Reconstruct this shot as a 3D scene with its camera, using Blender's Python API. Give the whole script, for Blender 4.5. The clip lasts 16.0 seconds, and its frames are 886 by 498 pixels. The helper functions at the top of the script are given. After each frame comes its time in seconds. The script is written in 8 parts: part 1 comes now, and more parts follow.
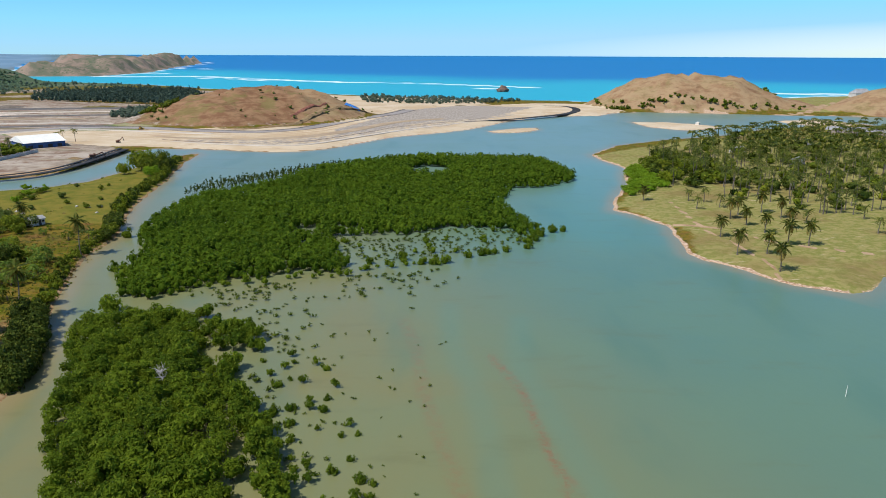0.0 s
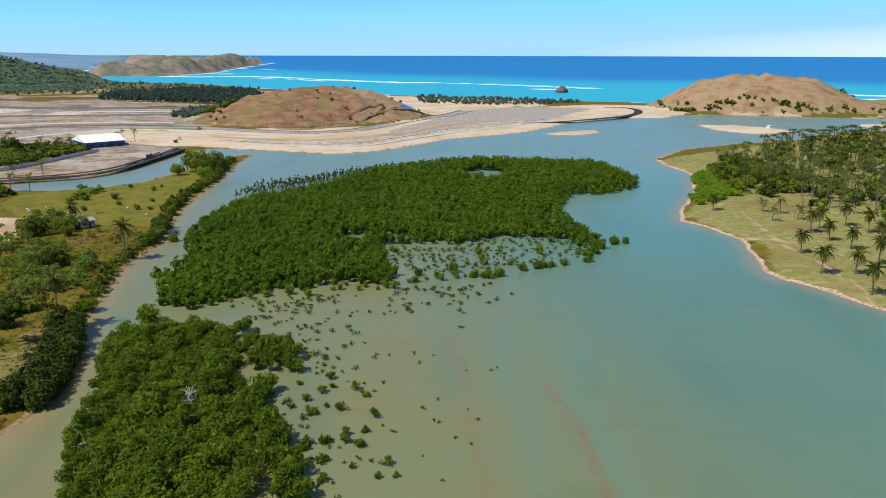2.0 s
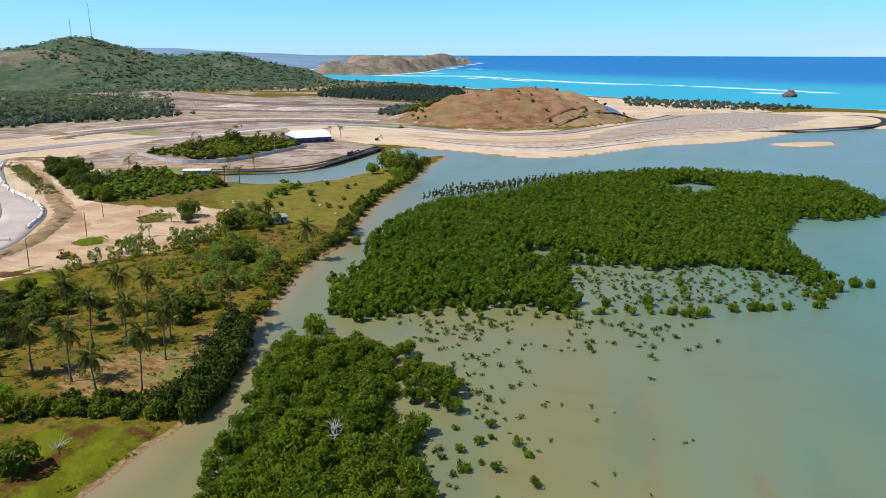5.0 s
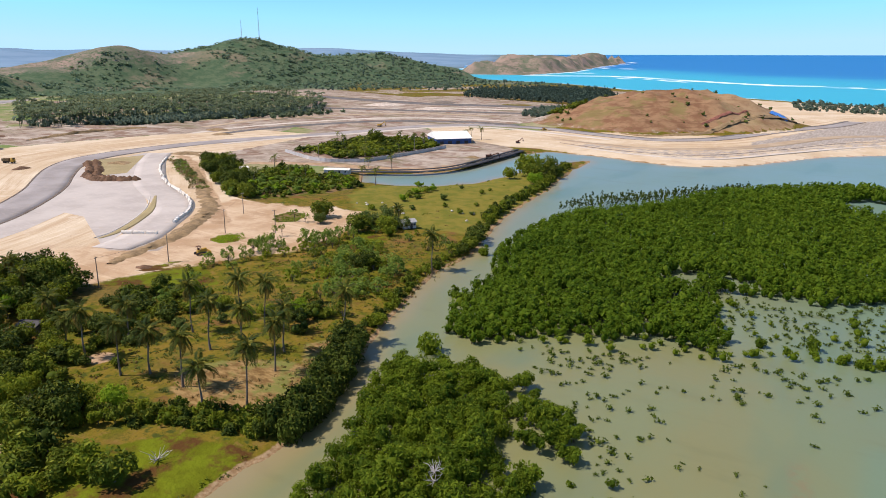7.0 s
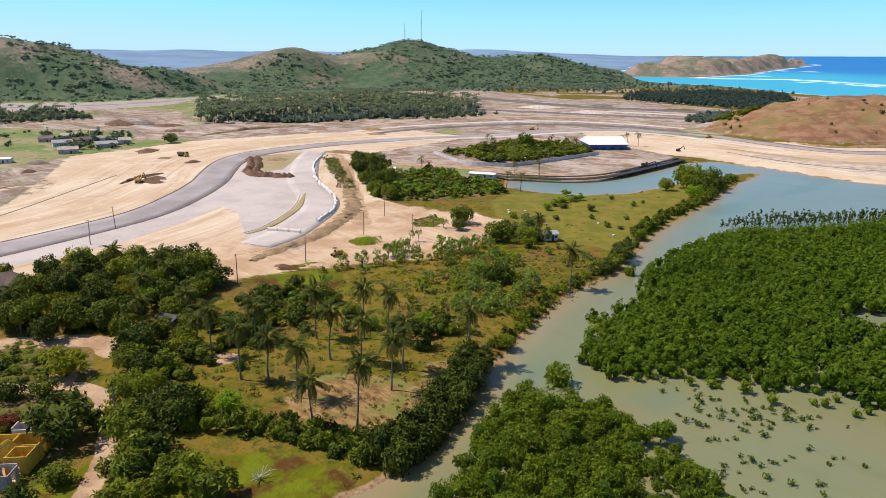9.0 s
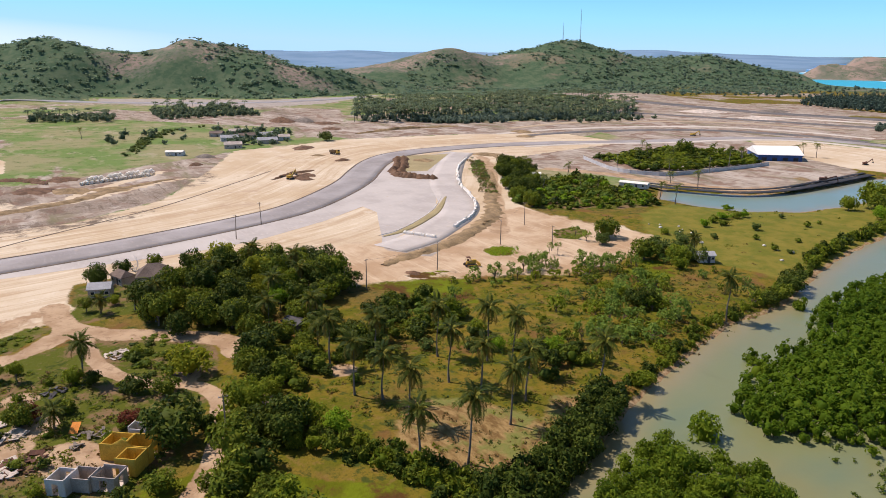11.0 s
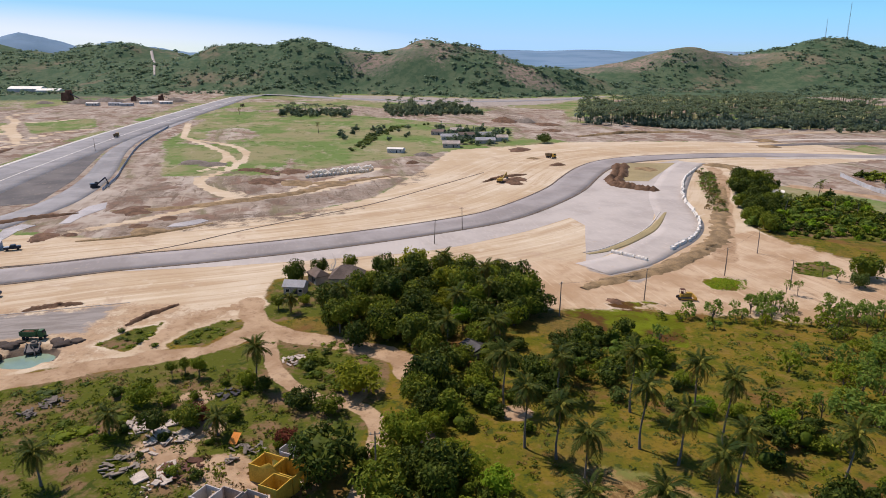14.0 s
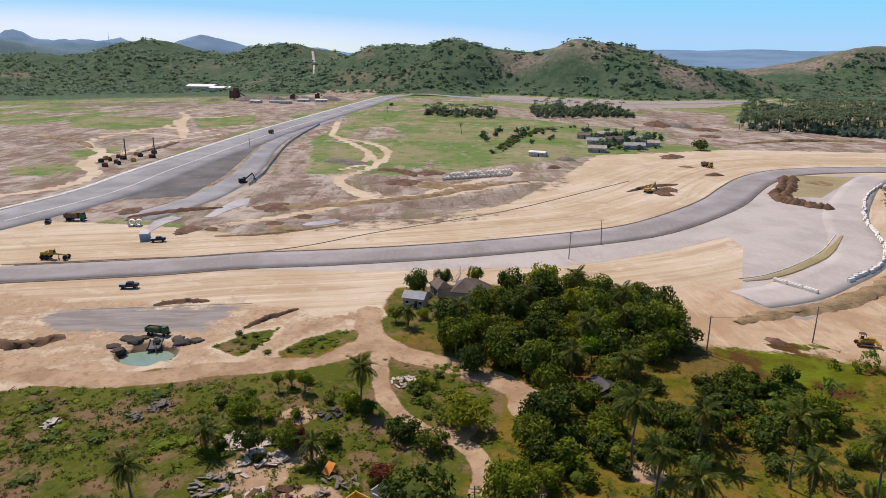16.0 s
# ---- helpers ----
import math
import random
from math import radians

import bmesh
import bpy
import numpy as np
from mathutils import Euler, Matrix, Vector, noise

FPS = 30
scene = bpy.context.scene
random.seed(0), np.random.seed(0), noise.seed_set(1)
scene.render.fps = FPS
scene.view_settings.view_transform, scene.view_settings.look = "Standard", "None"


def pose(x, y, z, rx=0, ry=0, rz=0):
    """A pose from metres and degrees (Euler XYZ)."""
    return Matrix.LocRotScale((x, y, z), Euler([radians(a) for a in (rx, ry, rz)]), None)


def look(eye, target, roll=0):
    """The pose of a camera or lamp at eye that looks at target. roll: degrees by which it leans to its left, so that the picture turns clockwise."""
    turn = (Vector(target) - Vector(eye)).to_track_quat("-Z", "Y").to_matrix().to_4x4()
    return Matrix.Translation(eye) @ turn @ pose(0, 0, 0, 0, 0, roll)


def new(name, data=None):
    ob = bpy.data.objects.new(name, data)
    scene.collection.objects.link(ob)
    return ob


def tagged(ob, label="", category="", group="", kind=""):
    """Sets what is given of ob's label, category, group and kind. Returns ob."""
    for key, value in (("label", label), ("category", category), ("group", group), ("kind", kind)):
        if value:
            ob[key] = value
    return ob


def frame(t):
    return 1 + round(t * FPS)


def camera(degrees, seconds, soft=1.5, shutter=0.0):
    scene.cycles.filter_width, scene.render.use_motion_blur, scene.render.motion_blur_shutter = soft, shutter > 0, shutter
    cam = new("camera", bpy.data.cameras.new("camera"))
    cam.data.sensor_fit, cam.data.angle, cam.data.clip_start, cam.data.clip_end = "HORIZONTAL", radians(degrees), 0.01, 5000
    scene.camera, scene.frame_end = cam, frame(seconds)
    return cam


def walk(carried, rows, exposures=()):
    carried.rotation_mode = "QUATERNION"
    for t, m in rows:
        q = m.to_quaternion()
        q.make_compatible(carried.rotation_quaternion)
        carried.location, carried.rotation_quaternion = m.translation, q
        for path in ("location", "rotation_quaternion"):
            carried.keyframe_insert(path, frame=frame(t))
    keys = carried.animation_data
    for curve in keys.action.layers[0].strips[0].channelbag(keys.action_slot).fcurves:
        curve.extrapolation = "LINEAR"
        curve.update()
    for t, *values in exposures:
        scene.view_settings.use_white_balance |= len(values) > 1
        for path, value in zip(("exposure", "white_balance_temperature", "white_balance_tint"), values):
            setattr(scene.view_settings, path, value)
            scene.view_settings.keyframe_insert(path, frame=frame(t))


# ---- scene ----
cam = camera(64.54, 16.0, soft=0.9)
PATH = [
    (0, (0.00, 0.00, 66.00), (-0.00, 96.35, 39.21), 0.23),
    (0.5, (0.12, 3.42, 65.95), (-1.31, 99.76, 39.18), 0.21),
    (1, (0.22, 6.85, 65.91), (-2.73, 103.16, 39.14), 0.21),
    (1.5, (0.30, 10.29, 65.90), (-4.55, 106.51, 39.12), 0.17),
    (2, (0.34, 13.77, 65.88), (-7.42, 109.80, 39.10), 0.13),
    (2.5, (0.29, 17.35, 65.86), (-11.55, 112.97, 39.06), 0.17),
    (3, (0.16, 20.99, 65.86), (-15.80, 116.00, 39.05), 0.15),
    (3.5, (-0.02, 24.61, 65.81), (-20.39, 118.78, 39.03), 0.14),
    (4, (-0.32, 28.23, 65.77), (-25.36, 121.25, 38.96), 0.18),
    (6.5, (-3.22, 46.58, 66.46), (-50.98, 130.22, 39.58), 0.03),
    (7, (-4.07, 50.02, 66.67), (-56.14, 131.03, 39.72), 0.05),
    (7.5, (-5.11, 53.34, 66.75), (-61.45, 131.46, 39.86), 0.09),
    (8, (-6.25, 56.55, 66.75), (-66.63, 131.60, 39.88), 0.08),
    (8.5, (-7.57, 59.65, 66.78), (-72.03, 131.24, 39.94), 0.02),
    (9, (-9.12, 62.59, 66.80), (-77.61, 130.34, 40.00), 0.05),
    (11.5, (-19.32, 76.21, 66.86), (-103.37, 123.32, 40.12), 0.04),
    (12, (-21.73, 78.73, 66.93), (-108.18, 121.28, 40.17), 0.02),
    (12.5, (-24.29, 80.98, 66.99), (-112.86, 118.92, 40.21), 0.03),
    (13, (-26.91, 83.01, 66.98), (-117.36, 116.21, 40.19), -0.02),
    (13.5, (-29.73, 84.93, 66.97), (-121.81, 113.29, 40.17), 0.04),
    (14, (-32.77, 86.67, 66.91), (-126.21, 110.10, 40.08), 0.03),
    (14.5, (-36.04, 88.30, 66.82), (-130.58, 106.83, 40.00), 0.07),
    (15, (-39.52, 89.87, 66.73), (-134.90, 103.44, 39.91), 0.03),
    (15.5, (-43.27, 91.32, 66.72), (-139.23, 99.92, 39.92), 0.02),
    (16, (-47.14, 92.73, 66.68), (-143.42, 96.28, 39.87), -0.01),
]
EXPOSURE = [(0, -0.13, 6250, 9), (4, -0.07, 6350, 12), (7, 0.08, 6600, 18), (9, 0.10, 6650, 19), (12.5, -0.12, 6600, 20), (16, -0.26, 6550, 19)]
walk(cam, [(t, look(eye, target, roll)) for t, eye, target, roll in PATH], EXPOSURE)

# ---- world, sun ----
SUN_ELEV, SUN_AZ = radians(55), radians(236)
world = bpy.data.worlds.new("world")
scene.world = world
world.use_nodes = True
wn = world.node_tree
sky = wn.nodes.new("ShaderNodeTexSky")
sky.sky_type, sky.sun_disc = "NISHITA", False
sky.sun_elevation, sky.sun_rotation = SUN_ELEV, SUN_AZ
sky.altitude, sky.air_density, sky.dust_density, sky.ozone_density = 50, 1.0, 0.0, 6.0
bg = wn.nodes["Background"]
bg.inputs["Strength"].default_value = 0.15
tint = wn.nodes.new("ShaderNodeMix")
tint.data_type, tint.blend_type = "RGBA", "MULTIPLY"
tint.inputs[0].default_value = 1.0
glow = wn.nodes.new("ShaderNodeRGBToBW")
low = wn.nodes.new("ShaderNodeMapRange")
low.inputs[1].default_value, low.inputs[2].default_value = 1.2, 3.2
hue = wn.nodes.new("ShaderNodeMix")
hue.data_type = "RGBA"
hue.inputs[6].default_value, hue.inputs[7].default_value = (0.90, 0.77, 0.50, 1), (0.46, 0.86, 1.30, 1)
wn.links.new(sky.outputs[0], glow.inputs[0]), wn.links.new(glow.outputs[0], low.inputs[0])
brim = wn.nodes.new("ShaderNodeMapRange")
brim.inputs[1].default_value, brim.inputs[2].default_value = 7.4, 8.3
pale_hue = wn.nodes.new("ShaderNodeMix")
pale_hue.data_type = "RGBA"
pale_hue.inputs[7].default_value = (0.86, 0.86, 1.02, 1)
wn.links.new(glow.outputs[0], brim.inputs[0]), wn.links.new(brim.outputs[0], pale_hue.inputs[0])
wn.links.new(low.outputs[0], hue.inputs[0]), wn.links.new(hue.outputs[2], pale_hue.inputs[6]), wn.links.new(pale_hue.outputs[2], tint.inputs[7])
cap = wn.nodes.new("ShaderNodeMix")
cap.data_type, cap.blend_type = "RGBA", "DARKEN"
cap.inputs[0].default_value = 1.0
limit = wn.nodes.new("ShaderNodeMix")
limit.data_type = "RGBA"
limit.inputs[6].default_value, limit.inputs[7].default_value = (3.1, 5.4, 7.6, 1), (5.8, 6.9, 7.9, 1)
wn.links.new(brim.outputs[0], limit.inputs[0]), wn.links.new(limit.outputs[2], cap.inputs[7])
wn.links.new(sky.outputs[0], tint.inputs[6]), wn.links.new(tint.outputs[2], cap.inputs[6])
wn.links.new(cap.outputs[2], bg.inputs["Color"])
sun_data = bpy.data.lights.new("sun", "SUN")
sun_data.energy, sun_data.angle, sun_data.color = 5.0, radians(0.5), (1.0, 0.945, 0.86)
sun = new("sun", sun_data)
sun.matrix_world = look((-476, -321, 819), (0, 0, 0))


# ---- node helpers ----
def material(name, rough=0.9):
    m = bpy.data.materials.new(name)
    m.use_nodes = True
    b = m.node_tree.nodes["Principled BSDF"]
    b.inputs["Roughness"].default_value = rough
    b.inputs["Specular IOR Level"].default_value = 0.2
    return m, m.node_tree, b


def put(tree, sock, value):
    if isinstance(value, bpy.types.NodeSocket):
        tree.links.new(value, sock)
    elif value is not None:
        if sock.type == "RGBA" and len(value) == 3:
            value = (*value, 1)
        sock.default_value = value


def mix(tree, fac, a, b, blend="MIX"):
    n = tree.nodes.new("ShaderNodeMix")
    n.data_type, n.blend_type = "RGBA", blend
    put(tree, n.inputs[0], fac), put(tree, n.inputs[6], a), put(tree, n.inputs[7], b)
    return n.outputs[2]


def calc(tree, op, a, b=None, c=None, clamp=False):
    n = tree.nodes.new("ShaderNodeMath")
    n.operation, n.use_clamp = op, clamp
    for sock, v in zip(n.inputs, (a, b, c)):
        put(tree, sock, v)
    return n.outputs[0]


def ramp(tree, fac, lo, hi, a=0.0, b=1.0):
    n = tree.nodes.new("ShaderNodeMapRange")
    n.interpolation_type = "SMOOTHSTEP"
    for k, v in enumerate((fac, lo, hi, a, b)):
        put(tree, n.inputs[k], v)
    return n.outputs[0]


def place_of(tree, scale=(1, 1, 1), turn=0.0):
    g = tree.nodes.new("ShaderNodeNewGeometry")
    m = tree.nodes.new("ShaderNodeMapping")
    tree.links.new(g.outputs["Position"], m.inputs[0])
    m.inputs["Scale"].default_value = scale
    m.inputs["Rotation"].default_value = (0, 0, turn)
    return m.outputs[0]


def grain(tree, scale, detail=3.0, rough=0.55, where=None, warp=0.0):
    n = tree.nodes.new("ShaderNodeTexNoise")
    n.inputs["Scale"].default_value, n.inputs["Detail"].default_value = scale, detail
    n.inputs["Roughness"].default_value, n.inputs["Distortion"].default_value = rough, warp
    tree.links.new(where or place_of(tree), n.inputs["Vector"])
    return n.outputs[0]


def attr(tree, name):
    n = tree.nodes.new("ShaderNodeAttribute")
    n.attribute_name = name
    return n.outputs["Fac"]


def relief(tree, bsdf, height, strength, distance):
    n = tree.nodes.new("ShaderNodeBump")
    n.inputs["Strength"].default_value, n.inputs["Distance"].default_value = strength, distance
    tree.links.new(height, n.inputs["Height"])
    tree.links.new(n.outputs[0], bsdf.inputs["Normal"])


def plain(name, colour, rough=0.8, metal=0.0, spread=0.25, scale=2.0):
    """A surface of one colour with uneven tone at two sizes."""
    m, t, b = material(name, rough)
    tone = calc(t, "ADD", calc(t, "MULTIPLY", grain(t, scale * 0.2), 0.6), calc(t, "MULTIPLY", grain(t, scale * 3), 0.4))
    dark = tuple(c * (1 - spread) for c in colour)
    light = tuple(min(1, c * (1 + spread)) for c in colour)
    put(t, b.inputs["Base Color"], mix(t, ramp(t, tone, 0.35, 0.65), dark, light))
    b.inputs["Metallic"].default_value = metal
    return m


def foliage(name, dark, light, tip, clump=0.22, trans=0.3):
    """Leaves: each leaf its own tone, each patch of the crown another."""
    m, t, b = material(name, 0.62)
    g = t.nodes.new("ShaderNodeNewGeometry")
    o = t.nodes.new("ShaderNodeObjectInfo")
    broad = calc(t, "MULTIPLY", grain(t, clump * 0.16, 3), 0.5)
    patch = calc(t, "ADD", calc(t, "MULTIPLY_ADD", grain(t, clump, 2), 0.45, broad), calc(t, "MULTIPLY", calc(t, "SUBTRACT", o.outputs["Random"], 0.4), 0.22))
    col = mix(t, ramp(t, patch, 0.3, 0.7), dark, light)
    col = mix(t, ramp(t, g.outputs["Random Per Island"], 0.55, 1.0, 0, 0.75), col, tip)
    put(t, b.inputs["Base Color"], col)
    b.inputs["Specular IOR Level"].default_value = 0.06
    tr = t.nodes.new("ShaderNodeBsdfTranslucent")
    put(t, tr.inputs[0], mix(t, 0.5, col, tip))
    mx = t.nodes.new("ShaderNodeMixShader")
    mx.inputs[0].default_value = trans
    t.links.new(b.outputs[0], mx.inputs[1]), t.links.new(tr.outputs[0], mx.inputs[2])
    t.links.new(mx.outputs[0], t.nodes["Material Output"].inputs[0])
    return m


# ---- materials ----
def ground_material():
    m, t, b = material("ground_mix", 0.95)
    b.inputs["Specular IOR Level"].default_value = 0.05
    fine, mid, big = grain(t, 1.3, 4), grain(t, 0.16, 4, 0.6), grain(t, 0.022, 4, 0.6)
    # grass and scrub
    grass = mix(t, ramp(t, mid, 0.36, 0.62), (0.19, 0.128, 0.018), (0.105, 0.104, 0.008))
    grass = mix(t, ramp(t, big, 0.48, 0.7), grass, (0.15, 0.098, 0.03))
    grass = mix(t, ramp(t, fine, 0.5, 0.8, 0, 0.6), grass, (0.035, 0.045, 0.010))
    patch = grain(t, 0.42, 4, 0.65)
    grass = mix(t, ramp(t, patch, 0.54, 0.66, 0, 0.85), grass, (0.042, 0.06, 0.012))
    grass = mix(t, ramp(t, patch, 0.46, 0.36, 0, 0.7), grass, (0.20, 0.128, 0.034))
    grass = mix(t, ramp(t, grain(t, 0.09, 3, 0.6), 0.56, 0.68, 0, 0.8), grass, (0.17, 0.085, 0.03))
    pale = mix(t, ramp(t, patch, 0.4, 0.62), (0.295, 0.25, 0.09), (0.195, 0.198, 0.05))
    pale = mix(t, ramp(t, grain(t, 0.5, 4, 0.65, place_of(t, (0.3, 1, 1), radians(60))), 0.6, 0.72, 0, 0.8), pale, (0.52, 0.42, 0.26))
    pale = mix(t, ramp(t, big, 0.5, 0.66, 0, 0.7), pale, (0.22, 0.15, 0.06))
    mead = mix(t, ramp(t, mid, 0.35, 0.65), (0.205, 0.165, 0.03), (0.135, 0.135, 0.02))
    mead = mix(t, ramp(t, grain(t, 0.3, 4, 0.7), 0.56, 0.7, 0, 0.7), mead, (0.09, 0.11, 0.015))
    lush = mix(t, ramp(t, mid, 0.38, 0.6), (0.10, 0.108, 0.006), (0.135, 0.16, 0.008))
    lush = mix(t, ramp(t, grain(t, 0.085, 5, 0.68), 0.47, 0.60), lush, (0.095, 0.045, 0.014))
    straw = mix(t, ramp(t, grain(t, 0.7, 5, 0.7, place_of(t, (0.4, 1, 1), radians(-30))), 0.36, 0.62), (0.15, 0.085, 0.03), (0.31, 0.20, 0.08))
    straw = mix(t, ramp(t, mid, 0.5, 0.66), straw, (0.17, 0.17, 0.045))
    field = mix(t, ramp(t, grain(t, 0.02, 5, 0.65), 0.42, 0.58), (0.145, 0.205, 0.058), (0.27, 0.24, 0.12))
    field = mix(t, ramp(t, grain(t, 0.05, 4, 0.65, place_of(t, (0.35, 1, 1), radians(75))), 0.55, 0.66, 0, 0.75), field, (0.36, 0.30, 0.19))
    field = mix(t, ramp(t, grain(t, 0.11, 4, 0.7), 0.54, 0.68, 0, 0.8), field, (0.07, 0.115, 0.022))
    rough = mix(t, ramp(t, grain(t, 0.14, 4, 0.65), 0.46, 0.62), (0.088, 0.097, 0.012), (0.20, 0.122, 0.062))
    rough = mix(t, ramp(t, grain(t, 0.33, 4, 0.65, warp=0.5), 0.54, 0.66), rough, (0.05, 0.065, 0.010))
    rough = mix(t, ramp(t, grain(t, 0.06, 3, 0.6), 0.54, 0.66, 0, 0.8), rough, (0.105, 0.112, 0.016))
    rough = mix(t, ramp(t, fine, 0.58, 0.75, 0, 0.7), rough, (0.23, 0.15, 0.08))
    # bare earth
    near = t.nodes.new("ShaderNodeCombineXYZ")
    sep = t.nodes.new("ShaderNodeSeparateXYZ")
    t.links.new(place_of(t), sep.inputs[0])
    put(t, near.inputs[0], calc(t, "MULTIPLY", attr(t, "beside"), 0.30))
    put(t, near.inputs[1], calc(t, "MULTIPLY", sep.outputs[0], 0.012))
    put(t, near.inputs[2], calc(t, "MULTIPLY", sep.outputs[1], 0.012))
    tracks = grain(t, 1.0, 5, 0.68, near.outputs[0], warp=0.25)
    worn = ramp(t, attr(t, "beside"), 35, 95, 1.0, 0.12)
    sand = mix(t, ramp(t, big, 0.35, 0.65), (0.52, 0.385, 0.245), (0.62, 0.50, 0.355))
    sand = mix(t, calc(t, "MULTIPLY", worn, ramp(t, tracks, 0.47, 0.62, 0, 0.7)), sand, (0.43, 0.29, 0.17))
    sand = mix(t, calc(t, "MULTIPLY", worn, ramp(t, tracks, 0.44, 0.34, 0, 0.6)), sand, (0.72, 0.61, 0.45))
    sand = mix(t, ramp(t, grain(t, 0.06, 5, 0.7, warp=0.8), 0.56, 0.7, 0, 0.65), sand, (0.44, 0.31, 0.21))
    sand = mix(t, ramp(t, mid, 0.55, 0.75, 0, 0.5), sand, (0.70, 0.60, 0.46))
    dirt = mix(t, ramp(t, mid, 0.35, 0.65), (0.265, 0.20, 0.148), (0.40, 0.325, 0.255))
    bands = grain(t, 1.0, 4, 0.6, place_of(t, (0.012, 0.05, 1), radians(20)), warp=0.5)
    dirt = mix(t, ramp(t, bands, 0.5, 0.66, 0, 0.85), dirt, (0.48, 0.405, 0.33))
    dirt = mix(t, ramp(t, bands, 0.46, 0.34, 0, 0.85), dirt, (0.185, 0.16, 0.085))
    dirt = mix(t, ramp(t, grain(t, 0.05, 4, 0.65, warp=0.6), 0.5, 0.62), dirt, (0.235, 0.152, 0.108))
    furrow = grain(t, 1.0, 5, 0.7, place_of(t, (0.03, 0.22, 1), radians(-12)), warp=0.6)
    dirt = mix(t, ramp(t, furrow, 0.55, 0.66, 0, 0.75), dirt, (0.15, 0.108, 0.075))
    dirt = mix(t, ramp(t, furrow, 0.42, 0.34, 0, 0.6), dirt, (0.43, 0.345, 0.255))
    ruts = grain(t, 1.0, 5, 0.7, place_of(t, (0.04, 0.5, 1), radians(52)), warp=1.1)
    yard = mix(t, ramp(t, grain(t, 0.05, 4, 0.65), 0.38, 0.62), (0.42, 0.275, 0.16), (0.55, 0.40, 0.26))
    yard = mix(t, ramp(t, ruts, 0.55, 0.66, 0, 0.6), yard, (0.36, 0.23, 0.135))
    yard = mix(t, ramp(t, ruts, 0.43, 0.35, 0, 0.55), yard, (0.61, 0.465, 0.315))
    grey = mix(t, ramp(t, grain(t, 0.5, 4, 0.65, place_of(t, (1, 0.12, 1), radians(-8))), 0.4, 0.62), (0.31, 0.262, 0.218), (0.41, 0.352, 0.298))
    pad = mix(t, ramp(t, grain(t, 0.5, 4, 0.65, place_of(t, (1, 0.12, 1), radians(-8))), 0.4, 0.62), (0.25, 0.215, 0.185), (0.33, 0.29, 0.255))
    road = mix(t, ramp(t, mid, 0.35, 0.65), (0.35, 0.225, 0.13), (0.47, 0.325, 0.20))
    road = mix(t, ramp(t, grain(t, 0.5, 4, 0.65), 0.5, 0.68, 0, 0.7), road, (0.27, 0.17, 0.10))
    dry = mix(t, ramp(t, grain(t, 0.09, 4, 0.6), 0.36, 0.6), (0.20, 0.102, 0.055), (0.295, 0.172, 0.092))
    dry = mix(t, ramp(t, grain(t, 0.3, 4, 0.7), 0.58, 0.74), dry, (0.11, 0.10, 0.035))
    dry = mix(t, ramp(t, grain(t, 0.035, 4, 0.65), 0.5, 0.62, 0, 0.7), dry, (0.185, 0.155, 0.055))
    dry = mix(t, ramp(t, grain(t, 1.0, 5, 0.7, place_of(t, (0.02, 0.02, 0.55)), warp=0.5), 0.53, 0.64, 0, 0.7), dry, (0.155, 0.082, 0.045))
    dry = mix(t, calc(t, "MULTIPLY", attr(t, "east"), ramp(t, grain(t, 0.06, 5, 0.7), 0.35, 0.6, 0.15, 0.75)), dry, (0.39, 0.27, 0.15))
    wood = mix(t, ramp(t, grain(t, 0.05, 4, 0.7), 0.38, 0.62), (0.062, 0.105, 0.055), (0.105, 0.138, 0.075))
    wood = mix(t, ramp(t, grain(t, 0.007, 5, 0.65), 0.56, 0.66, 0, 0.8), wood, (0.215, 0.175, 0.115))
    wood = mix(t, ramp(t, grain(t, 0.12, 4, 0.7), 0.52, 0.66, 0, 0.8), wood, (0.052, 0.092, 0.048))
    headland = mix(t, ramp(t, grain(t, 0.02, 5, 0.65), 0.4, 0.6), (0.31, 0.225, 0.175), (0.15, 0.15, 0.105))
    # Blue of the far ridges: distance haze put into the base colour.
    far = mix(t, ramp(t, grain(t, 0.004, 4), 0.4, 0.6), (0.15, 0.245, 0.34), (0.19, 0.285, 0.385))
    ragged = calc(t, "ADD", calc(t, "MULTIPLY", calc(t, "SUBTRACT", mid, 0.5), 0.9), calc(t, "MULTIPLY", calc(t, "SUBTRACT", fine, 0.5), 0.35))
    col = grass
    for name, c in (("field", field), ("rough", rough), ("lush", lush), ("pale", pale), ("mead", mead), ("straw", straw), ("wood", wood), ("headland", headland), ("dry", dry), ("dirt", dirt), ("sand", sand), ("yard", yard), ("grey", grey), ("road", road), ("pad", pad)):
        col = mix(t, ramp(t, calc(t, "ADD", attr(t, name), ragged), 0.38, 0.62), col, c)
    shore = calc(t, "ADD", attr(t, "shore"), ragged)
    col = mix(t, ramp(t, shore, 0.45, 0.7), col, mix(t, attr(t, "east"), mix(t, ramp(t, fine, 0.35, 0.65), (0.24, 0.145, 0.07), (0.36, 0.25, 0.14)), mix(t, ramp(t, fine, 0.35, 0.65), (0.34, 0.20, 0.12), (0.62, 0.45, 0.32))))
    col = mix(t, ramp(t, calc(t, "ADD", attr(t, "soil"), ragged), 0.35, 0.6), col, mix(t, ramp(t, mid, 0.4, 0.6), (0.075, 0.055, 0.042), (0.17, 0.125, 0.09)))
    # The haze blue covers the land by the far mask.
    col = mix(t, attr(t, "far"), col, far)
    put(t, b.inputs["Base Color"], col)
    relief(t, b, calc(t, "ADD", fine, calc(t, "MULTIPLY", mid, 2)), 0.6, 0.35)
    return m


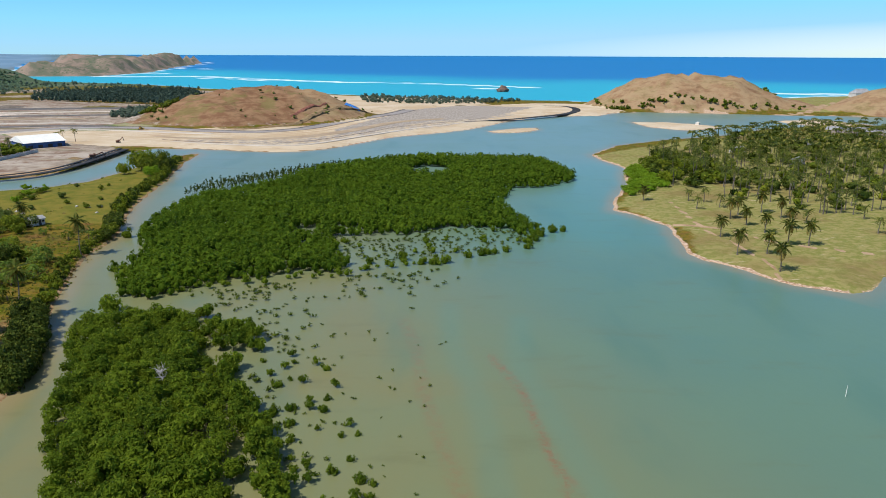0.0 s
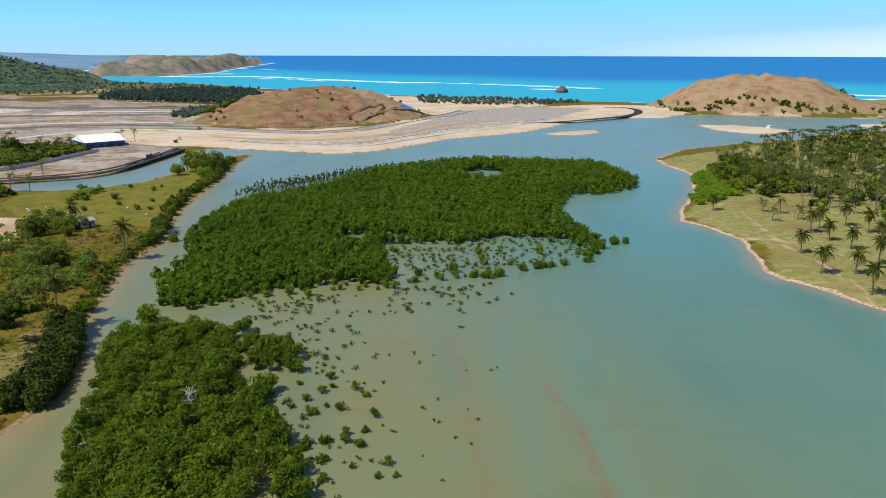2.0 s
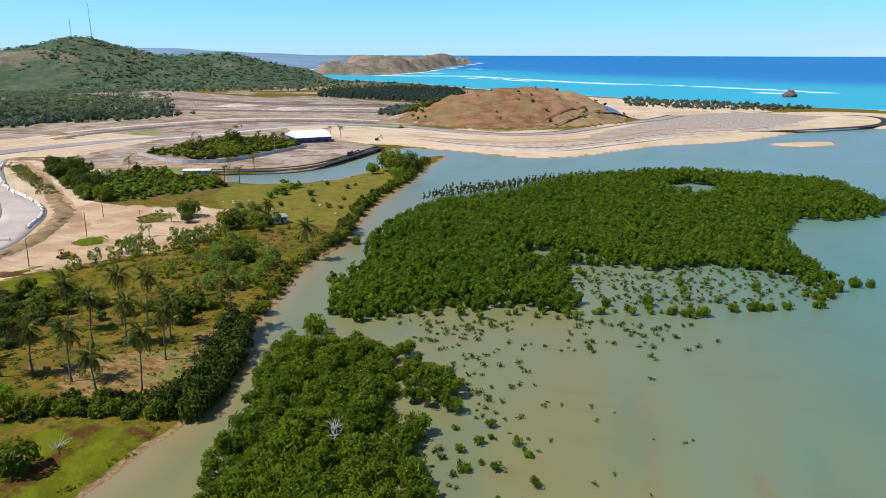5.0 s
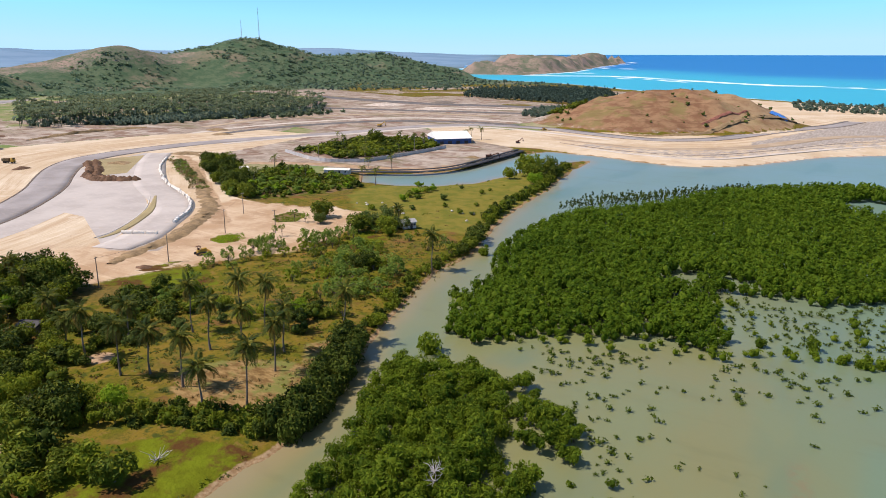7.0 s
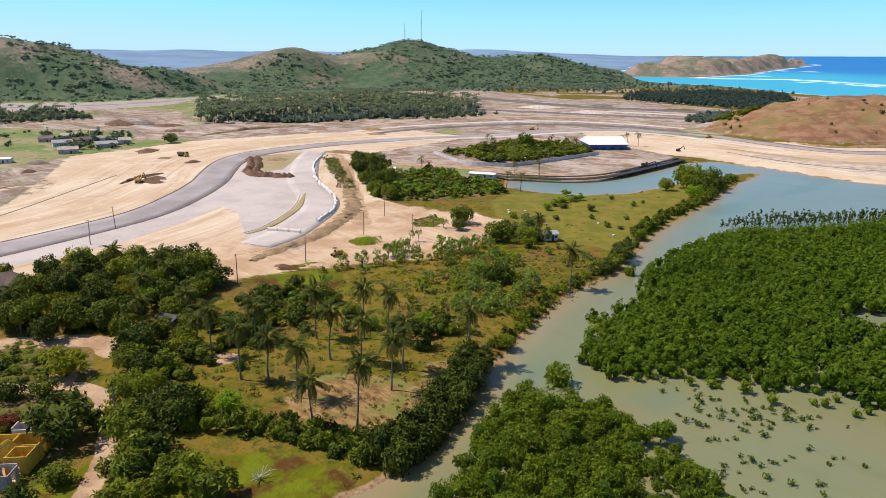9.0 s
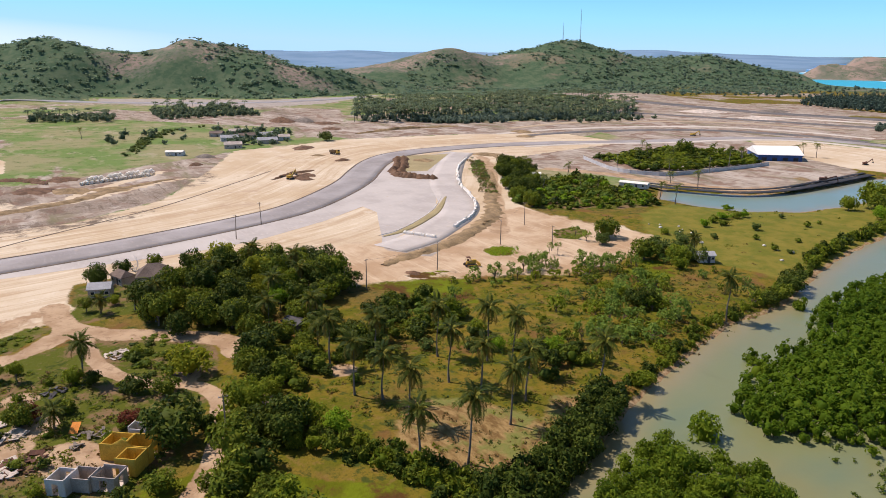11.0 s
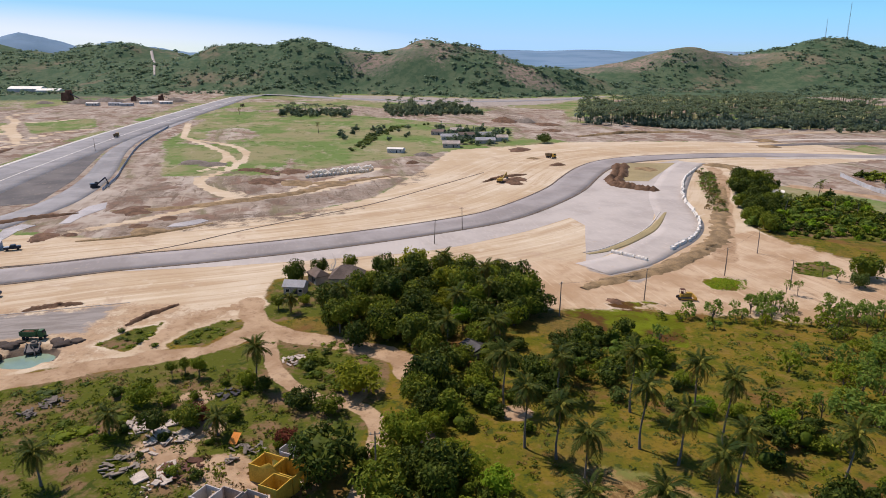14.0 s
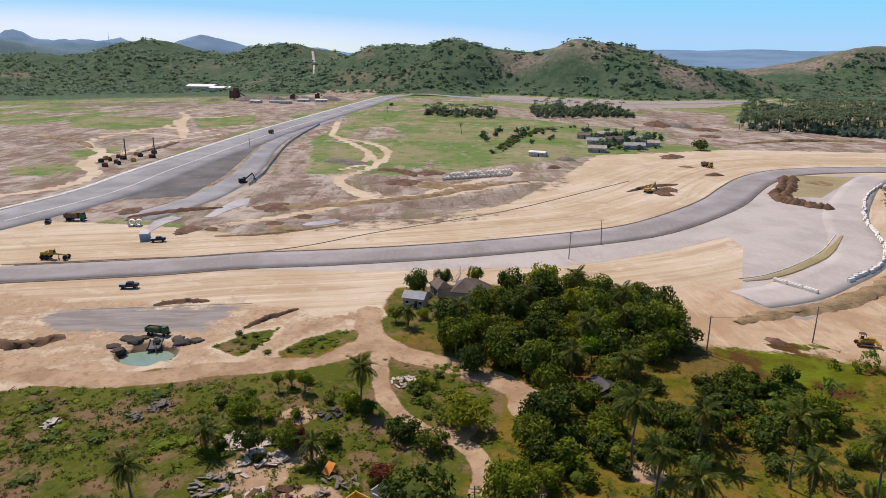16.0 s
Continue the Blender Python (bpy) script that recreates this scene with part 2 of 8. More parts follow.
def water_material():
    m, t, b = material("turbid_water", 0.12)
    b.inputs["Specular IOR Level"].default_value = 0.5
    big, mid = grain(t, 0.018, 5, 0.62, warp=0.6), grain(t, 0.05, 3, 0.5, place_of(t, (1, 0.35, 1), radians(15)))
    lagoon = mix(t, ramp(t, attr(t, "open"), 0.0, 1.0), (0.21, 0.19, 0.074), (0.10, 0.195, 0.143))
    # Sky sheen of the farther water, put into its colour by distance.
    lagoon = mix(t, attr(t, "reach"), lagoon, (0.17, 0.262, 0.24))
    lagoon = mix(t, ramp(t, big, 0.35, 0.65, 0, 0.35), lagoon, (0.14, 0.215, 0.12))
    lagoon = mix(t, ramp(t, mid, 0.52, 0.72, 0, 0.3), lagoon, (0.06, 0.15, 0.115))
    lagoon = mix(t, ramp(t, grain(t, 0.11, 4, 0.65, place_of(t, (0.3, 1, 1), radians(-35))), 0.54, 0.74, 0, 0.3), lagoon, (0.13, 0.125, 0.05))
    weed = calc(t, "MULTIPLY", attr(t, "weed"), ramp(t, grain(t, 0.5, 5, 0.7), 0.36, 0.66))
    lagoon = mix(t, calc(t, "MULTIPLY", attr(t, "teal"), 0.55), lagoon, (0.06, 0.25, 0.225))
    lagoon = mix(t, calc(t, "MULTIPLY", weed, 0.75), lagoon, (0.24, 0.10, 0.05))
    lagoon = mix(t, calc(t, "MULTIPLY", attr(t, "edge"), 0.6), lagoon, (0.30, 0.22, 0.12))
    sea = mix(t, ramp(t, calc(t, "ADD", attr(t, "deep"), calc(t, "MULTIPLY", calc(t, "SUBTRACT", grain(t, 0.004, 4), 0.5), 0.25)), 0.0, 1.0), (0.03, 0.38, 0.50), (0.009, 0.165, 0.41))
    col = mix(t, attr(t, "sea"), lagoon, sea)
    foam = calc(t, "MULTIPLY", attr(t, "foam"), ramp(t, grain(t, 0.03, 5, 0.65, place_of(t, (0.35, 1, 1), radians(-28))), 0.36, 0.5))
    put(t, b.inputs["Base Color"], mix(t, foam, col, (0.85, 0.88, 0.88)))
    put(t, b.inputs["Roughness"], calc(t, "ADD", calc(t, "MULTIPLY", foam, 0.6), calc(t, "MULTIPLY_ADD", attr(t, "sea"), 0.08, 0.34)))
    put(t, b.inputs["Specular IOR Level"], calc(t, "MULTIPLY_ADD", attr(t, "sea"), -0.22, 0.38))
    relief(t, b, grain(t, 0.55, 3, 0.6, place_of(t, (1, 0.5, 1), radians(20))), 0.10, 0.25)
    return m


def asphalt_material(name, a, b_, line=0.0):
    m, t, b = material(name, 0.9)
    col = mix(t, ramp(t, grain(t, 0.05, 4, 0.6), 0.35, 0.65), a, b_)
    col = mix(t, ramp(t, grain(t, 0.9, 3, 0.6, place_of(t, (0.25, 1, 1), radians(-75))), 0.5, 0.75, 0, 0.4), col, tuple(c * 1.45 for c in a))
    col = mix(t, ramp(t, grain(t, 0.3, 4, 0.65), 0.6, 0.75, 0, 0.5), col, (0.46, 0.36, 0.25))
    put(t, b.inputs["Base Color"], col)
    relief(t, b, grain(t, 4.0), 0.3, 0.03)
    return m


M = {
    "ground": ground_material(),
    "water": water_material(),
    "track": asphalt_material("fresh_track_base", (0.27, 0.236, 0.215), (0.345, 0.307, 0.284)),
    "runoff": asphalt_material("pale_gravel_base", (0.41, 0.355, 0.31), (0.50, 0.44, 0.385)),
    "dark_track": asphalt_material("dark_asphalt", (0.11, 0.098, 0.09), (0.165, 0.145, 0.13)),
    "grey_track": asphalt_material("grey_gravel_base", (0.24, 0.225, 0.217), (0.33, 0.31, 0.298)),
    "black_track": asphalt_material("new_black_asphalt", (0.03, 0.03, 0.033), (0.05, 0.048, 0.05)),
    "tan_gravel": asphalt_material("tan_gravel_strip", (0.36, 0.26, 0.165), (0.44, 0.33, 0.22)),
    "pale_gravel": asphalt_material("pale_sand_strip", (0.50, 0.42, 0.34), (0.60, 0.52, 0.43)),
    "khaki": plain("khaki_grass_seed", (0.33, 0.26, 0.13), 0.95, spread=0.15, scale=0.3),
    "spoil": plain("brown_spoil", (0.15, 0.085, 0.05), 0.95, spread=0.4, scale=1.5),
    "kerb": plain("raw_edge_concrete", (0.16, 0.12, 0.09), 0.9, spread=0.3),
    "pale_edge": plain("pale_concrete_edge", (0.62, 0.57, 0.50), 0.85),
    "mangrove": foliage("mangrove_leaf", (0.055, 0.10, 0.008), (0.16, 0.22, 0.014), (0.26, 0.32, 0.028), 0.22, 0.5),
    "mangrove_islet": foliage("islet_mangrove_leaf", (0.04, 0.088, 0.006), (0.118, 0.188, 0.011), (0.19, 0.265, 0.022), 0.22, 0.5),
    "mangrove_wood": plain("mangrove_bark", (0.10, 0.075, 0.05), 0.9),
    "seedling": foliage("young_mangrove_leaf", (0.06, 0.09, 0.012), (0.11, 0.15, 0.02), (0.18, 0.22, 0.03)),
    "leaf_dark": foliage("dark_leaf", (0.026, 0.045, 0.007), (0.062, 0.088, 0.011), (0.15, 0.165, 0.02), 0.22, 0.14),
    "leaf_mid": foliage("green_leaf", (0.058, 0.088, 0.008), (0.133, 0.168, 0.013), (0.28, 0.285, 0.028), 0.22, 0.22),
    "leaf_light": foliage("bright_leaf", (0.092, 0.137, 0.010), (0.18, 0.225, 0.015), (0.33, 0.335, 0.03), 0.22, 0.4),
    "leaf_vivid": foliage("vivid_leaf", (0.13, 0.23, 0.012), (0.20, 0.32, 0.018), (0.34, 0.42, 0.03), 0.22, 0.45),
    "leaf_feather": foliage("feathery_leaf", (0.11, 0.18, 0.028), (0.18, 0.26, 0.042), (0.29, 0.35, 0.06), 0.3, 0.5),
    "leaf_grey": foliage("dusty_leaf", (0.055, 0.085, 0.02), (0.11, 0.15, 0.03), (0.22, 0.25, 0.06)),
    "leaf_yellow": foliage("yellow_green_leaf", (0.13, 0.15, 0.010), (0.235, 0.245, 0.016), (0.40, 0.38, 0.03), 0.22, 0.4),
    "leaf_dry": foliage("dry_weed", (0.11, 0.065, 0.02), (0.20, 0.13, 0.045), (0.33, 0.24, 0.09)),
    "leaf_red": foliage("rust_red_leaf", (0.10, 0.022, 0.014), (0.18, 0.045, 0.025), (0.25, 0.09, 0.04)),
    # Far leaves are paled and blued: distance haze put into the colour.
    "leaf_far": foliage("hazed_wood_leaf", (0.085, 0.135, 0.105), (0.15, 0.20, 0.14), (0.21, 0.25, 0.165), 0.03, 0.6),
    # Hill bushes are paler still, haze over their dark sides painted in.
    "hill_leaf": foliage("hazed_bush_leaf", (0.12, 0.20, 0.135), (0.18, 0.25, 0.15), (0.25, 0.31, 0.18), 0.03, 0.6),
    "casuarina": foliage("casuarina_leaf", (0.04, 0.07, 0.055), (0.07, 0.105, 0.075), (0.11, 0.145, 0.09), 0.05, 0.15),
    "palm_leaf": foliage("palm_leaf", (0.022, 0.042, 0.008), (0.075, 0.094, 0.014), (0.36, 0.31, 0.055), 0.6, 0.28),
    "east_palm": foliage("dark_palm_leaf", (0.032, 0.062, 0.014), (0.10, 0.135, 0.025), (0.42, 0.38, 0.09), 0.6, 0.4),
    "palm_dry": foliage("yellowed_palm_leaf", (0.15, 0.11, 0.022), (0.27, 0.19, 0.04), (0.42, 0.32, 0.09), 0.6, 0.25),
    # Leaves of grove and field trees, lightened: haze put into the colour.
    "grove_leaf": foliage("hazed_grove_leaf", (0.07, 0.11, 0.065), (0.12, 0.165, 0.09), (0.22, 0.25, 0.13), 0.1, 0.45),
    "palm_trunk": plain("palm_bark", (0.165, 0.135, 0.105), 0.9),
    "bark": plain("tree_bark", (0.16, 0.12, 0.085), 0.95),
    "dead": plain("bleached_wood", (0.46, 0.43, 0.40), 0.9),
}


# ---- numpy mesh helpers ----


def vnoise(x, y, size, seed=0):
    """Smooth value noise, 0 to 1."""
    x, y = np.asarray(x, float) / size, np.asarray(y, float) / size
    i, j = np.floor(x), np.floor(y)
    u, v = x - i, y - j
    u, v = u * u * (3 - 2 * u), v * v * (3 - 2 * v)

    def h(a, b):
        s = np.sin(a * 127.1 + b * 311.7 + seed * 74.7) * 43758.5453
        return s - np.floor(s)

    return (h(i, j) * (1 - u) + h(i + 1, j) * u) * (1 - v) + (h(i, j + 1) * (1 - u) + h(i + 1, j + 1) * u) * v


def fbm(x, y, size, seed=0, octaves=4):
    total, gain, norm = 0, 1.0, 0
    for k in range(octaves):
        total, norm = total + gain * vnoise(x, y, size / 2**k, seed + k), norm + gain
        gain *= 0.5
    return total / norm


def inside_by(x, y, poly):
    """Signed distance to a polygon's edge, positive inside."""
    x, y = np.asarray(x, float), np.asarray(y, float)
    best, odd = np.full(x.shape, 1e18), np.zeros(x.shape, bool)
    pts = np.asarray(poly, float)
    for (ax, ay), (bx, by) in zip(pts, np.roll(pts, -1, 0)):
        dx, dy = bx - ax, by - ay
        k = np.clip(((x - ax) * dx + (y - ay) * dy) / (dx * dx + dy * dy + 1e-9), 0, 1)
        best = np.minimum(best, (x - ax - k * dx) ** 2 + (y - ay - k * dy) ** 2)
        if abs(dy) > 1e-9:
            odd ^= ((ay > y) != (by > y)) & (x < dx * (y - ay) / dy + ax)
    return np.where(odd, 1, -1) * np.sqrt(best)


def line_by(x, y, pts):
    """Distance to a polyline."""
    x, y = np.asarray(x, float), np.asarray(y, float)
    best = np.full(x.shape, 1e18)
    for (ax, ay), (bx, by) in zip(pts[:-1], pts[1:]):
        dx, dy = bx - ax, by - ay
        k = np.clip(((x - ax) * dx + (y - ay) * dy) / (dx * dx + dy * dy + 1e-9), 0, 1)
        best = np.minimum(best, (x - ax - k * dx) ** 2 + (y - ay - k * dy) ** 2)
    return np.sqrt(best)


def step(v, lo, hi):
    k = np.clip((np.asarray(v, float) - lo) / (hi - lo), 0, 1)
    return k * k * (3 - 2 * k)


def curve(pts, n=6):
    """Catmull-Rom through points of any size."""
    p = np.asarray(pts, float)
    p = np.vstack([2 * p[0] - p[1], p, 2 * p[-1] - p[-2]])
    out = []
    for a, b, c, d in zip(p, p[1:], p[2:], p[3:]):
        for k in np.arange(n) / n:
            out.append(0.5 * (2 * b + (c - a) * k + (2 * a - 5 * b + 4 * c - d) * k**2 + (3 * b - a - 3 * c + d) * k**3))
    return np.array(out + [p[-2]])


def quads(name, verts, faces, mat, smooth=False, data=None):
    """A mesh of quads from arrays, with float attributes on its points."""
    verts, faces = np.asarray(verts, np.float32), np.asarray(faces, np.int32)
    me = bpy.data.meshes.new(name)
    me.vertices.add(len(verts))
    me.vertices.foreach_set("co", verts.ravel())
    me.loops.add(faces.size)
    me.loops.foreach_set("vertex_index", faces.ravel())
    me.polygons.add(len(faces))
    me.polygons.foreach_set("loop_start", np.arange(0, faces.size, faces.shape[1], dtype=np.int32))
    me.polygons.foreach_set("loop_total", np.full(len(faces), faces.shape[1], np.int32))
    if smooth:
        me.polygons.foreach_set("use_smooth", np.ones(len(faces), bool))
    me.update(calc_edges=True)
    for key, value in (data or {}).items():
        me.attributes.new(key, "FLOAT", "POINT").data.foreach_set("value", np.asarray(value, np.float32).ravel())
    me.materials.append(M[mat] if isinstance(mat, str) else mat)
    return me


def join(*pieces):
    verts, faces, n = [], [], 0
    for v, f in pieces:
        verts.append(v), faces.append(np.asarray(f) + n)
        n += len(v)
    return np.vstack(verts), np.vstack(faces)


def spread(template, places, scales, turns):
    """Copies of one (verts, quads) at places, joined."""
    v, f = template
    c, s = np.cos(turns)[:, None], np.sin(turns)[:, None]
    sx = np.asarray(scales, float).reshape(len(places), -1)
    sxy, sz = sx[:, :1], sx[:, -1:]
    x = (v[None, :, 0] * c - v[None, :, 1] * s) * sxy + places[:, :1]
    y = (v[None, :, 0] * s + v[None, :, 1] * c) * sxy + places[:, 1:2]
    z = v[None, :, 2] * sz + places[:, 2:3]
    verts = np.stack([x, y, z], -1).reshape(-1, 3)
    faces = (f[None] + (np.arange(len(places)) * len(v))[:, None, None]).reshape(-1, f.shape[1])
    return verts, faces


def tube(pts, radii, sides=6):
    pts = np.asarray(pts, float)
    way = np.gradient(pts, axis=0)
    way /= np.linalg.norm(way, axis=1, keepdims=True)
    side = np.cross(way, (0.31, 0.95, 0.1))
    side /= np.linalg.norm(side, axis=1, keepdims=True)
    up = np.cross(way, side)
    a = np.arange(sides) * 2 * np.pi / sides
    ring = pts[:, None] + np.asarray(radii)[:, None, None] * (np.cos(a)[None, :, None] * side[:, None] + np.sin(a)[None, :, None] * up[:, None])
    k = np.arange(sides)
    faces = [np.stack([i * sides + k, i * sides + (k + 1) % sides, (i + 1) * sides + (k + 1) % sides, (i + 1) * sides + k], 1) for i in range(len(pts) - 1)]
    return ring.reshape(-1, 3), np.vstack(faces)


def lump(n=3, rough=0.18):
    """A rough closed ball of quads, radius 1."""
    g = np.linspace(-1, 1, n + 1)
    a, b = [k.ravel() for k in np.meshgrid(g, g, indexing="ij")]
    one = np.ones_like(a)
    sheets = [(a, b, one), (b, a, -one), (one, a, b), (-one, b, a), (b, one, a), (a, -one, b)]
    verts = np.vstack([np.stack(s, 1) for s in sheets])
    verts /= np.linalg.norm(verts, axis=1, keepdims=True)
    verts, weld = np.unique(verts.round(5), axis=0, return_inverse=True)
    weld = weld.ravel()
    key = np.sin(verts @ (12.9, 78.2, 37.7) * 3) * 4375.85
    verts = verts * (1 + rough * (2 * (key - np.floor(key)) - 1))[:, None]
    i, j = [k.ravel() for k in np.meshgrid(range(n), range(n), indexing="ij")]
    f = np.stack([i * (n + 1) + j, (i + 1) * (n + 1) + j, (i + 1) * (n + 1) + j + 1, i * (n + 1) + j + 1], 1)
    return verts, weld[np.vstack([f + s * (n + 1) ** 2 for s in range(6)])]


def leaves(n, radii, size, lumps=9, seed=0, core=0.6, flat=0.6, mesh=3):
    """A crown: leaf sprays on the skin of several swellings, over an inner dark mass."""
    r = np.random.default_rng(seed)
    way = r.normal(size=(lumps, 3))
    way[:, 2] = np.abs(way[:, 2]) * 0.8 - 0.25
    way /= np.linalg.norm(way, axis=1, keepdims=True)
    mids, sizes = way * r.uniform(0.4, 0.72, (lumps, 1)), r.uniform(0.3, 0.5, lumps)
    which = r.integers(0, lumps, n)
    d = r.normal(size=(n, 3)) + way[which] * 0.9
    d[:, 2] += 0.35
    d /= np.linalg.norm(d, axis=1, keepdims=True)
    at = (mids[which] + d * (sizes[which] * (0.5 + 0.72 * r.random(n) ** 0.6))[:, None]) * np.asarray(radii)
    normal = d + r.normal(size=(n, 3)) * 0.75
    normal[:, 2] += flat
    normal /= np.linalg.norm(normal, axis=1, keepdims=True)
    u = np.cross(normal, r.normal(size=(n, 3)))
    u /= np.linalg.norm(u, axis=1, keepdims=True)
    w = np.cross(normal, u)
    s = (size * r.uniform(0.6, 1.35, n))[:, None]
    bend = normal * s * r.uniform(-0.25, 0.1, (n, 1))
    verts = np.stack([at - u * s, at - w * s * 0.46 + bend * 0.3, at + u * s * 1.15 + bend, at + w * s * 0.46 + bend * 0.3], 1).reshape(-1, 3)
    faces = np.arange(4 * n).reshape(-1, 4)
    if core:
        cv, cf = lump(mesh, 0.2)
        return join((verts, faces), (cv * np.asarray(radii) * core + (0, 0, -0.05 * radii[2]), cf))
    return verts, faces


def part(name, mesh, parent=None, label="", m=None):
    """Links a mesh as one object, under a thing or a part."""
    ob = new(name, mesh)
    if m is not None:
        ob.matrix_basis = m
    ob.parent = parent
    if label:
        ob["label"] = label
    return ob


def thing(name, label, category, m=None, group="", kind=""):
    ob = new(name)
    ob.empty_display_size = 0.2
    if m is not None:
        ob.matrix_basis = m
    return tagged(ob, label, category, group, kind)


# ---- plan: shorelines ----
WEST_SHORE = [(-60, -170), (-78, 40), (-85, 110), (-87, 126), (-88, 137), (-92, 149), (-98, 162), (-102, 170), (-108, 189), (-115, 210), (-120, 235), (-121, 251), (-129, 277), (-136, 301), (-143, 337), (-148, 375), (-155, 404), (-162, 440), (-164, 474), (-169, 482)]
POND_SHORE = [(-178, 452), (-184, 398), (-188, 366), (-203, 347), (-220, 340), (-241, 338), (-257, 358), (-241, 368), (-223, 382), (-214, 405), (-214, 439), (-216, 480), (-206, 503)]
NORTH_SHORE = [(-178, 500), (-160, 496), (-139, 490), (-120, 486), (-101, 489), (-84, 502), (-69, 527), (-55, 555), (-39, 580), (0, 616), (23, 640), (46, 683), (69, 725), (110, 786), (147, 790), (173, 792), (194, 830), (232, 849), (308, 836), (356, 822), (395, 809), (456, 804), (530, 780)]
EAST_SHORE = [(560, 720), (430, 690), (380, 697), (293, 651), (243, 603), (180, 568), (130, 530), (102, 480), (103, 454), (109, 421), (98, 369), (79, 320), (75, 302), (84, 287), (90, 273), (85, 243), (83, 232), (89, 222), (97, 212), (103, 198), (116, 191), (125, 193), (137, 207), (220, 195), (330, 150), (340, -170)]
LAGOON = WEST_SHORE + POND_SHORE + NORTH_SHORE + EAST_SHORE
SEA = [(-1113, 1809), (-887, 1650), (-651, 1549), (-445, 1364), (-300, 1260), (-133, 1162), (-76, 1135), (-4, 1096), (96, 1062), (177, 1041), (215, 1010), (330, 1025), (430, 1060), (531, 1131), (639, 1184), (755, 1224), (1300, 1330), (5200, 1500), (5200, 5400), (-2300, 5400), (-1900, 3300), (-1500, 2500)]
BARS = [[(189, 718), (226, 720), (263, 681), (256, 658), (220, 640), (194, 667)], [(345, 740), (401, 757), (420, 700), (376, 672), (346, 700)], [(40, 629), (60, 648), (85, 660), (87, 640), (66, 616), (44, 615)]]
CAPE = [(-1230, 2020), (-1000, 2080), (-1010, 2500), (-1120, 3000), (-1210, 3700), (-1290, 3700), (-1380, 2900), (-1400, 2300)]

# hills: x, y, reach along x and y, height
BROWN_HILLS = [(-214, 742, 98, 118, 26), (-158, 762, 78, 104, 24), (-255, 720, 66, 85, 10), (318, 930, 122, 100, 37), (262, 936, 78, 80, 24), (366, 922, 84, 78, 27), (418, 912, 62, 60, 12), (545, 850, 90, 75, 26), (640, 830, 120, 90, 24)]


def polar(deg, dist, reach, height, squeeze=1.0):
    a = radians(deg)
    return (-20 - dist * math.sin(a), 60 + dist * math.cos(a), reach, reach * squeeze, height)


FAR_BAND = [(-1206, 212), (-1131, 314), (-1046, 407), (-1061, 560), (-1086, 640), (-995, 530), (-921, 451), (-904, 354), (-961, 297), (-1091, 199)]
GREEN_HILLS = [
    polar(48.3, 1750, 310, 87), polar(44, 1790, 300, 60), polar(40, 1820, 330, 46), polar(35.6, 1860, 250, 44), polar(33, 1880, 170, 22),
    polar(57.3, 1660, 250, 76), polar(62.5, 1600, 260, 38),
    polar(77, 1380, 330, 90), polar(80.5, 1400, 260, 38), polar(73.4, 1380, 220, 36), polar(85, 1420, 260, 72), polar(89.4, 1480, 260, 85), polar(69.5, 1240, 200, 38), polar(65.8, 1260, 190, 32), polar(94, 1540, 320, 52),
    polar(107.8, 1950, 420, 84), polar(112, 1900, 420, 50), polar(101, 1800, 380, 64), polar(97.5, 1720, 320, 70), polar(119, 2000, 520, 56), polar(128, 1900, 520, 60),
    polar(104.8, 3500, 360, 128), polar(117, 3400, 900, 120), polar(110, 3500, 600, 92), polar(125, 3300, 900, 110), polar(99, 3600, 600, 84),
]


def hill(x, y, items, power=2.0):
    z = np.zeros_like(x)
    for cx, cy, rx, ry, h in items:
        near = (np.abs(x - cx) < rx) & (np.abs(y - cy) < ry)
        if near.any():
            q = ((x[near] - cx) / rx) ** 2 + ((y[near] - cy) / ry) ** 2
            z[near] += (h * np.clip(1 - q, 0, 1) ** power) ** 3
    return np.cbrt(z)


def land_by(x, y):
    """Distance from the water's edge, positive on land."""
    wx, wy = 5 * (fbm(x, y, 14, 3, 3) - 0.5), 5 * (fbm(x, y, 14, 9, 3) - 0.5)
    d = -np.maximum(inside_by(x + wx, y + wy, LAGOON), inside_by(x + wx * 4, y + wy * 4, SEA))
    for bar in BARS:
        d = np.maximum(d, inside_by(x + wx, y + wy, bar))
    return np.maximum(d, inside_by(x + wx * 6, y + wy * 6, CAPE))


def rise(r):
    """The far sea's lift, which sets the horizon."""
    return 50 * np.clip((r - 2200) / 2700, 0, 1.2) ** 2


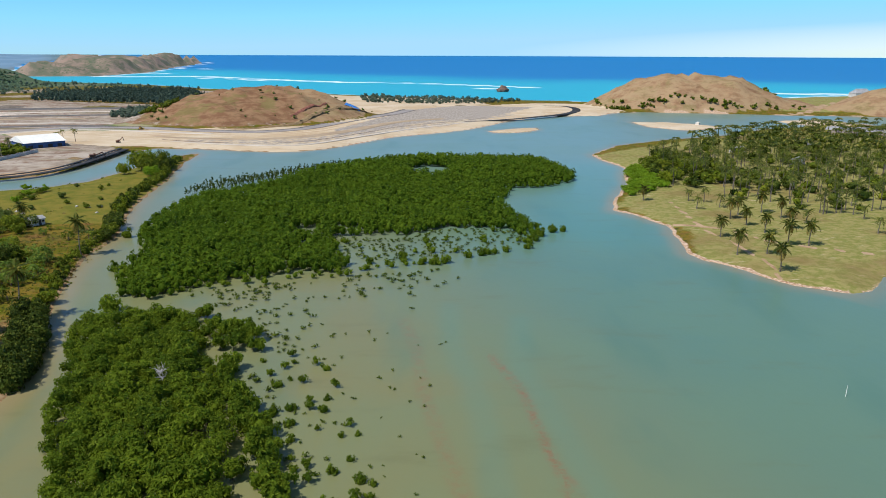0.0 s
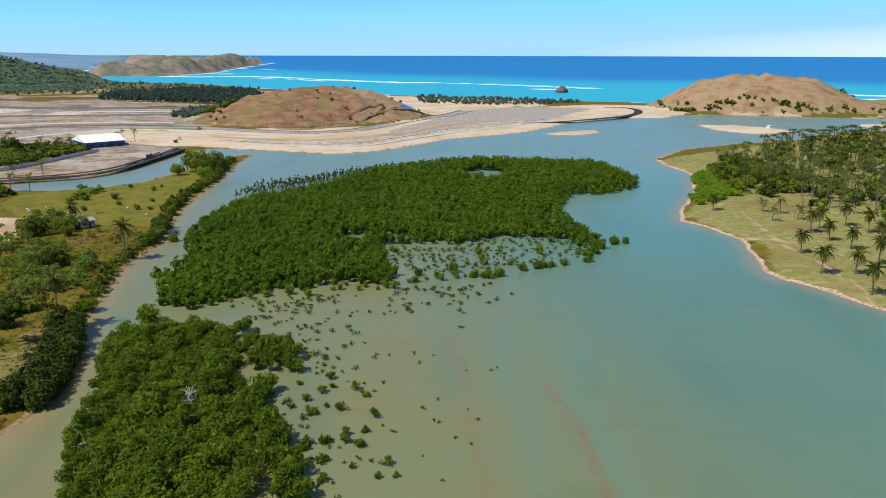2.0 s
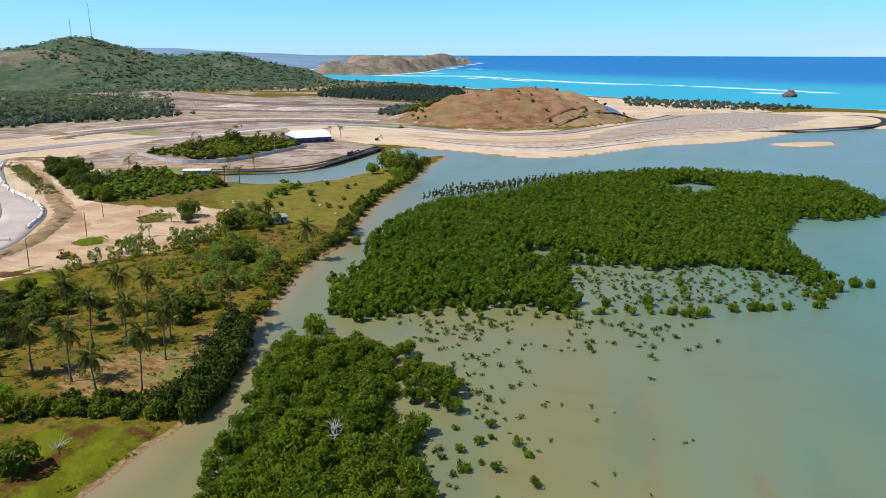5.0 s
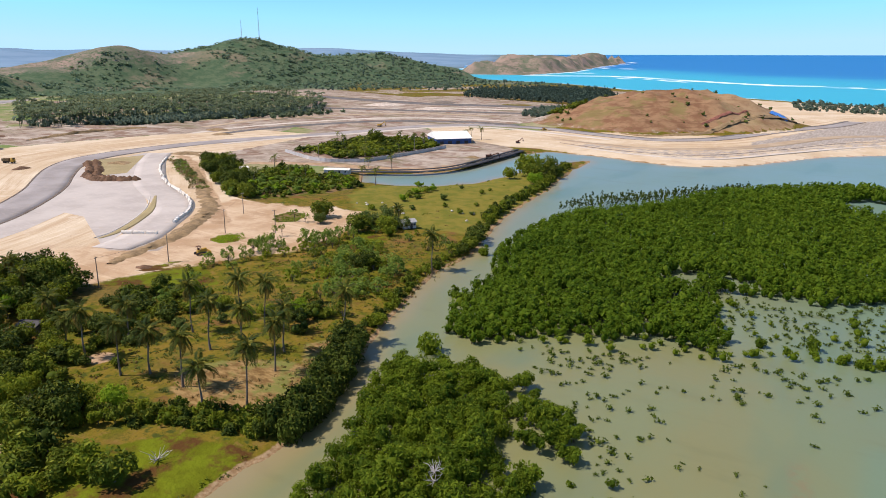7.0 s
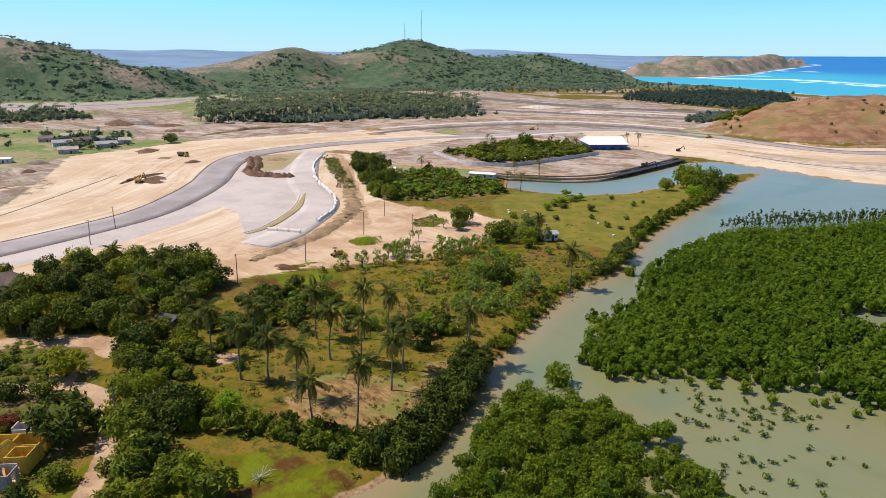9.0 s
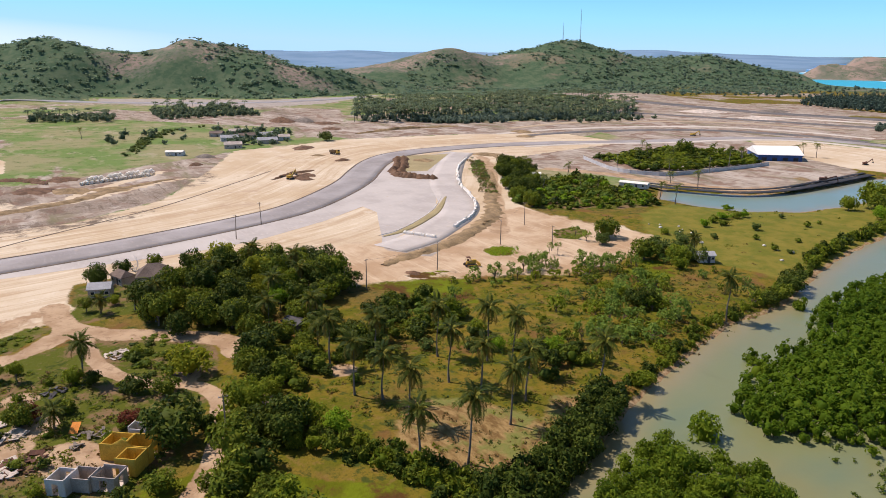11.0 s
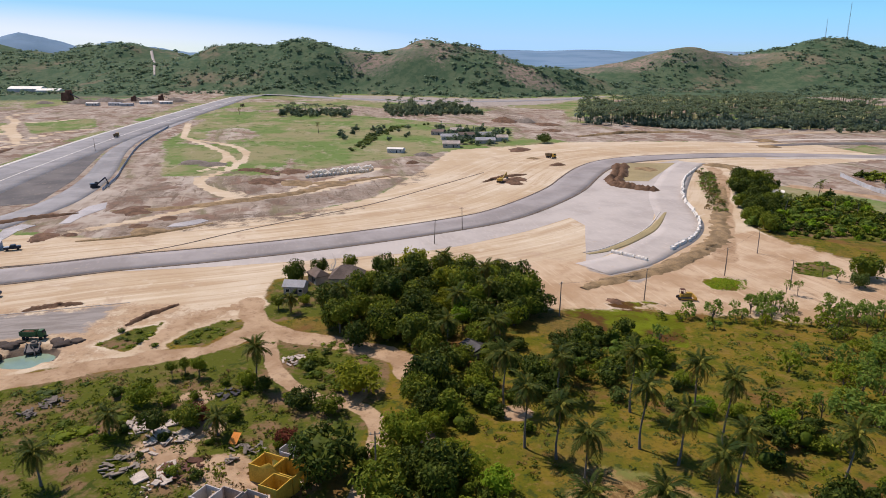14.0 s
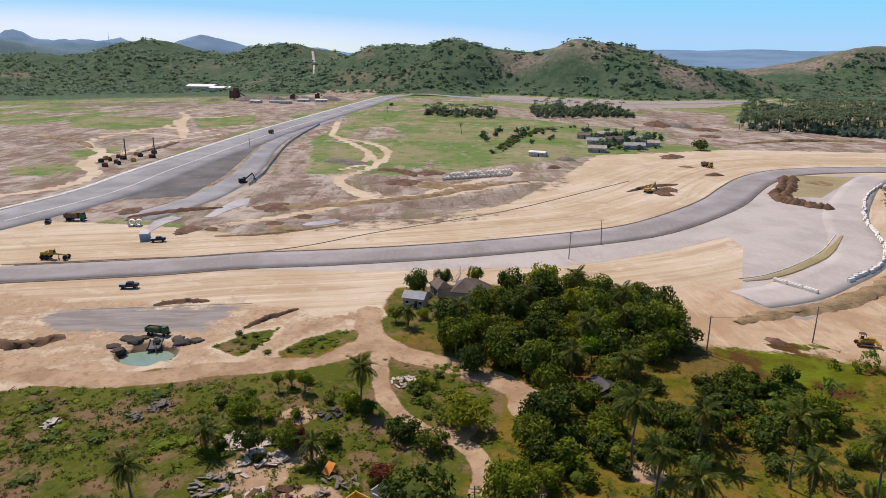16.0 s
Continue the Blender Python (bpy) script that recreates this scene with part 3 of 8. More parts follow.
def height(x, y, d=None):
    x, y = np.asarray(x, float), np.asarray(y, float)
    d = land_by(x, y) if d is None else d
    bank = 2.0 * (1 - np.exp(-np.clip(d, 0, None) / 8)) - 0.04 - 0.45 * fbm(x, y, 9, 5, 3) * step(d, 2, 14) * (1 - step(-x, 165, 195)) * (1 - step(y, 440, 480))
    z = np.where(d > 0, bank, np.maximum(-2.5, d * 0.16 - 0.12))
    for bar in BARS:
        z = np.where(inside_by(x, y, bar) > -6, np.minimum(z, 0.7), z)
    brown = hill(x, y, BROWN_HILLS, 1.15)
    z += brown * (0.66 + 0.68 * fbm(x, y, 24, 21, 5)) * step(d, 0, 15)
    flat = 1 - step(inside_by(x, y, FAR_BAND), -130, -10)
    z += flat * hill(x, y, GREEN_HILLS) * (0.62 + 0.50 * fbm(x, y, 150, 31, 5) + 0.42 * np.abs(2 * fbm(x, y, 190, 36, 3) - 1)) * step(d, 0, 60)
    cape = step(inside_by(x, y, CAPE), 0, 70)
    z += cape * np.clip(8 + 150 * (fbm(x, y, 150, 41, 6) - 0.3) - 10 * step(y, 2600, 3700), 4, 22 + 52 * fbm(x, y, 230, 43, 4)) * step(fbm(x, y, 90, 44) + cape, 0.5, 1.3)
    r = np.hypot(x + 20, y - 60)
    a = np.degrees(np.arctan2(-(x + 20), y - 60))
    ridge = (4 + 52 * fbm(a * 10, 0 * a, 60, 51, 5)) * step(r, 3700, 4500) * step(a, 30, 38) * step(d, 0, 100)
    return z + ridge + np.where(d > 0, 1, 0.4) * rise(r) * step(d, -400, 0)


# ---- plan: what covers the ground ----
SAND = [
    [(-70, 780), (-30, 910), (60, 940), (40, 1050), (-120, 1115), (-260, 1190), (-250, 990), (-130, 880)],
    [(-203, 46), (-208, 52), (-212, 63), (-208, 82), (-238, 86), (-241, 108), (-238, 131), (-222, 158), (-196, 158), (-190, 173), (-187, 190), (-187, 204), (-181, 213), (-175, 219), (-185, 232), (-185, 244), (-180, 254), (-191, 270), (-207, 278), (-213, 267), (-239, 264), (-265, 268), (-334, 313), (-380, 360), (-400, 480), (-477, 483), (-513, 398), (-531, 306), (-515, 253), (-508, 212), (-428, 174), (-354, 134), (-326, 95), (-323, 67), (-300, 32), (-318, -10), (-328, -60), (-270, -120), (-225, -120), (-190, -20)],
    [(-178, 9), (-170, -60), (-260, -120), (-300, -60), (-290, 60), (-216, 85), (-205, 77), (-189, 59), (-187, 39)],
    [(-240, 498), (-206, 506), (-178, 502), (-139, 492), (-101, 491), (-69, 529), (0, 618), (46, 686), (110, 790), (173, 794), (215, 850), (190, 960), (120, 970), (60, 930), (-30, 910), (-60, 850), (-70, 760), (-115, 660), (-165, 632), (-245, 615), (-290, 600), (-380, 600), (-330, 545)],
]
DIRT = [
    [(-560, 560), (-420, 500), (-330, 620), (-290, 680), (-310, 790), (-500, 900), (-700, 820), (-640, 700)],
    [(-816, 330), (-883, 378), (-827, 436), (-622, 350), (-579, 294), (-552, 273), (-657, 309)],
    [(-430, 600), (-250, 520), (-215, 470), (-216, 430), (-225, 392), (-262, 362), (-330, 350), (-345, 320), (-400, 350), (-420, 480)],
    [(-480, 480), (-514, 400), (-530, 310), (-600, 300), (-640, 330), (-680, 380), (-600, 460), (-560, 600), (-480, 620)],
    [(-300, 30), (-326, 95), (-354, 134), (-428, 174), (-505, 212), (-470, 150), (-430, 90), (-440, 30), (-600, 10), (-800, 30), (-780, 0), (-500, -20), (-330, -20)],
    [(-600, 820), (-420, 900), (-330, 800), (-330, 900), (-480, 960), (-640, 940), (-900, 1050), (-980, 900), (-760, 860)],
    [(-330, -85), (-420, -75), (-620, -65), (-1000, -20), (-1280, 30), (-1300, -60), (-900, -240), (-600, -300), (-320, -260), (-240, -180)],
    [(-306, -46), (-326, -34), (-344, -18), (-378, -18), (-392, -53), (-355, -58), (-328, -60)],
    [(-960, 200), (-700, 330), (-640, 300), (-900, 120)],
]
PALE = [[(400, 850), (560, 800), (900, 800), (900, 1260), (640, 1180), (440, 1060), (380, 960)], [(100, 180), (145, 200), (330, 210), (430, 420), (430, 660), (250, 600), (102, 470), (104, 360), (78, 310), (95, 260), (85, 225)]]
LUSH = [[(-198, 161), (-191, 176), (-182, 188), (-174, 184), (-178, 169), (-189, 158)], [(-159, 226), (-170, 243), (-166, 252), (-152, 244), (-151, 231)], [(-197, 205), (-208, 225), (-196, 225), (-184, 211)], [(-85, 60), (-84, 104), (-88, 122), (-102, 119), (-112, 108), (-124, 96), (-116, 60)], [(-190, 166), (-186, 178), (-174, 184), (-164, 178), (-172, 160)]]
STRAW = [[(-92, 130), (-98, 124), (-112, 122), (-126, 134), (-118, 146), (-104, 152), (-96, 148)], [(-112, 160), (-106, 152), (-102, 160), (-108, 168)]]
FIELD = [[(-732, -262), (-781, -148), (-727, -135), (-695, -240)], [(-515, -141), (-567, -126), (-530, -108), (-489, -122)], [(-470, -154), (-482, -119), (-456, -98), (-431, -104), (-432, -133)], [(-908, -148), (-952, -104), (-1002, -70), (-863, -60), (-760, -97), (-705, -118)], [(-769, -321), (-660, -185), (-704, -93), (-826, -71), (-907, -121), (-833, -267)], [(-551, -199), (-507, -147), (-580, -117), (-615, -90), (-658, -142), (-639, -203)], [(-794, 40), (-869, 199), (-820, 255), (-554, 225), (-500, 205), (-477, 175), (-443, 147), (-459, 110), (-560, 100), (-665, 82)], [(-480, -110), (-620, -110), (-720, -90), (-760, -180), (-560, -220)], [(-1330, -120), (-1180, -140), (-1150, -420), (-1400, -420)], [(-820, -120), (-1000, -80), (-960, -160)]]
ROADS = [
    ([(-220, 80), (-204, 81), (-193, 89), (-185, 101), (-175, 112), (-166, 113)], 4.5),
    ([(-193, 84), (-178, 85), (-170, 87), (-161, 92), (-156, 99), (-147, 103), (-131, 99), (-121, 94), (-110, 84), (-104, 60)], 2.4),
    ([(-224, 230), (-253, 250), (-305, 286), (-364, 325), (-394, 341)], 5),
    ([(-200, -22), (-189, 2), (-183, 18), (-182, 33), (-185, 46), (-187, 57), (-190, 70), (-199, 82)], 4.6),
    ([(-196, 57), (-203, 61), (-211, 68), (-217, 76)], 2.2),
    ([(-756, 16), (-631, 24), (-591, 50), (-556, 67), (-512, 73), (-453, 64), (-425, 50), (-392, 59), (-370, 72), (-376, 98), (-390, 104), (-440, 150)], 4),
    ([(-631, 24), (-550, 53), (-512, 62), (-475, 59), (-454, 49)], 3.5),
    ([(-224, 405), (-232, 386), (-258, 372), (-300, 362), (-330, 345)], 6),
    ([(-390, 62), (-372, 74), (-371, 100), (-406, 147), (-398, 173)], 3.5),
    ([(-385, 70), (-372, 72), (-346, 52), (-330, 34), (-320, 20), (-310, 7)], 4),
    ([(-482, -108), (-514, -113), (-530, -106), (-576, -103), (-611, -91), (-640, -70)], 4),
    ([(-482, -108), (-449, -91), (-425, -85), (-399, -89), (-382, -105)], 5),
    ([(-690, -120), (-711, -136), (-801, -148), (-800, -122), (-834, -100)], 4.5),
    ([(-520, -113), (-600, -160), (-680, -150), (-711, -136)], 4),
    ([(-619, -95), (-787, -146), (-900, -179), (-926, -159)], 5),
    ([(-445, -86), (-480, -111), (-528, -121), (-560, -135)], 4),
    ([(-655, -176), (-654, -136), (-635, -100), (-694, -85), (-720, -60)], 4),
    ([(103, 312), (102, 291), (101, 265), (103, 243), (104, 228), (105, 217), (103, 204)], 0.8),
    ([(397, 811), (440, 850), (493, 934), (585, 1044)], 6),
    ([(92, 272), (108, 262), (120, 240), (150, 225)], 0.8),
]
GREY = [FAR_BAND, [(-85, 573), (-17, 700), (44, 741), (114, 897), (23, 922), (-29, 861), (-60, 760), (-95, 620)], [(-208, 190), (-226, 180), (-232, 196), (-222, 206)]]
VERGE = [[(-215, 249), (-215, 260), (-206, 259), (-199, 247), (-206, 241)], [(-198, 45), (-206, 52), (-210, 59), (-200, 57), (-192, 53)], [(-194, 61), (-202, 66), (-207, 73), (-205, 79), (-191, 70)]]
ROUGH = [[(-262, 372), (-298, 384), (-275, 470), (-226, 492), (-223, 440), (-233, 396)], [(-236, 87), (-210, 82), (-203, 86), (-205, 100), (-232, 138), (-238, 128), (-240, 100)], [(-282, 292), (-264, 268), (-244, 272), (-228, 300), (-226, 322), (-270, 338), (-300, 340)], [(-186, -10), (-179, 18), (-179, 34), (-182, 47), (-185, 58), (-188, 70), (-190, 82), (-194, 90), (-184, 102), (-172, 110), (-156, 106), (-140, 98), (-122, 88), (-112, 70), (-110, 30), (-150, -40)]]
YARD = [(-197, 151), (-193, 160), (-190, 176), (-184, 188), (-170, 217), (-171, 242), (-176, 256), (-190, 275), (-213, 270), (-239, 266), (-256, 264), (-248, 240), (-238, 215), (-235, 192), (-238, 172), (-232, 158), (-214, 160)]
YARD_WEEDS = [[(-206, 209), (-209, 216), (-203, 221), (-196, 214), (-198, 207)], [(-195.5, 172), (-194.5, 184), (-191.5, 187), (-191, 174)]]
BEACH = [(-205, 522), (-170, 514), (-120, 502), (-88, 518), (-62, 568), (-6, 632), (40, 702), (96, 790), (60, 800), (0, 745), (-60, 655), (-95, 585), (-140, 552), (-200, 560)]
PAD = [(-224, -6), (-225, 10), (-225.5, 31), (-226, 46), (-217, 45), (-207, 41), (-206, 25), (-209, 5), (-215, -4)]
MEAD = [[(-128, 270), (-140, 320), (-150, 380), (-165, 440), (-180, 420), (-186, 366), (-205, 345), (-226, 330), (-218, 300), (-196, 278), (-170, 262)]]
TILLED = [[(-625, -241), (-656, -191), (-599, -151), (-575, -181), (-567, -208)], [(-1049, -419), (-1066, -236), (-976, -195), (-962, -363)], [(-530, -183), (-552, -163), (-520, -142), (-493, -154)], [(-304, -2), (-318, 2), (-330, 20), (-326, 44), (-312, 40), (-302, 14)], [(-407, 57), (-358, 74), (-381, 90), (-447, 76), (-464, 57)], [(-370, 79), (-374, 114), (-438, 179), (-397, 176), (-343, 123), (-337, 82)], [(-320, 20), (-339, 75), (-339, 135), (-323, 128), (-307, 75), (-301, 24)], [(-378, 9), (-418, 22), (-428, 45), (-394, 48), (-364, 34), (-351, 18)], [(-1000, 380), (-883, 378), (-700, 360), (-640, 330), (-700, 320), (-860, 340)]]
STRIPS = [[(-792, -267), (-833, -251), (-801, -152), (-696, -127), (-687, -173), (-704, -225)], [(-801, -142), (-841, -84), (-736, -61), (-685, -103)], [(-540, -151), (-577, -125), (-539, -110), (-494, -124)], [(-474, -152), (-491, -117), (-458, -97), (-435, -111), (-439, -133)]]
BARE = [(-145, 129, 4), (-141, 110, 3), (-160, 100, 4), (-147, 66, 7), (-138, 76, 7), (-132, 80, 6), (-153, 72, 5), (-166, 70, 4)]


def most(x, y, polys, soft):
    best = np.zeros_like(x)
    for p in polys:
        q = np.asarray(p, float)
        near = (x > q[:, 0].min() - soft) & (x < q[:, 0].max() + soft) & (y > q[:, 1].min() - soft) & (y < q[:, 1].max() + soft)
        if near.any():
            best[near] = np.maximum(best[near], step(inside_by(x[near], y[near], p), -soft, soft))
    return best


def sheet(radii, angles):
    """A fan-shaped grid round the middle of the place, finer where it is near."""
    a, r = [k.ravel() for k in np.meshgrid(np.radians(angles), radii, indexing="ij")]
    x, y = -20 - r * np.sin(a), 60 + r * np.cos(a)
    n, m = len(angles), len(radii)
    i, j = [k.ravel() for k in np.meshgrid(range(n), range(m - 1), indexing="ij")]
    return x, y, np.stack([i * m + j, i * m + j + 1, (i + 1) % n * m + j + 1, (i + 1) % n * m + j], 1)


TRACK = [(-238, -150), (-252, -60), (-256, -34), (-262, 10), (-268, 36), (-271, 65), (-278, 105), (-291, 150), (-304, 179), (-328, 207), (-354, 231), (-382, 251), (-408, 271), (-428, 293), (-438, 318), (-441, 352), (-438, 388), (-425, 432), (-400, 486), (-386, 530), (-374, 578), (-340, 618), (-300, 628), (-262, 626), (-218, 610), (-186, 600), (-158, 598), (-136, 612), (-119, 636), (-94, 706), (-72, 756), (-54, 795), (-40, 850)]


DRY_TOPS = [(-1340, 390, 190), (-1417, 957, 190), (-1430, 810, 170), (-1180, 500, 90)]


def dry_top(x, y):
    """Where the hills are grown with dry grass instead of bushes."""
    best = np.zeros_like(x)
    for cx, cy, r in DRY_TOPS:
        best = np.maximum(best, 1 - step(np.hypot(x - cx, y - cy) + 150 * (fbm(x, y, 110, 97, 4) - 0.5), r * 0.55, r))
    return best


def make_ground():
    angles = np.r_[np.arange(-46, 132, 0.5), np.arange(132, 314, 4)]
    radii = np.r_[0.5, 12, np.geomspace(24, 4950, 450)]
    x, y, faces = sheet(radii, angles)
    d = land_by(x, y)
    z = height(x, y, d)
    r = np.hypot(x + 20, y - 60)
    a = np.degrees(np.arctan2(-(x + 20), y - 60))
    road, haul = np.zeros_like(x), np.zeros_like(x)
    for pts, w in ROADS:
        worn = 1 - step(line_by(x, y, curve(pts)), w * 0.4, w * 1.1)
        if pts[0][0] < -380:
            haul = np.maximum(haul, worn)
        else:
            road = np.maximum(road, worn)
    for cx, cy, w in BARE:
        road = np.maximum(road, 1 - step(np.hypot(x - cx, y - cy), w * 0.4, w * 1.2))
    brown = step(hill(x, y, BROWN_HILLS, 1.15), 0.2, 2.0)
    cape = step(inside_by(x, y, CAPE), -60, 20)
    # the digger's pool
    pool = np.hypot((x + 195) / 0.8, y - 31.5) + 1.2 * fbm(x, y, 4, 12, 2)
    z -= 2.4 * (1 - step(pool, 5.2, 8.2))
    soil = (1 - step(pool, 6.6, 9.0)) * step(np.hypot(x + 186, y - 31), 4, 9)
    wood = np.maximum(step(hill(x, y, GREEN_HILLS), 0.3, 6), step(r, 1050, 1350) * step(a, 36, 44)) * step(d, 0, 30)
    wood *= 1 - step(inside_by(x, y, FAR_BAND), -40, 0)
    wood = np.maximum(wood, cape)
    wood = np.maximum(wood, step(r, 1330, 1700) * step(d, 0, 40) * (1 - cape))
    data = {
        "sand": np.maximum(most(x, y, SAND, 3.5), most(x, y, BARS, 5)) * (1 - brown), "grey": most(x, y, GREY, 3), "dirt": np.maximum(0.97 * most(x, y, DIRT, 9), 0.62 * step(fbm(x, y, 60, 77), 0.46, 0.6) * step(-x, 240, 420) * (1 - most(x, y, FIELD, 10)) * (1 - wood)),
        "lush": most(x, y, LUSH, 3), "pale": most(x, y, PALE, 10), "beside": line_by(x, y, curve(TRACK, 3)), "straw": most(x, y, STRAW, 5), "field": most(x, y, FIELD, 22), "wood": wood,
        # far: share of painted haze, growing with distance, weaker on the cape
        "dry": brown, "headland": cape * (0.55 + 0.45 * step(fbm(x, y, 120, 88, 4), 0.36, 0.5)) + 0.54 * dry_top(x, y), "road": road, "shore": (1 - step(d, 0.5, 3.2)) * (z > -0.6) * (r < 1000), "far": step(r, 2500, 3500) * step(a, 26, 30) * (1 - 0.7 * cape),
    }
    data["sand"] = np.maximum(np.maximum(data["sand"], haul), (1 - step(line_by(x, y, NORTH_SHORE[:16]), 9, 14)) * (d > -4))
    data["field"] = np.maximum(data["field"], np.maximum(step(-x, 430, 520) * (y < 420), step(-x, 245, 280) * (1 - step(y, 820, 900))))
    data["east"] = step(x + y * 0.35, 90, 130)
    data["road"] = np.maximum(data["road"], 0.56 * most(x, y, [[(-178, 9), (-172, -60), (-262, -120), (-252, -60), (-234, 0), (-229, 50), (-222, 70), (-205, 84), (-189, 62), (-186, 39)]], 7))
    data["grey"] = np.maximum(data["grey"], 0.52 * most(x, y, [BEACH], 14))
    data["soil"] = np.maximum(soil, 0.44 * most(x, y, TILLED, 6))
    strips = most(x, y, STRIPS, 7)
    data["field"] = np.maximum(data["field"], 0.6 * strips)
    data["dirt"] *= 1 - 0.8 * strips
    data["mead"] = most(x, y, MEAD, 6)
    data["rough"] = most(x, y, ROUGH + VERGE, 3)
    weeds = most(x, y, YARD_WEEDS, 2)
    data["sand"] *= (1 - most(x, y, VERGE, 2)) * (1 - weeds)
    data["yard"] = 0.95 * most(x, y, [YARD], 9) * (1 - most(x, y, VERGE, 2)) * (1 - weeds)
    data["lush"] = np.maximum(data["lush"], weeds)
    data["road"] *= 1 - most(x, y, VERGE, 2)
    data["pad"] = 0.8 * most(x, y, [PAD], 6)
    # raw cut of the brown hill's foot
    data["dirt"] = np.maximum(data["dirt"], (1 - step(hill(x, y, BROWN_HILLS[:3], 1.15), 2.5, 6)) * step(hill(x, y, BROWN_HILLS[:3], 1.15), 0.2, 1.0) * 0.42)
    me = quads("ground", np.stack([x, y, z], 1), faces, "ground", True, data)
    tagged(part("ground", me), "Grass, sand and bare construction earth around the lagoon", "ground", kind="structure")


WEED_LINES = [[(26, 70), (22, 85), (19, 104), (17.5, 116), (16, 130), (11, 146)], [(6, 82), (2, 100), (-1, 115), (-4, 130), (-6, 150), (-10, 168)]]
TEAL_LINES = [[(14, 70), (9, 95), (8, 115), (6, 133), (2, 157), (2, 180)], [(34, 70), (25, 94), (22, 112), (20, 126), (17, 142), (20, 170)], [(90, 420), (66, 340), (60, 300), (62, 260)]]
REEF = [(-1000, 2080), (-889, 2065), (-760, 2105), (-618, 2030), (-413, 1847), (-249, 1730), (-113, 1700)]
REEF_EAST = [(-87, 1690), (92, 1561), (201, 1466), (354, 1431), (604, 1290), (768, 1275), (1100, 1400)]
SURF = [[(-700, 1960), (-560, 1900), (-450, 1800)], [(60, 1440), (160, 1400)], [(-1000, 2420), (-930, 2350), (-850, 2430)], [(-1110, 2950), (-950, 2900)], [(-1800, 3300), (-1700, 3100), (-1600, 2900)], [(480, 1110), (640, 1200), (760, 1240)], [(-1000, 2100), (-1010, 2500), (-1110, 2950), (-1200, 3700)]]


def make_water():
    angles = np.r_[np.arange(-46, 70, 0.5), np.arange(70, 314, 4)]
    radii = np.r_[0.5, 12, np.geomspace(24, 4990, 220)]
    x, y, faces = sheet(radii, angles)
    r = np.hypot(x + 20, y - 60)
    d = -land_by(x, y)
    sea = step(inside_by(x, y, SEA), -80, -20)
    out = inside_by(x, y, SEA)
    weed, teal, foam = np.zeros_like(x), np.zeros_like(x), np.zeros_like(x)
    for pts, w, s in zip(WEED_LINES, (0.35, 0.6), (1.0, 0.45)):
        weed = np.maximum(weed, s * (1 - step(line_by(x, y, curve(pts)), w, w * 4)))
    for k, pts in enumerate(TEAL_LINES):
        teal = np.maximum(teal, (0.24 if k < 2 else 0.5) * (1 - step(line_by(x, y, curve(pts)), 0.3, 5.0 if k < 2 else 40)))
    for pts, w in ((REEF, 26), (REEF_EAST, 17)) + tuple((s, 12) for s in SURF):
        wob = w * (0.35 + 1.1 * fbm(x, y, 130, 61, 3))
        foam = np.maximum(foam, 1 - step(line_by(x, y, curve(pts)) / wob, 0.6, 1.1))
    foam = np.maximum(foam, (1 - step(out, 4, 14)) * step(out, -10, 0) * 0.8) * sea
    open_ = step(x * 0.55 + y * 0.45 - 0.0 * r, 15, 150) * 0.55 + 0.45 * step(x, -40, 70)
    deep = step(line_by(x, y, SEA[:13]) - 330 - 160 * step(-x, 300, 900), 0, 1000)
    # reach: how strongly the painted sheen shows, by distance from the middle
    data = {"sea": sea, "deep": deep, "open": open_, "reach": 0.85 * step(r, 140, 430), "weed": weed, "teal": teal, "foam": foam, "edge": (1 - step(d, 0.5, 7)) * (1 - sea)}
    z = rise(r) * sea
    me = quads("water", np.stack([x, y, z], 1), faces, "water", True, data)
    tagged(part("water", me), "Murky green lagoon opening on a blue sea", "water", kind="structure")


make_ground()
make_water()


# ---- roads ----
def ribbon(pts, width, z, thick=0.25, n=6):
    """A strip of road with edges that go into the ground."""
    p = curve(pts, n)
    way = np.gradient(p, axis=0)
    way /= np.linalg.norm(way, axis=1, keepdims=True)
    side = np.stack([-way[:, 1], way[:, 0]], 1)
    w = np.interp(np.linspace(0, 1, len(p)), np.linspace(0, 1, np.size(width)), np.atleast_1d(width)) / 2
    rows = [(1.0, -thick), (1.0, 0.0), (0.5, 0.04), (0, 0.06), (-0.5, 0.04), (-1.0, 0.0), (-1.0, -thick)]
    lift = np.maximum(z, height(p[:, 0], p[:, 1]) + 0.08) if np.hypot(*p.T).max() > 1050 else np.full(len(p), z)
    verts = np.stack([np.c_[p + side * (w * k)[:, None], lift + dz] for k, dz in rows], 1).reshape(-1, 3)
    m = len(rows)
    i, j = [k.ravel() for k in np.meshgrid(range(len(p) - 1), range(m - 1), indexing="ij")]
    return verts, np.stack([i * m + j, i * m + j + 1, (i + 1) * m + j + 1, (i + 1) * m + j], 1)[:, ::-1]


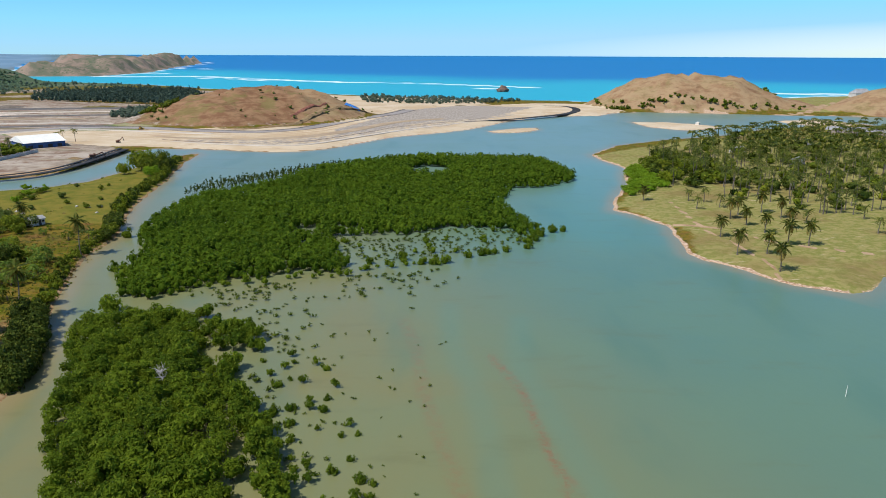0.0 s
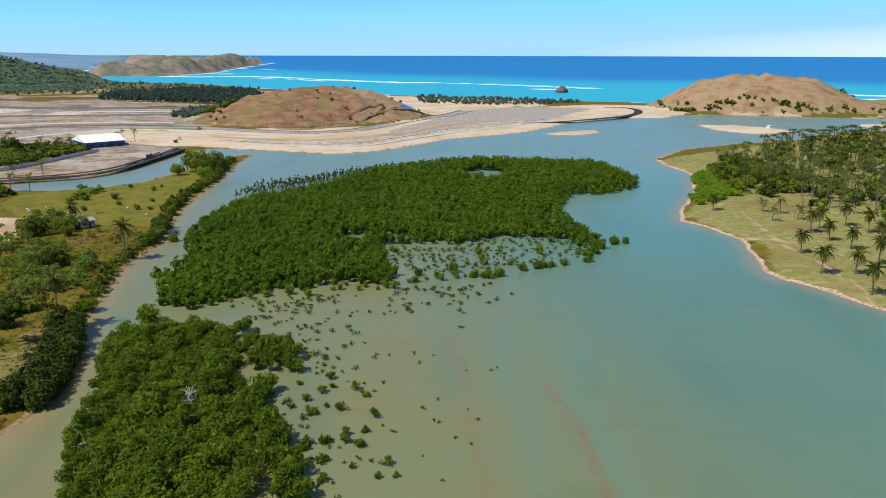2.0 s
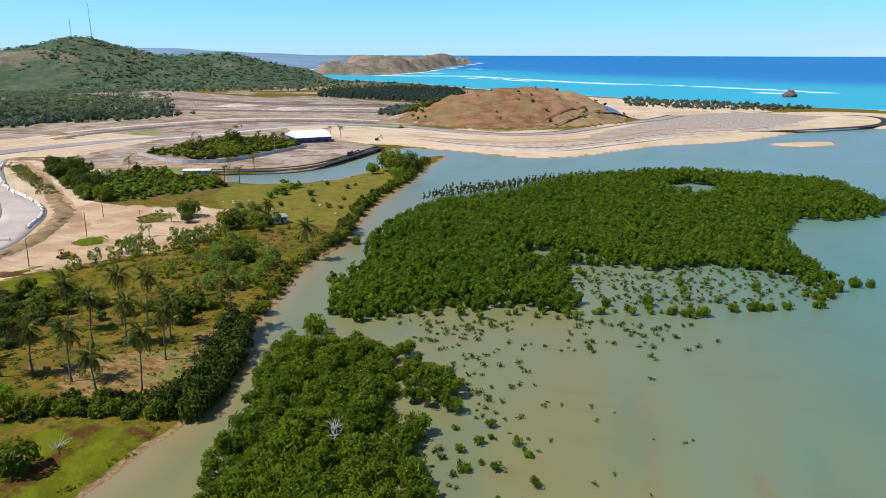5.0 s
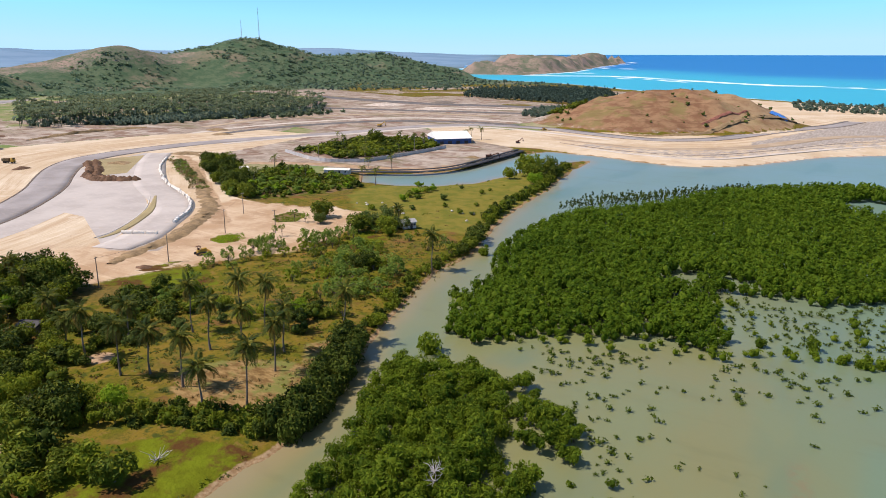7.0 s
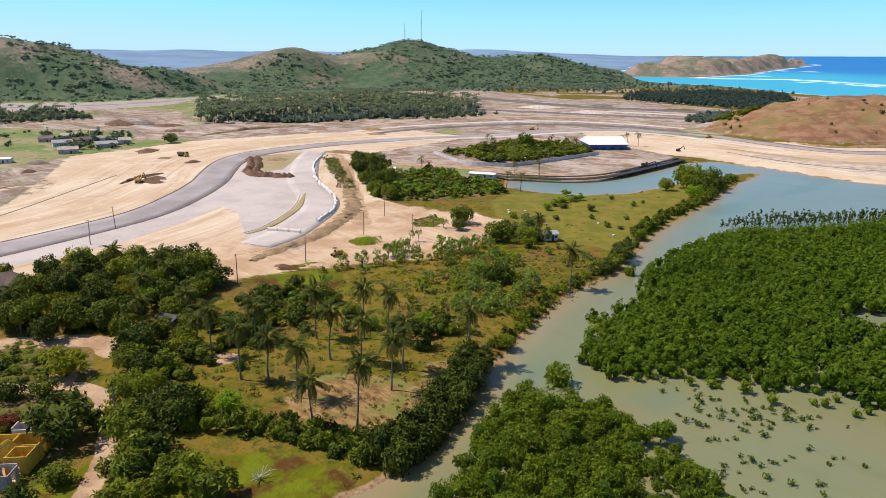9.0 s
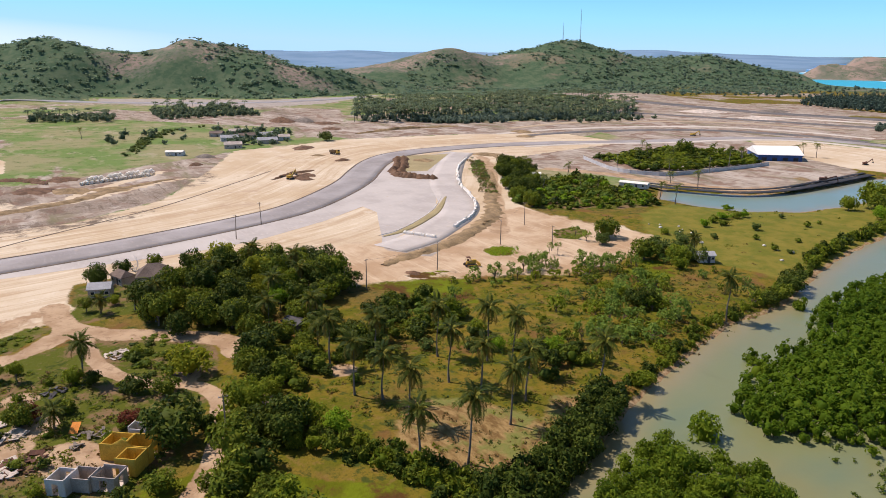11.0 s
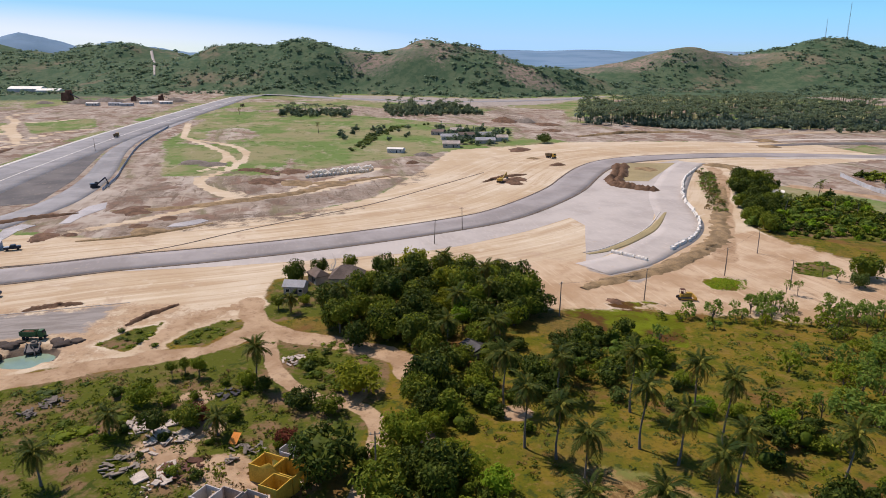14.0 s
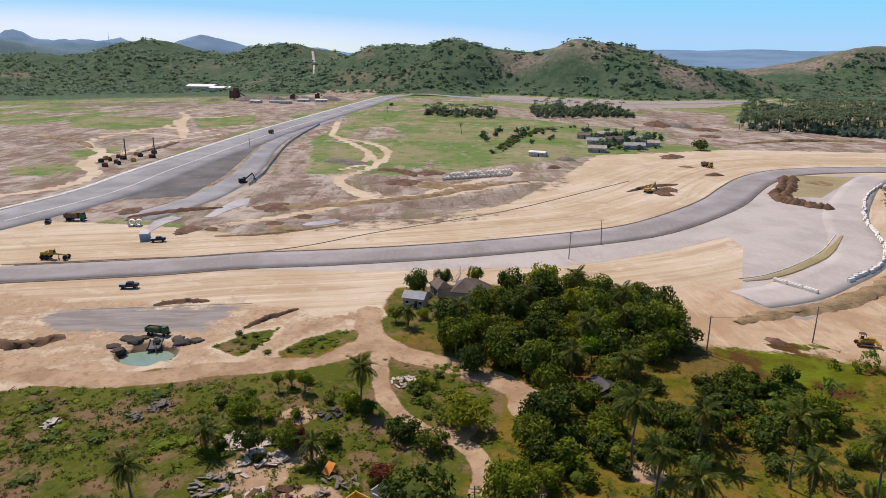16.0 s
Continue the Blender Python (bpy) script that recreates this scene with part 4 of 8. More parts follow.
def slab(name, outline, z, mat, thick=0.3, label="", category="pavement"):
    """A flat paved or laid area with edges."""
    bm = bmesh.new()
    top = bm.faces.new([bm.verts.new((x, y, z)) for x, y in outline])
    if top.normal.z < 0 or (top.normal_update() or top.normal.z < 0):
        top.normal_flip()
    low = bmesh.ops.extrude_face_region(bm, geom=[top])["geom"]
    bmesh.ops.translate(bm, verts=[v for v in low if isinstance(v, bmesh.types.BMVert)], vec=(0, 0, -thick))
    bmesh.ops.triangulate(bm, faces=bm.faces)
    bmesh.ops.recalc_face_normals(bm, faces=bm.faces)
    me = bpy.data.meshes.new(name)
    bm.to_mesh(me), bm.free()
    me.materials.append(M[mat])
    return tagged(part(name, me), label, category, kind="structure")


def road(name, pts, width, z, mat, label):
    return tagged(part(name, quads(name, *ribbon(pts, width, z), mat)), label, "road", kind="structure")


def offset(pts, by, n=6):
    p = curve(pts, n)
    way = np.gradient(p, axis=0)
    way /= np.linalg.norm(way, axis=1, keepdims=True)
    return p + np.stack([-way[:, 1], way[:, 0]], 1) * by


STRAIGHT = [(-230, -128), (-290, -94), (-329, -76), (-388, -58), (-457, -53), (-556, -43), (-667, -30), (-830, -4), (-1000, 24), (-1180, 56), (-1210, 105), (-1100, 215), (-1010, 340), (-1000, 460), (-1040, 570)]
road("road_main", TRACK, [17, 17, 18, 19, 22, 20, 17, 17, 18, 18], 2.00, "track", "Curving race track base course of grey gravel")
road("road_straight", STRAIGHT, [28, 32, 36, 36, 34, 28, 26], 2.00, "grey_track", "Long straight of a race track under construction")
road("road_edge_dark", offset(TRACK[:17], -9.3, 3)[6:], 1.3, 2.06, "kerb", "Dark raw edge along the race track")
road("road_edge_far", offset(TRACK[:17], 9.5, 3)[6:], 1.0, 2.05, "kerb", "Dark raw edge along the race track")
road("road_edge_drain", [(-266, -40), (-272, 4), (-274, 24), (-284, 51), (-303, 76), (-325, 110), (-343, 135), (-378, 172), (-410, 205)], 0.7, 2.05, "kerb", "Narrow drain line cut across the sand")
road("road_edge_pale", offset(STRAIGHT[2:10], 18.5, 3), 3.0, 2.06, "pale_edge", "Pale concrete verge of the straight")
road("road_centre", offset(STRAIGHT[2:10], -3, 3), 1.0, 2.1, "pale_edge", "Pale kerb line along the straight")
slab("runoff_infield", [(-258, 40), (-256, 72), (-256, 103), (-257, 135), (-262, 152), (-276, 181), (-293, 206), (-279, 206), (-262, 198), (-240, 188), (-230, 183), (-243, 201), (-259, 219), (-272, 231), (-291, 243), (-314, 256), (-356, 284), (-389, 312), (-410, 342), (-426, 338), (-420, 321), (-414, 296), (-398, 276), (-372, 254), (-344, 234), (-318, 208), (-296, 180), (-284, 150), (-272, 106), (-266, 66)], 1.985, "runoff", label="Pale gravel run-off inside the bend")
road("road_tear", [(-292, 249), (-270, 231), (-254, 213), (-244, 198), (-241, 189)], [1, 4, 3.2, 1.4], 2.10, "khaki", "Khaki seeded strip between lane and run-off")
road("road_tear_edge", offset([(-292, 249), (-270, 231), (-254, 213), (-244, 198), (-241, 189)], -2.2, 3), 0.4, 2.12, "pale_edge", "Pale kerb beside the seeded strip")
slab("infield_patch", [(-424, 296), (-416, 330), (-362, 281), (-368, 264)], 2.03, "khaki", label="Khaki seeded patch inside the bend", category="verge")
road("road_lane", [(-416, 342), (-395, 322), (-370, 302), (-325, 270), (-293, 254), (-271, 243), (-255, 230), (-242, 214), (-231, 199), (-225, 183)], [16, 16, 17, 18, 17, 16, 15], 2.02, "runoff", "Pale lane beside the concrete barrier")
slab("runoff_dark", [(-370, -43), (-378, -15), (-440, -14), (-557, -22), (-640, -21), (-560, -31), (-433, -43)], 2.03, "dark_track", label="Dark asphalt run-off beside the straight")
road("road_pit", [(-330, -22), (-379, -6), (-450, -4), (-556, -13), (-653, -10), (-822, 14)], [18, 15, 14, 11, 8], 1.99, "grey_track", "Pale service lane beside the straight")
road("road_hill", [(-640, 690), (-506, 722), (-386, 752), (-313, 770)], 17, 1.99, "dark_track", "Dark asphalt strip before the brown hill")
road("road_hill_far", [(-760, 866), (-628, 842), (-520, 829), (-420, 848), (-347, 850)], 30, 1.99, "dark_track", "Dark asphalt strip near the coast")
road("road_beach", [(-230, 560), (-188, 548), (-143, 545), (-92, 588), (-46, 690), (0, 730)], [6, 10, 14, 12], 1.99, "tan_gravel", "Tan gravel strip along the beach")
road("road_edge_beach", [(-215, 540), (-180, 526), (-143, 520), (-108, 530), (-72, 584), (-36, 652), (10, 700), (44, 742)], 1.2, 2.03, "kerb", "Dark raw edge of a graded beach terrace")
road("road_terrace", [(-205, 530), (-172, 517), (-138, 509), (-100, 515), (-64, 572), (-26, 632), (22, 690)], [2, 4, 5, 5, 3], 2.02, "pale_gravel", "Pale graded terrace above the beach")
road("road_foot_dark", offset(TRACK[22:], 7.5, 4), 4.0, 2.06, "dark_track", "Dark asphalt lane below the brown hill")
road("road_foot_edge", offset(TRACK[22:], -8.5, 4), 1.6, 2.06, "kerb", "Dark raw edge of the track below the hill")
road("road_beach_dark", [(20, 700), (42, 709), (72, 730), (100, 757), (131, 790), (153, 830), (162, 881), (153, 917), (128, 922)], [3, 6, 9, 10, 9, 6], 2.02, "black_track", "Black asphalt strip curving at the end of the beach")
road("road_works_high", [(-476, 440), (-474, 500), (-452, 570), (-420, 612), (-356, 640), (-300, 640)], [9, 15, 16, 12], 2.0, "dark_track", "Dark road base parallel to the track")
road("road_works_strip", [(-498, 430), (-500, 500), (-478, 580), (-440, 640), (-370, 668), (-310, 668)], [6, 10, 12, 8], 2.0, "pale_gravel", "Pale strip of laid gravel on the works")
road("road_works_outer", [(-530, 470), (-540, 560), (-500, 650), (-440, 700), (-360, 715)], [10, 14, 14, 8], 1.99, "tan_gravel", "Tan strip of graded ground on the works")
road("road_works_pale", [(-420, 398), (-408, 450), (-384, 500), (-366, 560), (-340, 600), (-290, 608), (-240, 594), (-190, 580)], [6, 9, 9, 7], 2.0, "pale_gravel", "Pale gravel strip inside the track")
road("road_hill_pale", [(-500, 780), (-418, 796), (-338, 812)], [8, 16, 12], 1.995, "pale_gravel", "Pale sand strip near the coast")
road("road_causeway", [(-262, 352), (-246, 362), (-226, 376), (-217, 400), (-217, 440), (-219, 486)], 4.6, 2.0, "black_track", "Black lined causeway along the pond")
road("road_causeway_top", [(-268, 357), (-248, 367), (-231, 381), (-222, 402), (-222, 440), (-224, 488)], 2.6, 2.25, "black_track", "Black lined bank above the causeway")


# ---- plants: kinds ----
def frond(seed, pairs=13, length=3.75):
    """A palm leaf: a drooping rib with paired leaflets."""
    r = np.random.default_rng(seed)
    k = np.linspace(0, 1, pairs + 2)
    droop = r.uniform(0.7, 1.25)
    rib = np.stack([length * (k - 0.12 * k**2), 0 * k, length * (0.34 * k - droop * k**2.2)], 1)
    rv, rf = tube(rib, 0.05 * (1 - 0.8 * k), 3)
    verts, faces = [rv], [rf]
    n = len(rv)
    for i in range(1, pairs + 1):
        size = 0.80 * math.sin(math.pi * min(1, 0.16 + 0.8 * k[i])) + 0.12
        ahead = rib[min(i + 1, pairs + 1)] - rib[i - 1]
        ahead /= np.linalg.norm(ahead)
        for s in (-1, 1):
            out = np.array([0.45, s * 0.9, -0.5 - 0.4 * r.random()])
            tip = rib[i] + out * size
            w = ahead * 0.19
            verts.append(np.array([rib[i] - w, (rib[i] + tip) / 2 - w * 1.1 + (0, 0, 0.06), tip, (rib[i] + tip) / 2 + w * 1.1 + (0, 0, 0.06)]))
            faces.append(np.array([[n, n + 1, n + 2, n + 3]]))
            n += 4
    return np.vstack(verts), np.vstack(faces)


def turned(piece, rz, tilt=0.0, scale=1.0, z=0.0):
    v, f = piece
    m = np.array(Euler((0, -tilt, rz)).to_matrix())
    return v * scale @ m.T + (0, 0, z), f


DRY_FRONDS = [quads("frond", *frond(k + 20), "palm_dry") for k in range(3)]
FRONDS = [quads("frond", *frond(k), "palm_leaf") for k in range(4)]
PALM_CROWNS = []
for k in range(4):
    r_ = np.random.default_rng(40 + k)
    bits = [turned(frond(100 * k + i, 5), i * 2.4 + r_.uniform(-0.2, 0.2), r_.uniform(-0.75, 0.9), r_.uniform(0.85, 1.1)) for i in range(13)]
    PALM_CROWNS.append(quads("palm_crown", *join(*bits), "east_palm"))


def palm_trunk(bend, seed):
    k = np.linspace(0, 1, 8)
    r = np.random.default_rng(seed)
    path = np.stack([bend * k**1.35, 0.02 * np.sin(k * 6), k], 1)
    return path, 0.15 * (1.5 - 0.9 * k + 0.5 * np.exp(-k * 14)) * (1 + 0.06 * r.normal(size=8))


def palm(x, y, tall, near=True, seed=0, group="coconut palms", label=""):
    r = np.random.default_rng(seed + 1000)
    z = float(height(np.array([x]), np.array([y]))[0])
    ob = thing("palm_tree", label or "Coconut palm with ragged drooping fronds", "palm tree", pose(x, y, z - 0.1, 0, 0, r.uniform(0, 360)), group)
    path, rad = palm_trunk(r.uniform(0.0, 0.09), seed)
    tall = tall * 1.22 if near else tall
    path = path * (tall, tall, tall)
    part("trunk", quads("trunk", *tube(path, rad, 6), "palm_trunk"), ob)
    top = path[-1]
    if near:
        n = 17
        for i in range(n):
            tilt = 1.15 - 2.15 * i / n + r.uniform(-0.12, 0.12)
            s = r.uniform(0.98, 1.16) * min(1.0, 0.66 + 0.034 * tall)
            m = Matrix.Translation(top) @ Euler((0, -tilt, i * 2.4 + r.uniform(-0.25, 0.25))).to_matrix().to_4x4() @ Matrix.Scale(s, 4)
            if i >= n - 4:
                part("frond", DRY_FRONDS[i % 3], ob, "drooping yellowed frond", m)
            else:
                part("frond", FRONDS[int(r.integers(4))], ob, "", m)
    else:
        part("crown", PALM_CROWNS[int(r.integers(4))], ob, "", Matrix.Translation(top) @ Matrix.Rotation(r.uniform(0, 6), 4, "Z") @ Matrix.Scale(r.uniform(0.88, 1.1), 4))
    return ob


def bare_trunk(seed, tall=1.0, limbs=4):
    """A short stem that forks into limbs, for a crown of radius 1 at height 1."""
    r = np.random.default_rng(seed)
    bits = [tube([(0, 0, -0.15), (0.03, 0.02, 0.25), (0.02, -0.02, 0.55), (0, 0, 0.95)], (0.10, 0.075, 0.06, 0.035), 6)]
    for i in range(limbs):
        a = i * 6.28 / limbs + r.uniform(-0.4, 0.4)
        e = np.array([math.cos(a), math.sin(a), 0]) * r.uniform(0.35, 0.55)
        bits.append(tube([(0.02, 0, 0.4), e * 0.5 + (0, 0, 0.62), e + (0, 0, 0.95)], (0.05, 0.035, 0.015), 5))
    return join(*bits)


def stilt_trunk(seed):
    """A mangrove's stem on arched prop roots."""
    r = np.random.default_rng(seed)
    bits = [tube([(0, 0, 0.15), (0.02, 0.02, 0.5), (0, 0, 1.0)], (0.05, 0.045, 0.02), 5)]
    for i in range(5):
        a = i * 1.257 + r.uniform(-0.3, 0.3)
        e = np.array([math.cos(a), math.sin(a), 0])
        bits.append(tube([(0, 0, 0.34), e * 0.2 + (0, 0, 0.26), e * 0.34 + (0, 0, -0.1)], (0.025, 0.02, 0.015), 4))
    return join(*bits)


TRUNKS = [quads("trunk", *bare_trunk(k), "bark") for k in range(4)]
STILTS = [quads("trunk", *stilt_trunk(k), "mangrove_wood") for k in range(3)]
CROWNS = {}


def crown(leaf, size, k):
    """Crown meshes of radius 1, made when first asked for; size: fine, small or coarse leaves."""
    key = (leaf, size, k)
    if key not in CROWNS:
        n, s, lumps = {"fine": (1050, 0.092, 20), "mid": (520, 0.118, 15), "small": (400, 0.145, 12), "bush": (260, 0.18, 9), "far": (90, 0.28, 7), "airy": (150, 0.17, 9)}[size]
        CROWNS[key] = quads("crown", *leaves(n, (1, 1, 0.85), s, lumps, 17 * k + n, 0 if size == "airy" else 0.52), leaf)
    return CROWNS[key]


def tree(name, x, y, r, tall, leaf, size, label, category, seed, trunks=TRUNKS, group="", z=None, low=0.42):
    """A tree or bush: crown of radius r whose top stands at tall."""
    g = np.random.default_rng(seed + 5000)
    z = float(height(np.array([x]), np.array([y]))[0]) if z is None else z
    ob = thing(name, label, category, pose(x, y, z - 0.05, 0, 0, g.uniform(0, 360)), group)
    half = max(tall * low, tall - 1.75 * r) / 1
    half = min(half, tall * 0.62)
    rz = (tall - half) / 0.86
    rz = min(rz, 1.25 * r) if tall > 2 * r else rz
    mid = tall - 0.86 * rz
    part("trunk", trunks[seed % len(trunks)], ob, "", Matrix.Diagonal((r * 0.8, r * 0.8, mid, 1)))
    part("crown", crown(leaf, size, seed % 5), ob, "", Matrix.Translation((0, 0, mid)) @ Matrix.Diagonal((r, r, rz, 1)))
    return ob


def scatter(poly, gap, seed, keep=1.0, jitter=0.42):
    """Places in a polygon on a shaken grid."""
    g = np.random.default_rng(seed)
    p = np.asarray(poly, float)
    xs, ys = np.arange(p[:, 0].min(), p[:, 0].max(), gap), np.arange(p[:, 1].min(), p[:, 1].max(), gap * 0.9)
    x, y = [k.ravel() for k in np.meshgrid(xs, ys)]
    x, y = x + g.uniform(-jitter, jitter, x.size) * gap, y + g.uniform(-jitter, jitter, x.size) * gap
    ok = (inside_by(x, y, p) > 0) & (g.random(x.size) < keep)
    return np.stack([x[ok], y[ok]], 1)


def stuff(name, templates, xy, scales, leaf, label, category, seed, z=None, sink=0.1):
    """Many plants past counting, joined."""
    g = np.random.default_rng(seed)
    z = height(xy[:, 0], xy[:, 1]) if z is None else np.full(len(xy), z)
    pos = np.c_[xy, z - sink]
    which = g.integers(0, len(templates), len(xy))
    bits = [spread(t, pos[which == k], np.asarray(scales)[which == k], g.uniform(0, 6.28, (which == k).sum())) for k, t in enumerate(templates) if (which == k).any()]
    return tagged(part(name, quads(name, *join(*bits), leaf)), label, category, kind="stuff")


def lifted(piece, z):
    return piece[0] + (0, 0, z), piece[1]


# ---- mangroves ----
SPIT = [(-90, 165), (-89, 158), (-87, 150), (-82, 140), (-76, 129), (-74, 117), (-67, 105), (-62, 95), (-52, 80), (-36, 80), (-31, 96), (-36, 108), (-42, 120), (-48, 134), (-54, 147), (-57, 158), (-62, 166), (-68, 172), (-74, 173), (-80, 167)]
SPIT_ROW = [(-47, 140), (-43, 130), (-37, 119), (-32, 109), (-28, 98), (-23, 88)]
ISLAND_WEST = [(-112, 249), (-117, 271), (-120, 302), (-117, 326), (-101, 345), (-88, 362), (-77, 392), (-50, 425), (-25, 448), (16, 450), (61, 440), (73, 396), (71, 373), (50, 354), (36, 353)]
ISLAND_EAST = [(27, 316), (29, 295), (36, 272), (40, 264), (33, 252), (20, 267), (1, 265), (-15, 256), (-31, 256), (-40, 248), (-33, 224), (-27, 211), (-37, 205), (-52, 202), (-61, 200), (-72, 195), (-76, 188), (-82, 183), (-91, 186), (-97, 197), (-101, 212), (-102, 230)]
SHALLOW = [(-53, 256), (-40, 242), (-44, 230), (-36, 223), (-15, 223), (0, 228), (28, 243), (33, 252), (27, 266), (13, 270), (-5, 265), (-17, 251)]
ISLAND = ISLAND_WEST + ISLAND_EAST
g0 = np.random.default_rng(3)
for k, (x, y) in enumerate(scatter(SPIT, 3.3, 11, 0.97)):
    edge = float(inside_by(np.array([x]), np.array([y]), SPIT)[0])
    r = g0.uniform(1.9, 2.9) * (0.72 + 0.28 * min(1, edge / 6))
    tree("mangrove_tree", x, y, r, r * g0.uniform(1.5, 2.5), "mangrove", "mid", "Dense green mangrove standing in shallow water", "mangrove", k, STILTS, "mangroves of the near stand", -0.1, 0.3)
xy = scatter(ISLAND, 2.75, 12, 0.98)
thin = fbm(xy[:, 0], xy[:, 1], 22, 71, 3)
shallow = inside_by(xy[:, 0] + 5 * (thin - 0.5), xy[:, 1] + 8 * (thin - 0.5), SHALLOW)
gap = (np.hypot((xy[:, 0] + 8) / 0.62, xy[:, 1] - 402) > 21) & ((shallow < 0) | (thin > 0.61)) & ((thin > 0.36 + 0.1 * step(-xy[:, 1], -250, -225)) | (xy[:, 1] > 268) | (xy[:, 0] < -60))
xy = xy[gap]
size = g0.uniform(1.5, 2.5, len(xy)) * (0.72 + 0.28 * step(inside_by(xy[:, 0], xy[:, 1], ISLAND), 0, 9))
size *= 1 + 0.3 * step(xy[:, 1], 330, 400)
far_crowns = [lifted(leaves(46, (0.86, 0.86, 1.25), 0.28, 9, 300 + k, mesh=1), 1.15) for k in range(6)]
near_ones = xy[:, 1] < 285
tpl = [lifted(leaves(100, (0.84, 0.84, 1.3), 0.215, 11, 330 + k, mesh=2), 1.2) for k in range(6)]
stuff("mangrove_thicket", tpl, xy[near_ones], size[near_ones], "mangrove_islet", "Dense green mangrove thicket in shallow water", "mangroves", 5, -0.25)
stuff("mangrove_thicket", far_crowns, xy[~near_ones], size[~near_ones], "mangrove_islet", "Dense green mangrove thicket covering the islet", "mangroves", 6, -0.25)
stems = [join(*(tube([(dx, dy, -0.3), (dx * 0.4, dy * 0.4, 0.9)], (0.06, 0.04), 4) for dx, dy in ((0.3, 0.1), (-0.2, 0.28), (-0.1, -0.3))))]
stuff("mangrove_stems", stems, xy[near_ones], size[near_ones], "mangrove_wood", "Arched mangrove stems under the thicket", "mangroves", 7, -0.1)
# single bushes in the open water
for k, (x, y, r) in enumerate([(-87.5, 174, 3.2), (-103, 210, 2.0), (-13, 223, 1.9), (-7, 219.5, 1.7), (-3, 219, 1.9), (0.5, 220.5, 2.0), (8.5, 227, 1.7), (13, 229.5, 1.6), (15.5, 231, 1.7), (18, 232, 1.4), (22, 234.5, 1.6), (30, 238.5, 1.7), (42, 262, 2.0), (46, 264, 1.6), (37, 256, 2.1), (34, 249, 2.0), (31, 246, 1.8), (-24, 219, 1.6), (-98, 205, 2.2), (-117, 252, 2.2)]):
    tree("mangrove_bush", x, y, r, r * 1.75, "mangrove", "mid" if r > 2.5 else "small", "Round green mangrove bush alone in the water", "mangrove", 900 + k, STILTS, "lone mangrove bushes", -0.1, 0.3)
# half-grown ones beside the near stand
FRINGE = [(-66, 174), (-52, 165), (-42, 157), (-39, 149), (-45, 146), (-54, 151), (-58, 162)]
for k, (x, y) in enumerate(scatter(FRINGE, 2.7, 13, 0.9)):
    r = g0.uniform(1.2, 2.0)
    tree("mangrove_bush", x, y, r, r * g0.uniform(2.0, 2.6), "mangrove", "small", "Half-grown mangrove bush in shallow water", "mangrove", 300 + k, STILTS, "half-grown mangroves", -0.1, 0.3)
for k, (x, y) in enumerate(np.repeat(curve(SPIT_ROW, 5), 2, 0)):
    r = g0.uniform(1.5, 2.3)
    tree("mangrove_bush", x + g0.uniform(-1.8, 1.8), y + g0.uniform(-1.2, 1.2), r, r * g0.uniform(1.8, 2.3), "mangrove", "small", "Dark green mangrove in a row beside the near stand", "mangrove", 380 + k, STILTS, "row of mangroves", -0.1, 0.3)
OUTLYING = [(-41, 148), (-28, 146), (-16, 118), (-8, 92), (-4, 76), (-18, 84), (-24, 100), (-31, 116), (-38, 132)]
for k, (x, y) in enumerate(scatter(OUTLYING, 3.9, 19, 0.62)):
    r = g0.uniform(0.55, 1.15)
    tree("mangrove_bush", x, y, r, r * g0.uniform(1.7, 2.3), "mangrove", "bush", "Small mangrove bush standing alone in shallow water", "mangrove", 450 + k, STILTS, "small mangrove bushes", -0.1, 0.3)
SEED_EDGE = [(-75, 186), (-56, 176), (-46, 160), (-41, 150), (-46, 134), (-36, 112), (-22, 92), (-12, 78)]
bed = scatter([(-76, 190), (-40, 202), (6, 214), (8, 190), (0, 150), (4, 90), (-6, 76), (-24, 86), (-38, 115), (-48, 134), (-44, 152), (-50, 166)], 1.7, 14, 0.9)
away = line_by(bed[:, 0], bed[:, 1], SEED_EDGE)
band = line_by(bed[:, 0], bed[:, 1], [(-75, 193), (-50, 190), (-26, 198), (-8, 207), (4, 215)])
bed = bed[g0.random(len(bed)) < np.maximum(0.42 * np.exp(-away / 9.0), 0.6 * np.exp(-band / 6.0)) * (fbm(bed[:, 0], bed[:, 1], 9, 131, 2) > 0.4) + 0.014]
xy = np.vstack([bed, scatter(SHALLOW, 2.3, 15, 0.6)])
seedling = [lifted(leaves(20, (0.62, 0.62, 0.5), 0.22, 5, 500 + k, 0.5, mesh=1), 0.5) for k in range(5)]
seedling = [join(s, tube([(0, 0, -0.4), (0.02, 0, 0.5)], (0.03, 0.02), 4)) for s in seedling]
size = g0.uniform(0.55, 1.3, len(xy)) * (1.15 - 0.5 * step(xy[:, 0], -40, 0) * step(-xy[:, 1], -200, -150))
stuff("mangrove_seedlings", seedling, xy, size, "seedling", "Young mangrove seedlings scattered in shallow water", "seedlings", 8, -0.05)
small = [lifted(leaves(60, (1, 1, 1.0), 0.24, 7, 540 + k, mesh=2), 1.0) for k in range(4)]
front = curve([(-76, 190), (-60, 198), (-37, 204), (-27, 210), (-13, 217), (0, 220)], 6)
xy = np.vstack([scatter(SHALLOW, 3.6, 17, 0.16), scatter([(-95, 200), (-60, 202), (-30, 212), (-36, 250), (-60, 250)], 4, 18, 0.3), front + g0.normal(size=front.shape) * 1.2])
stuff("mangrove_bushes", small, xy, g0.uniform(0.7, 1.5, len(xy)), "mangrove", "Half-grown mangroves standing apart in shallow water", "mangroves", 81, -0.1)
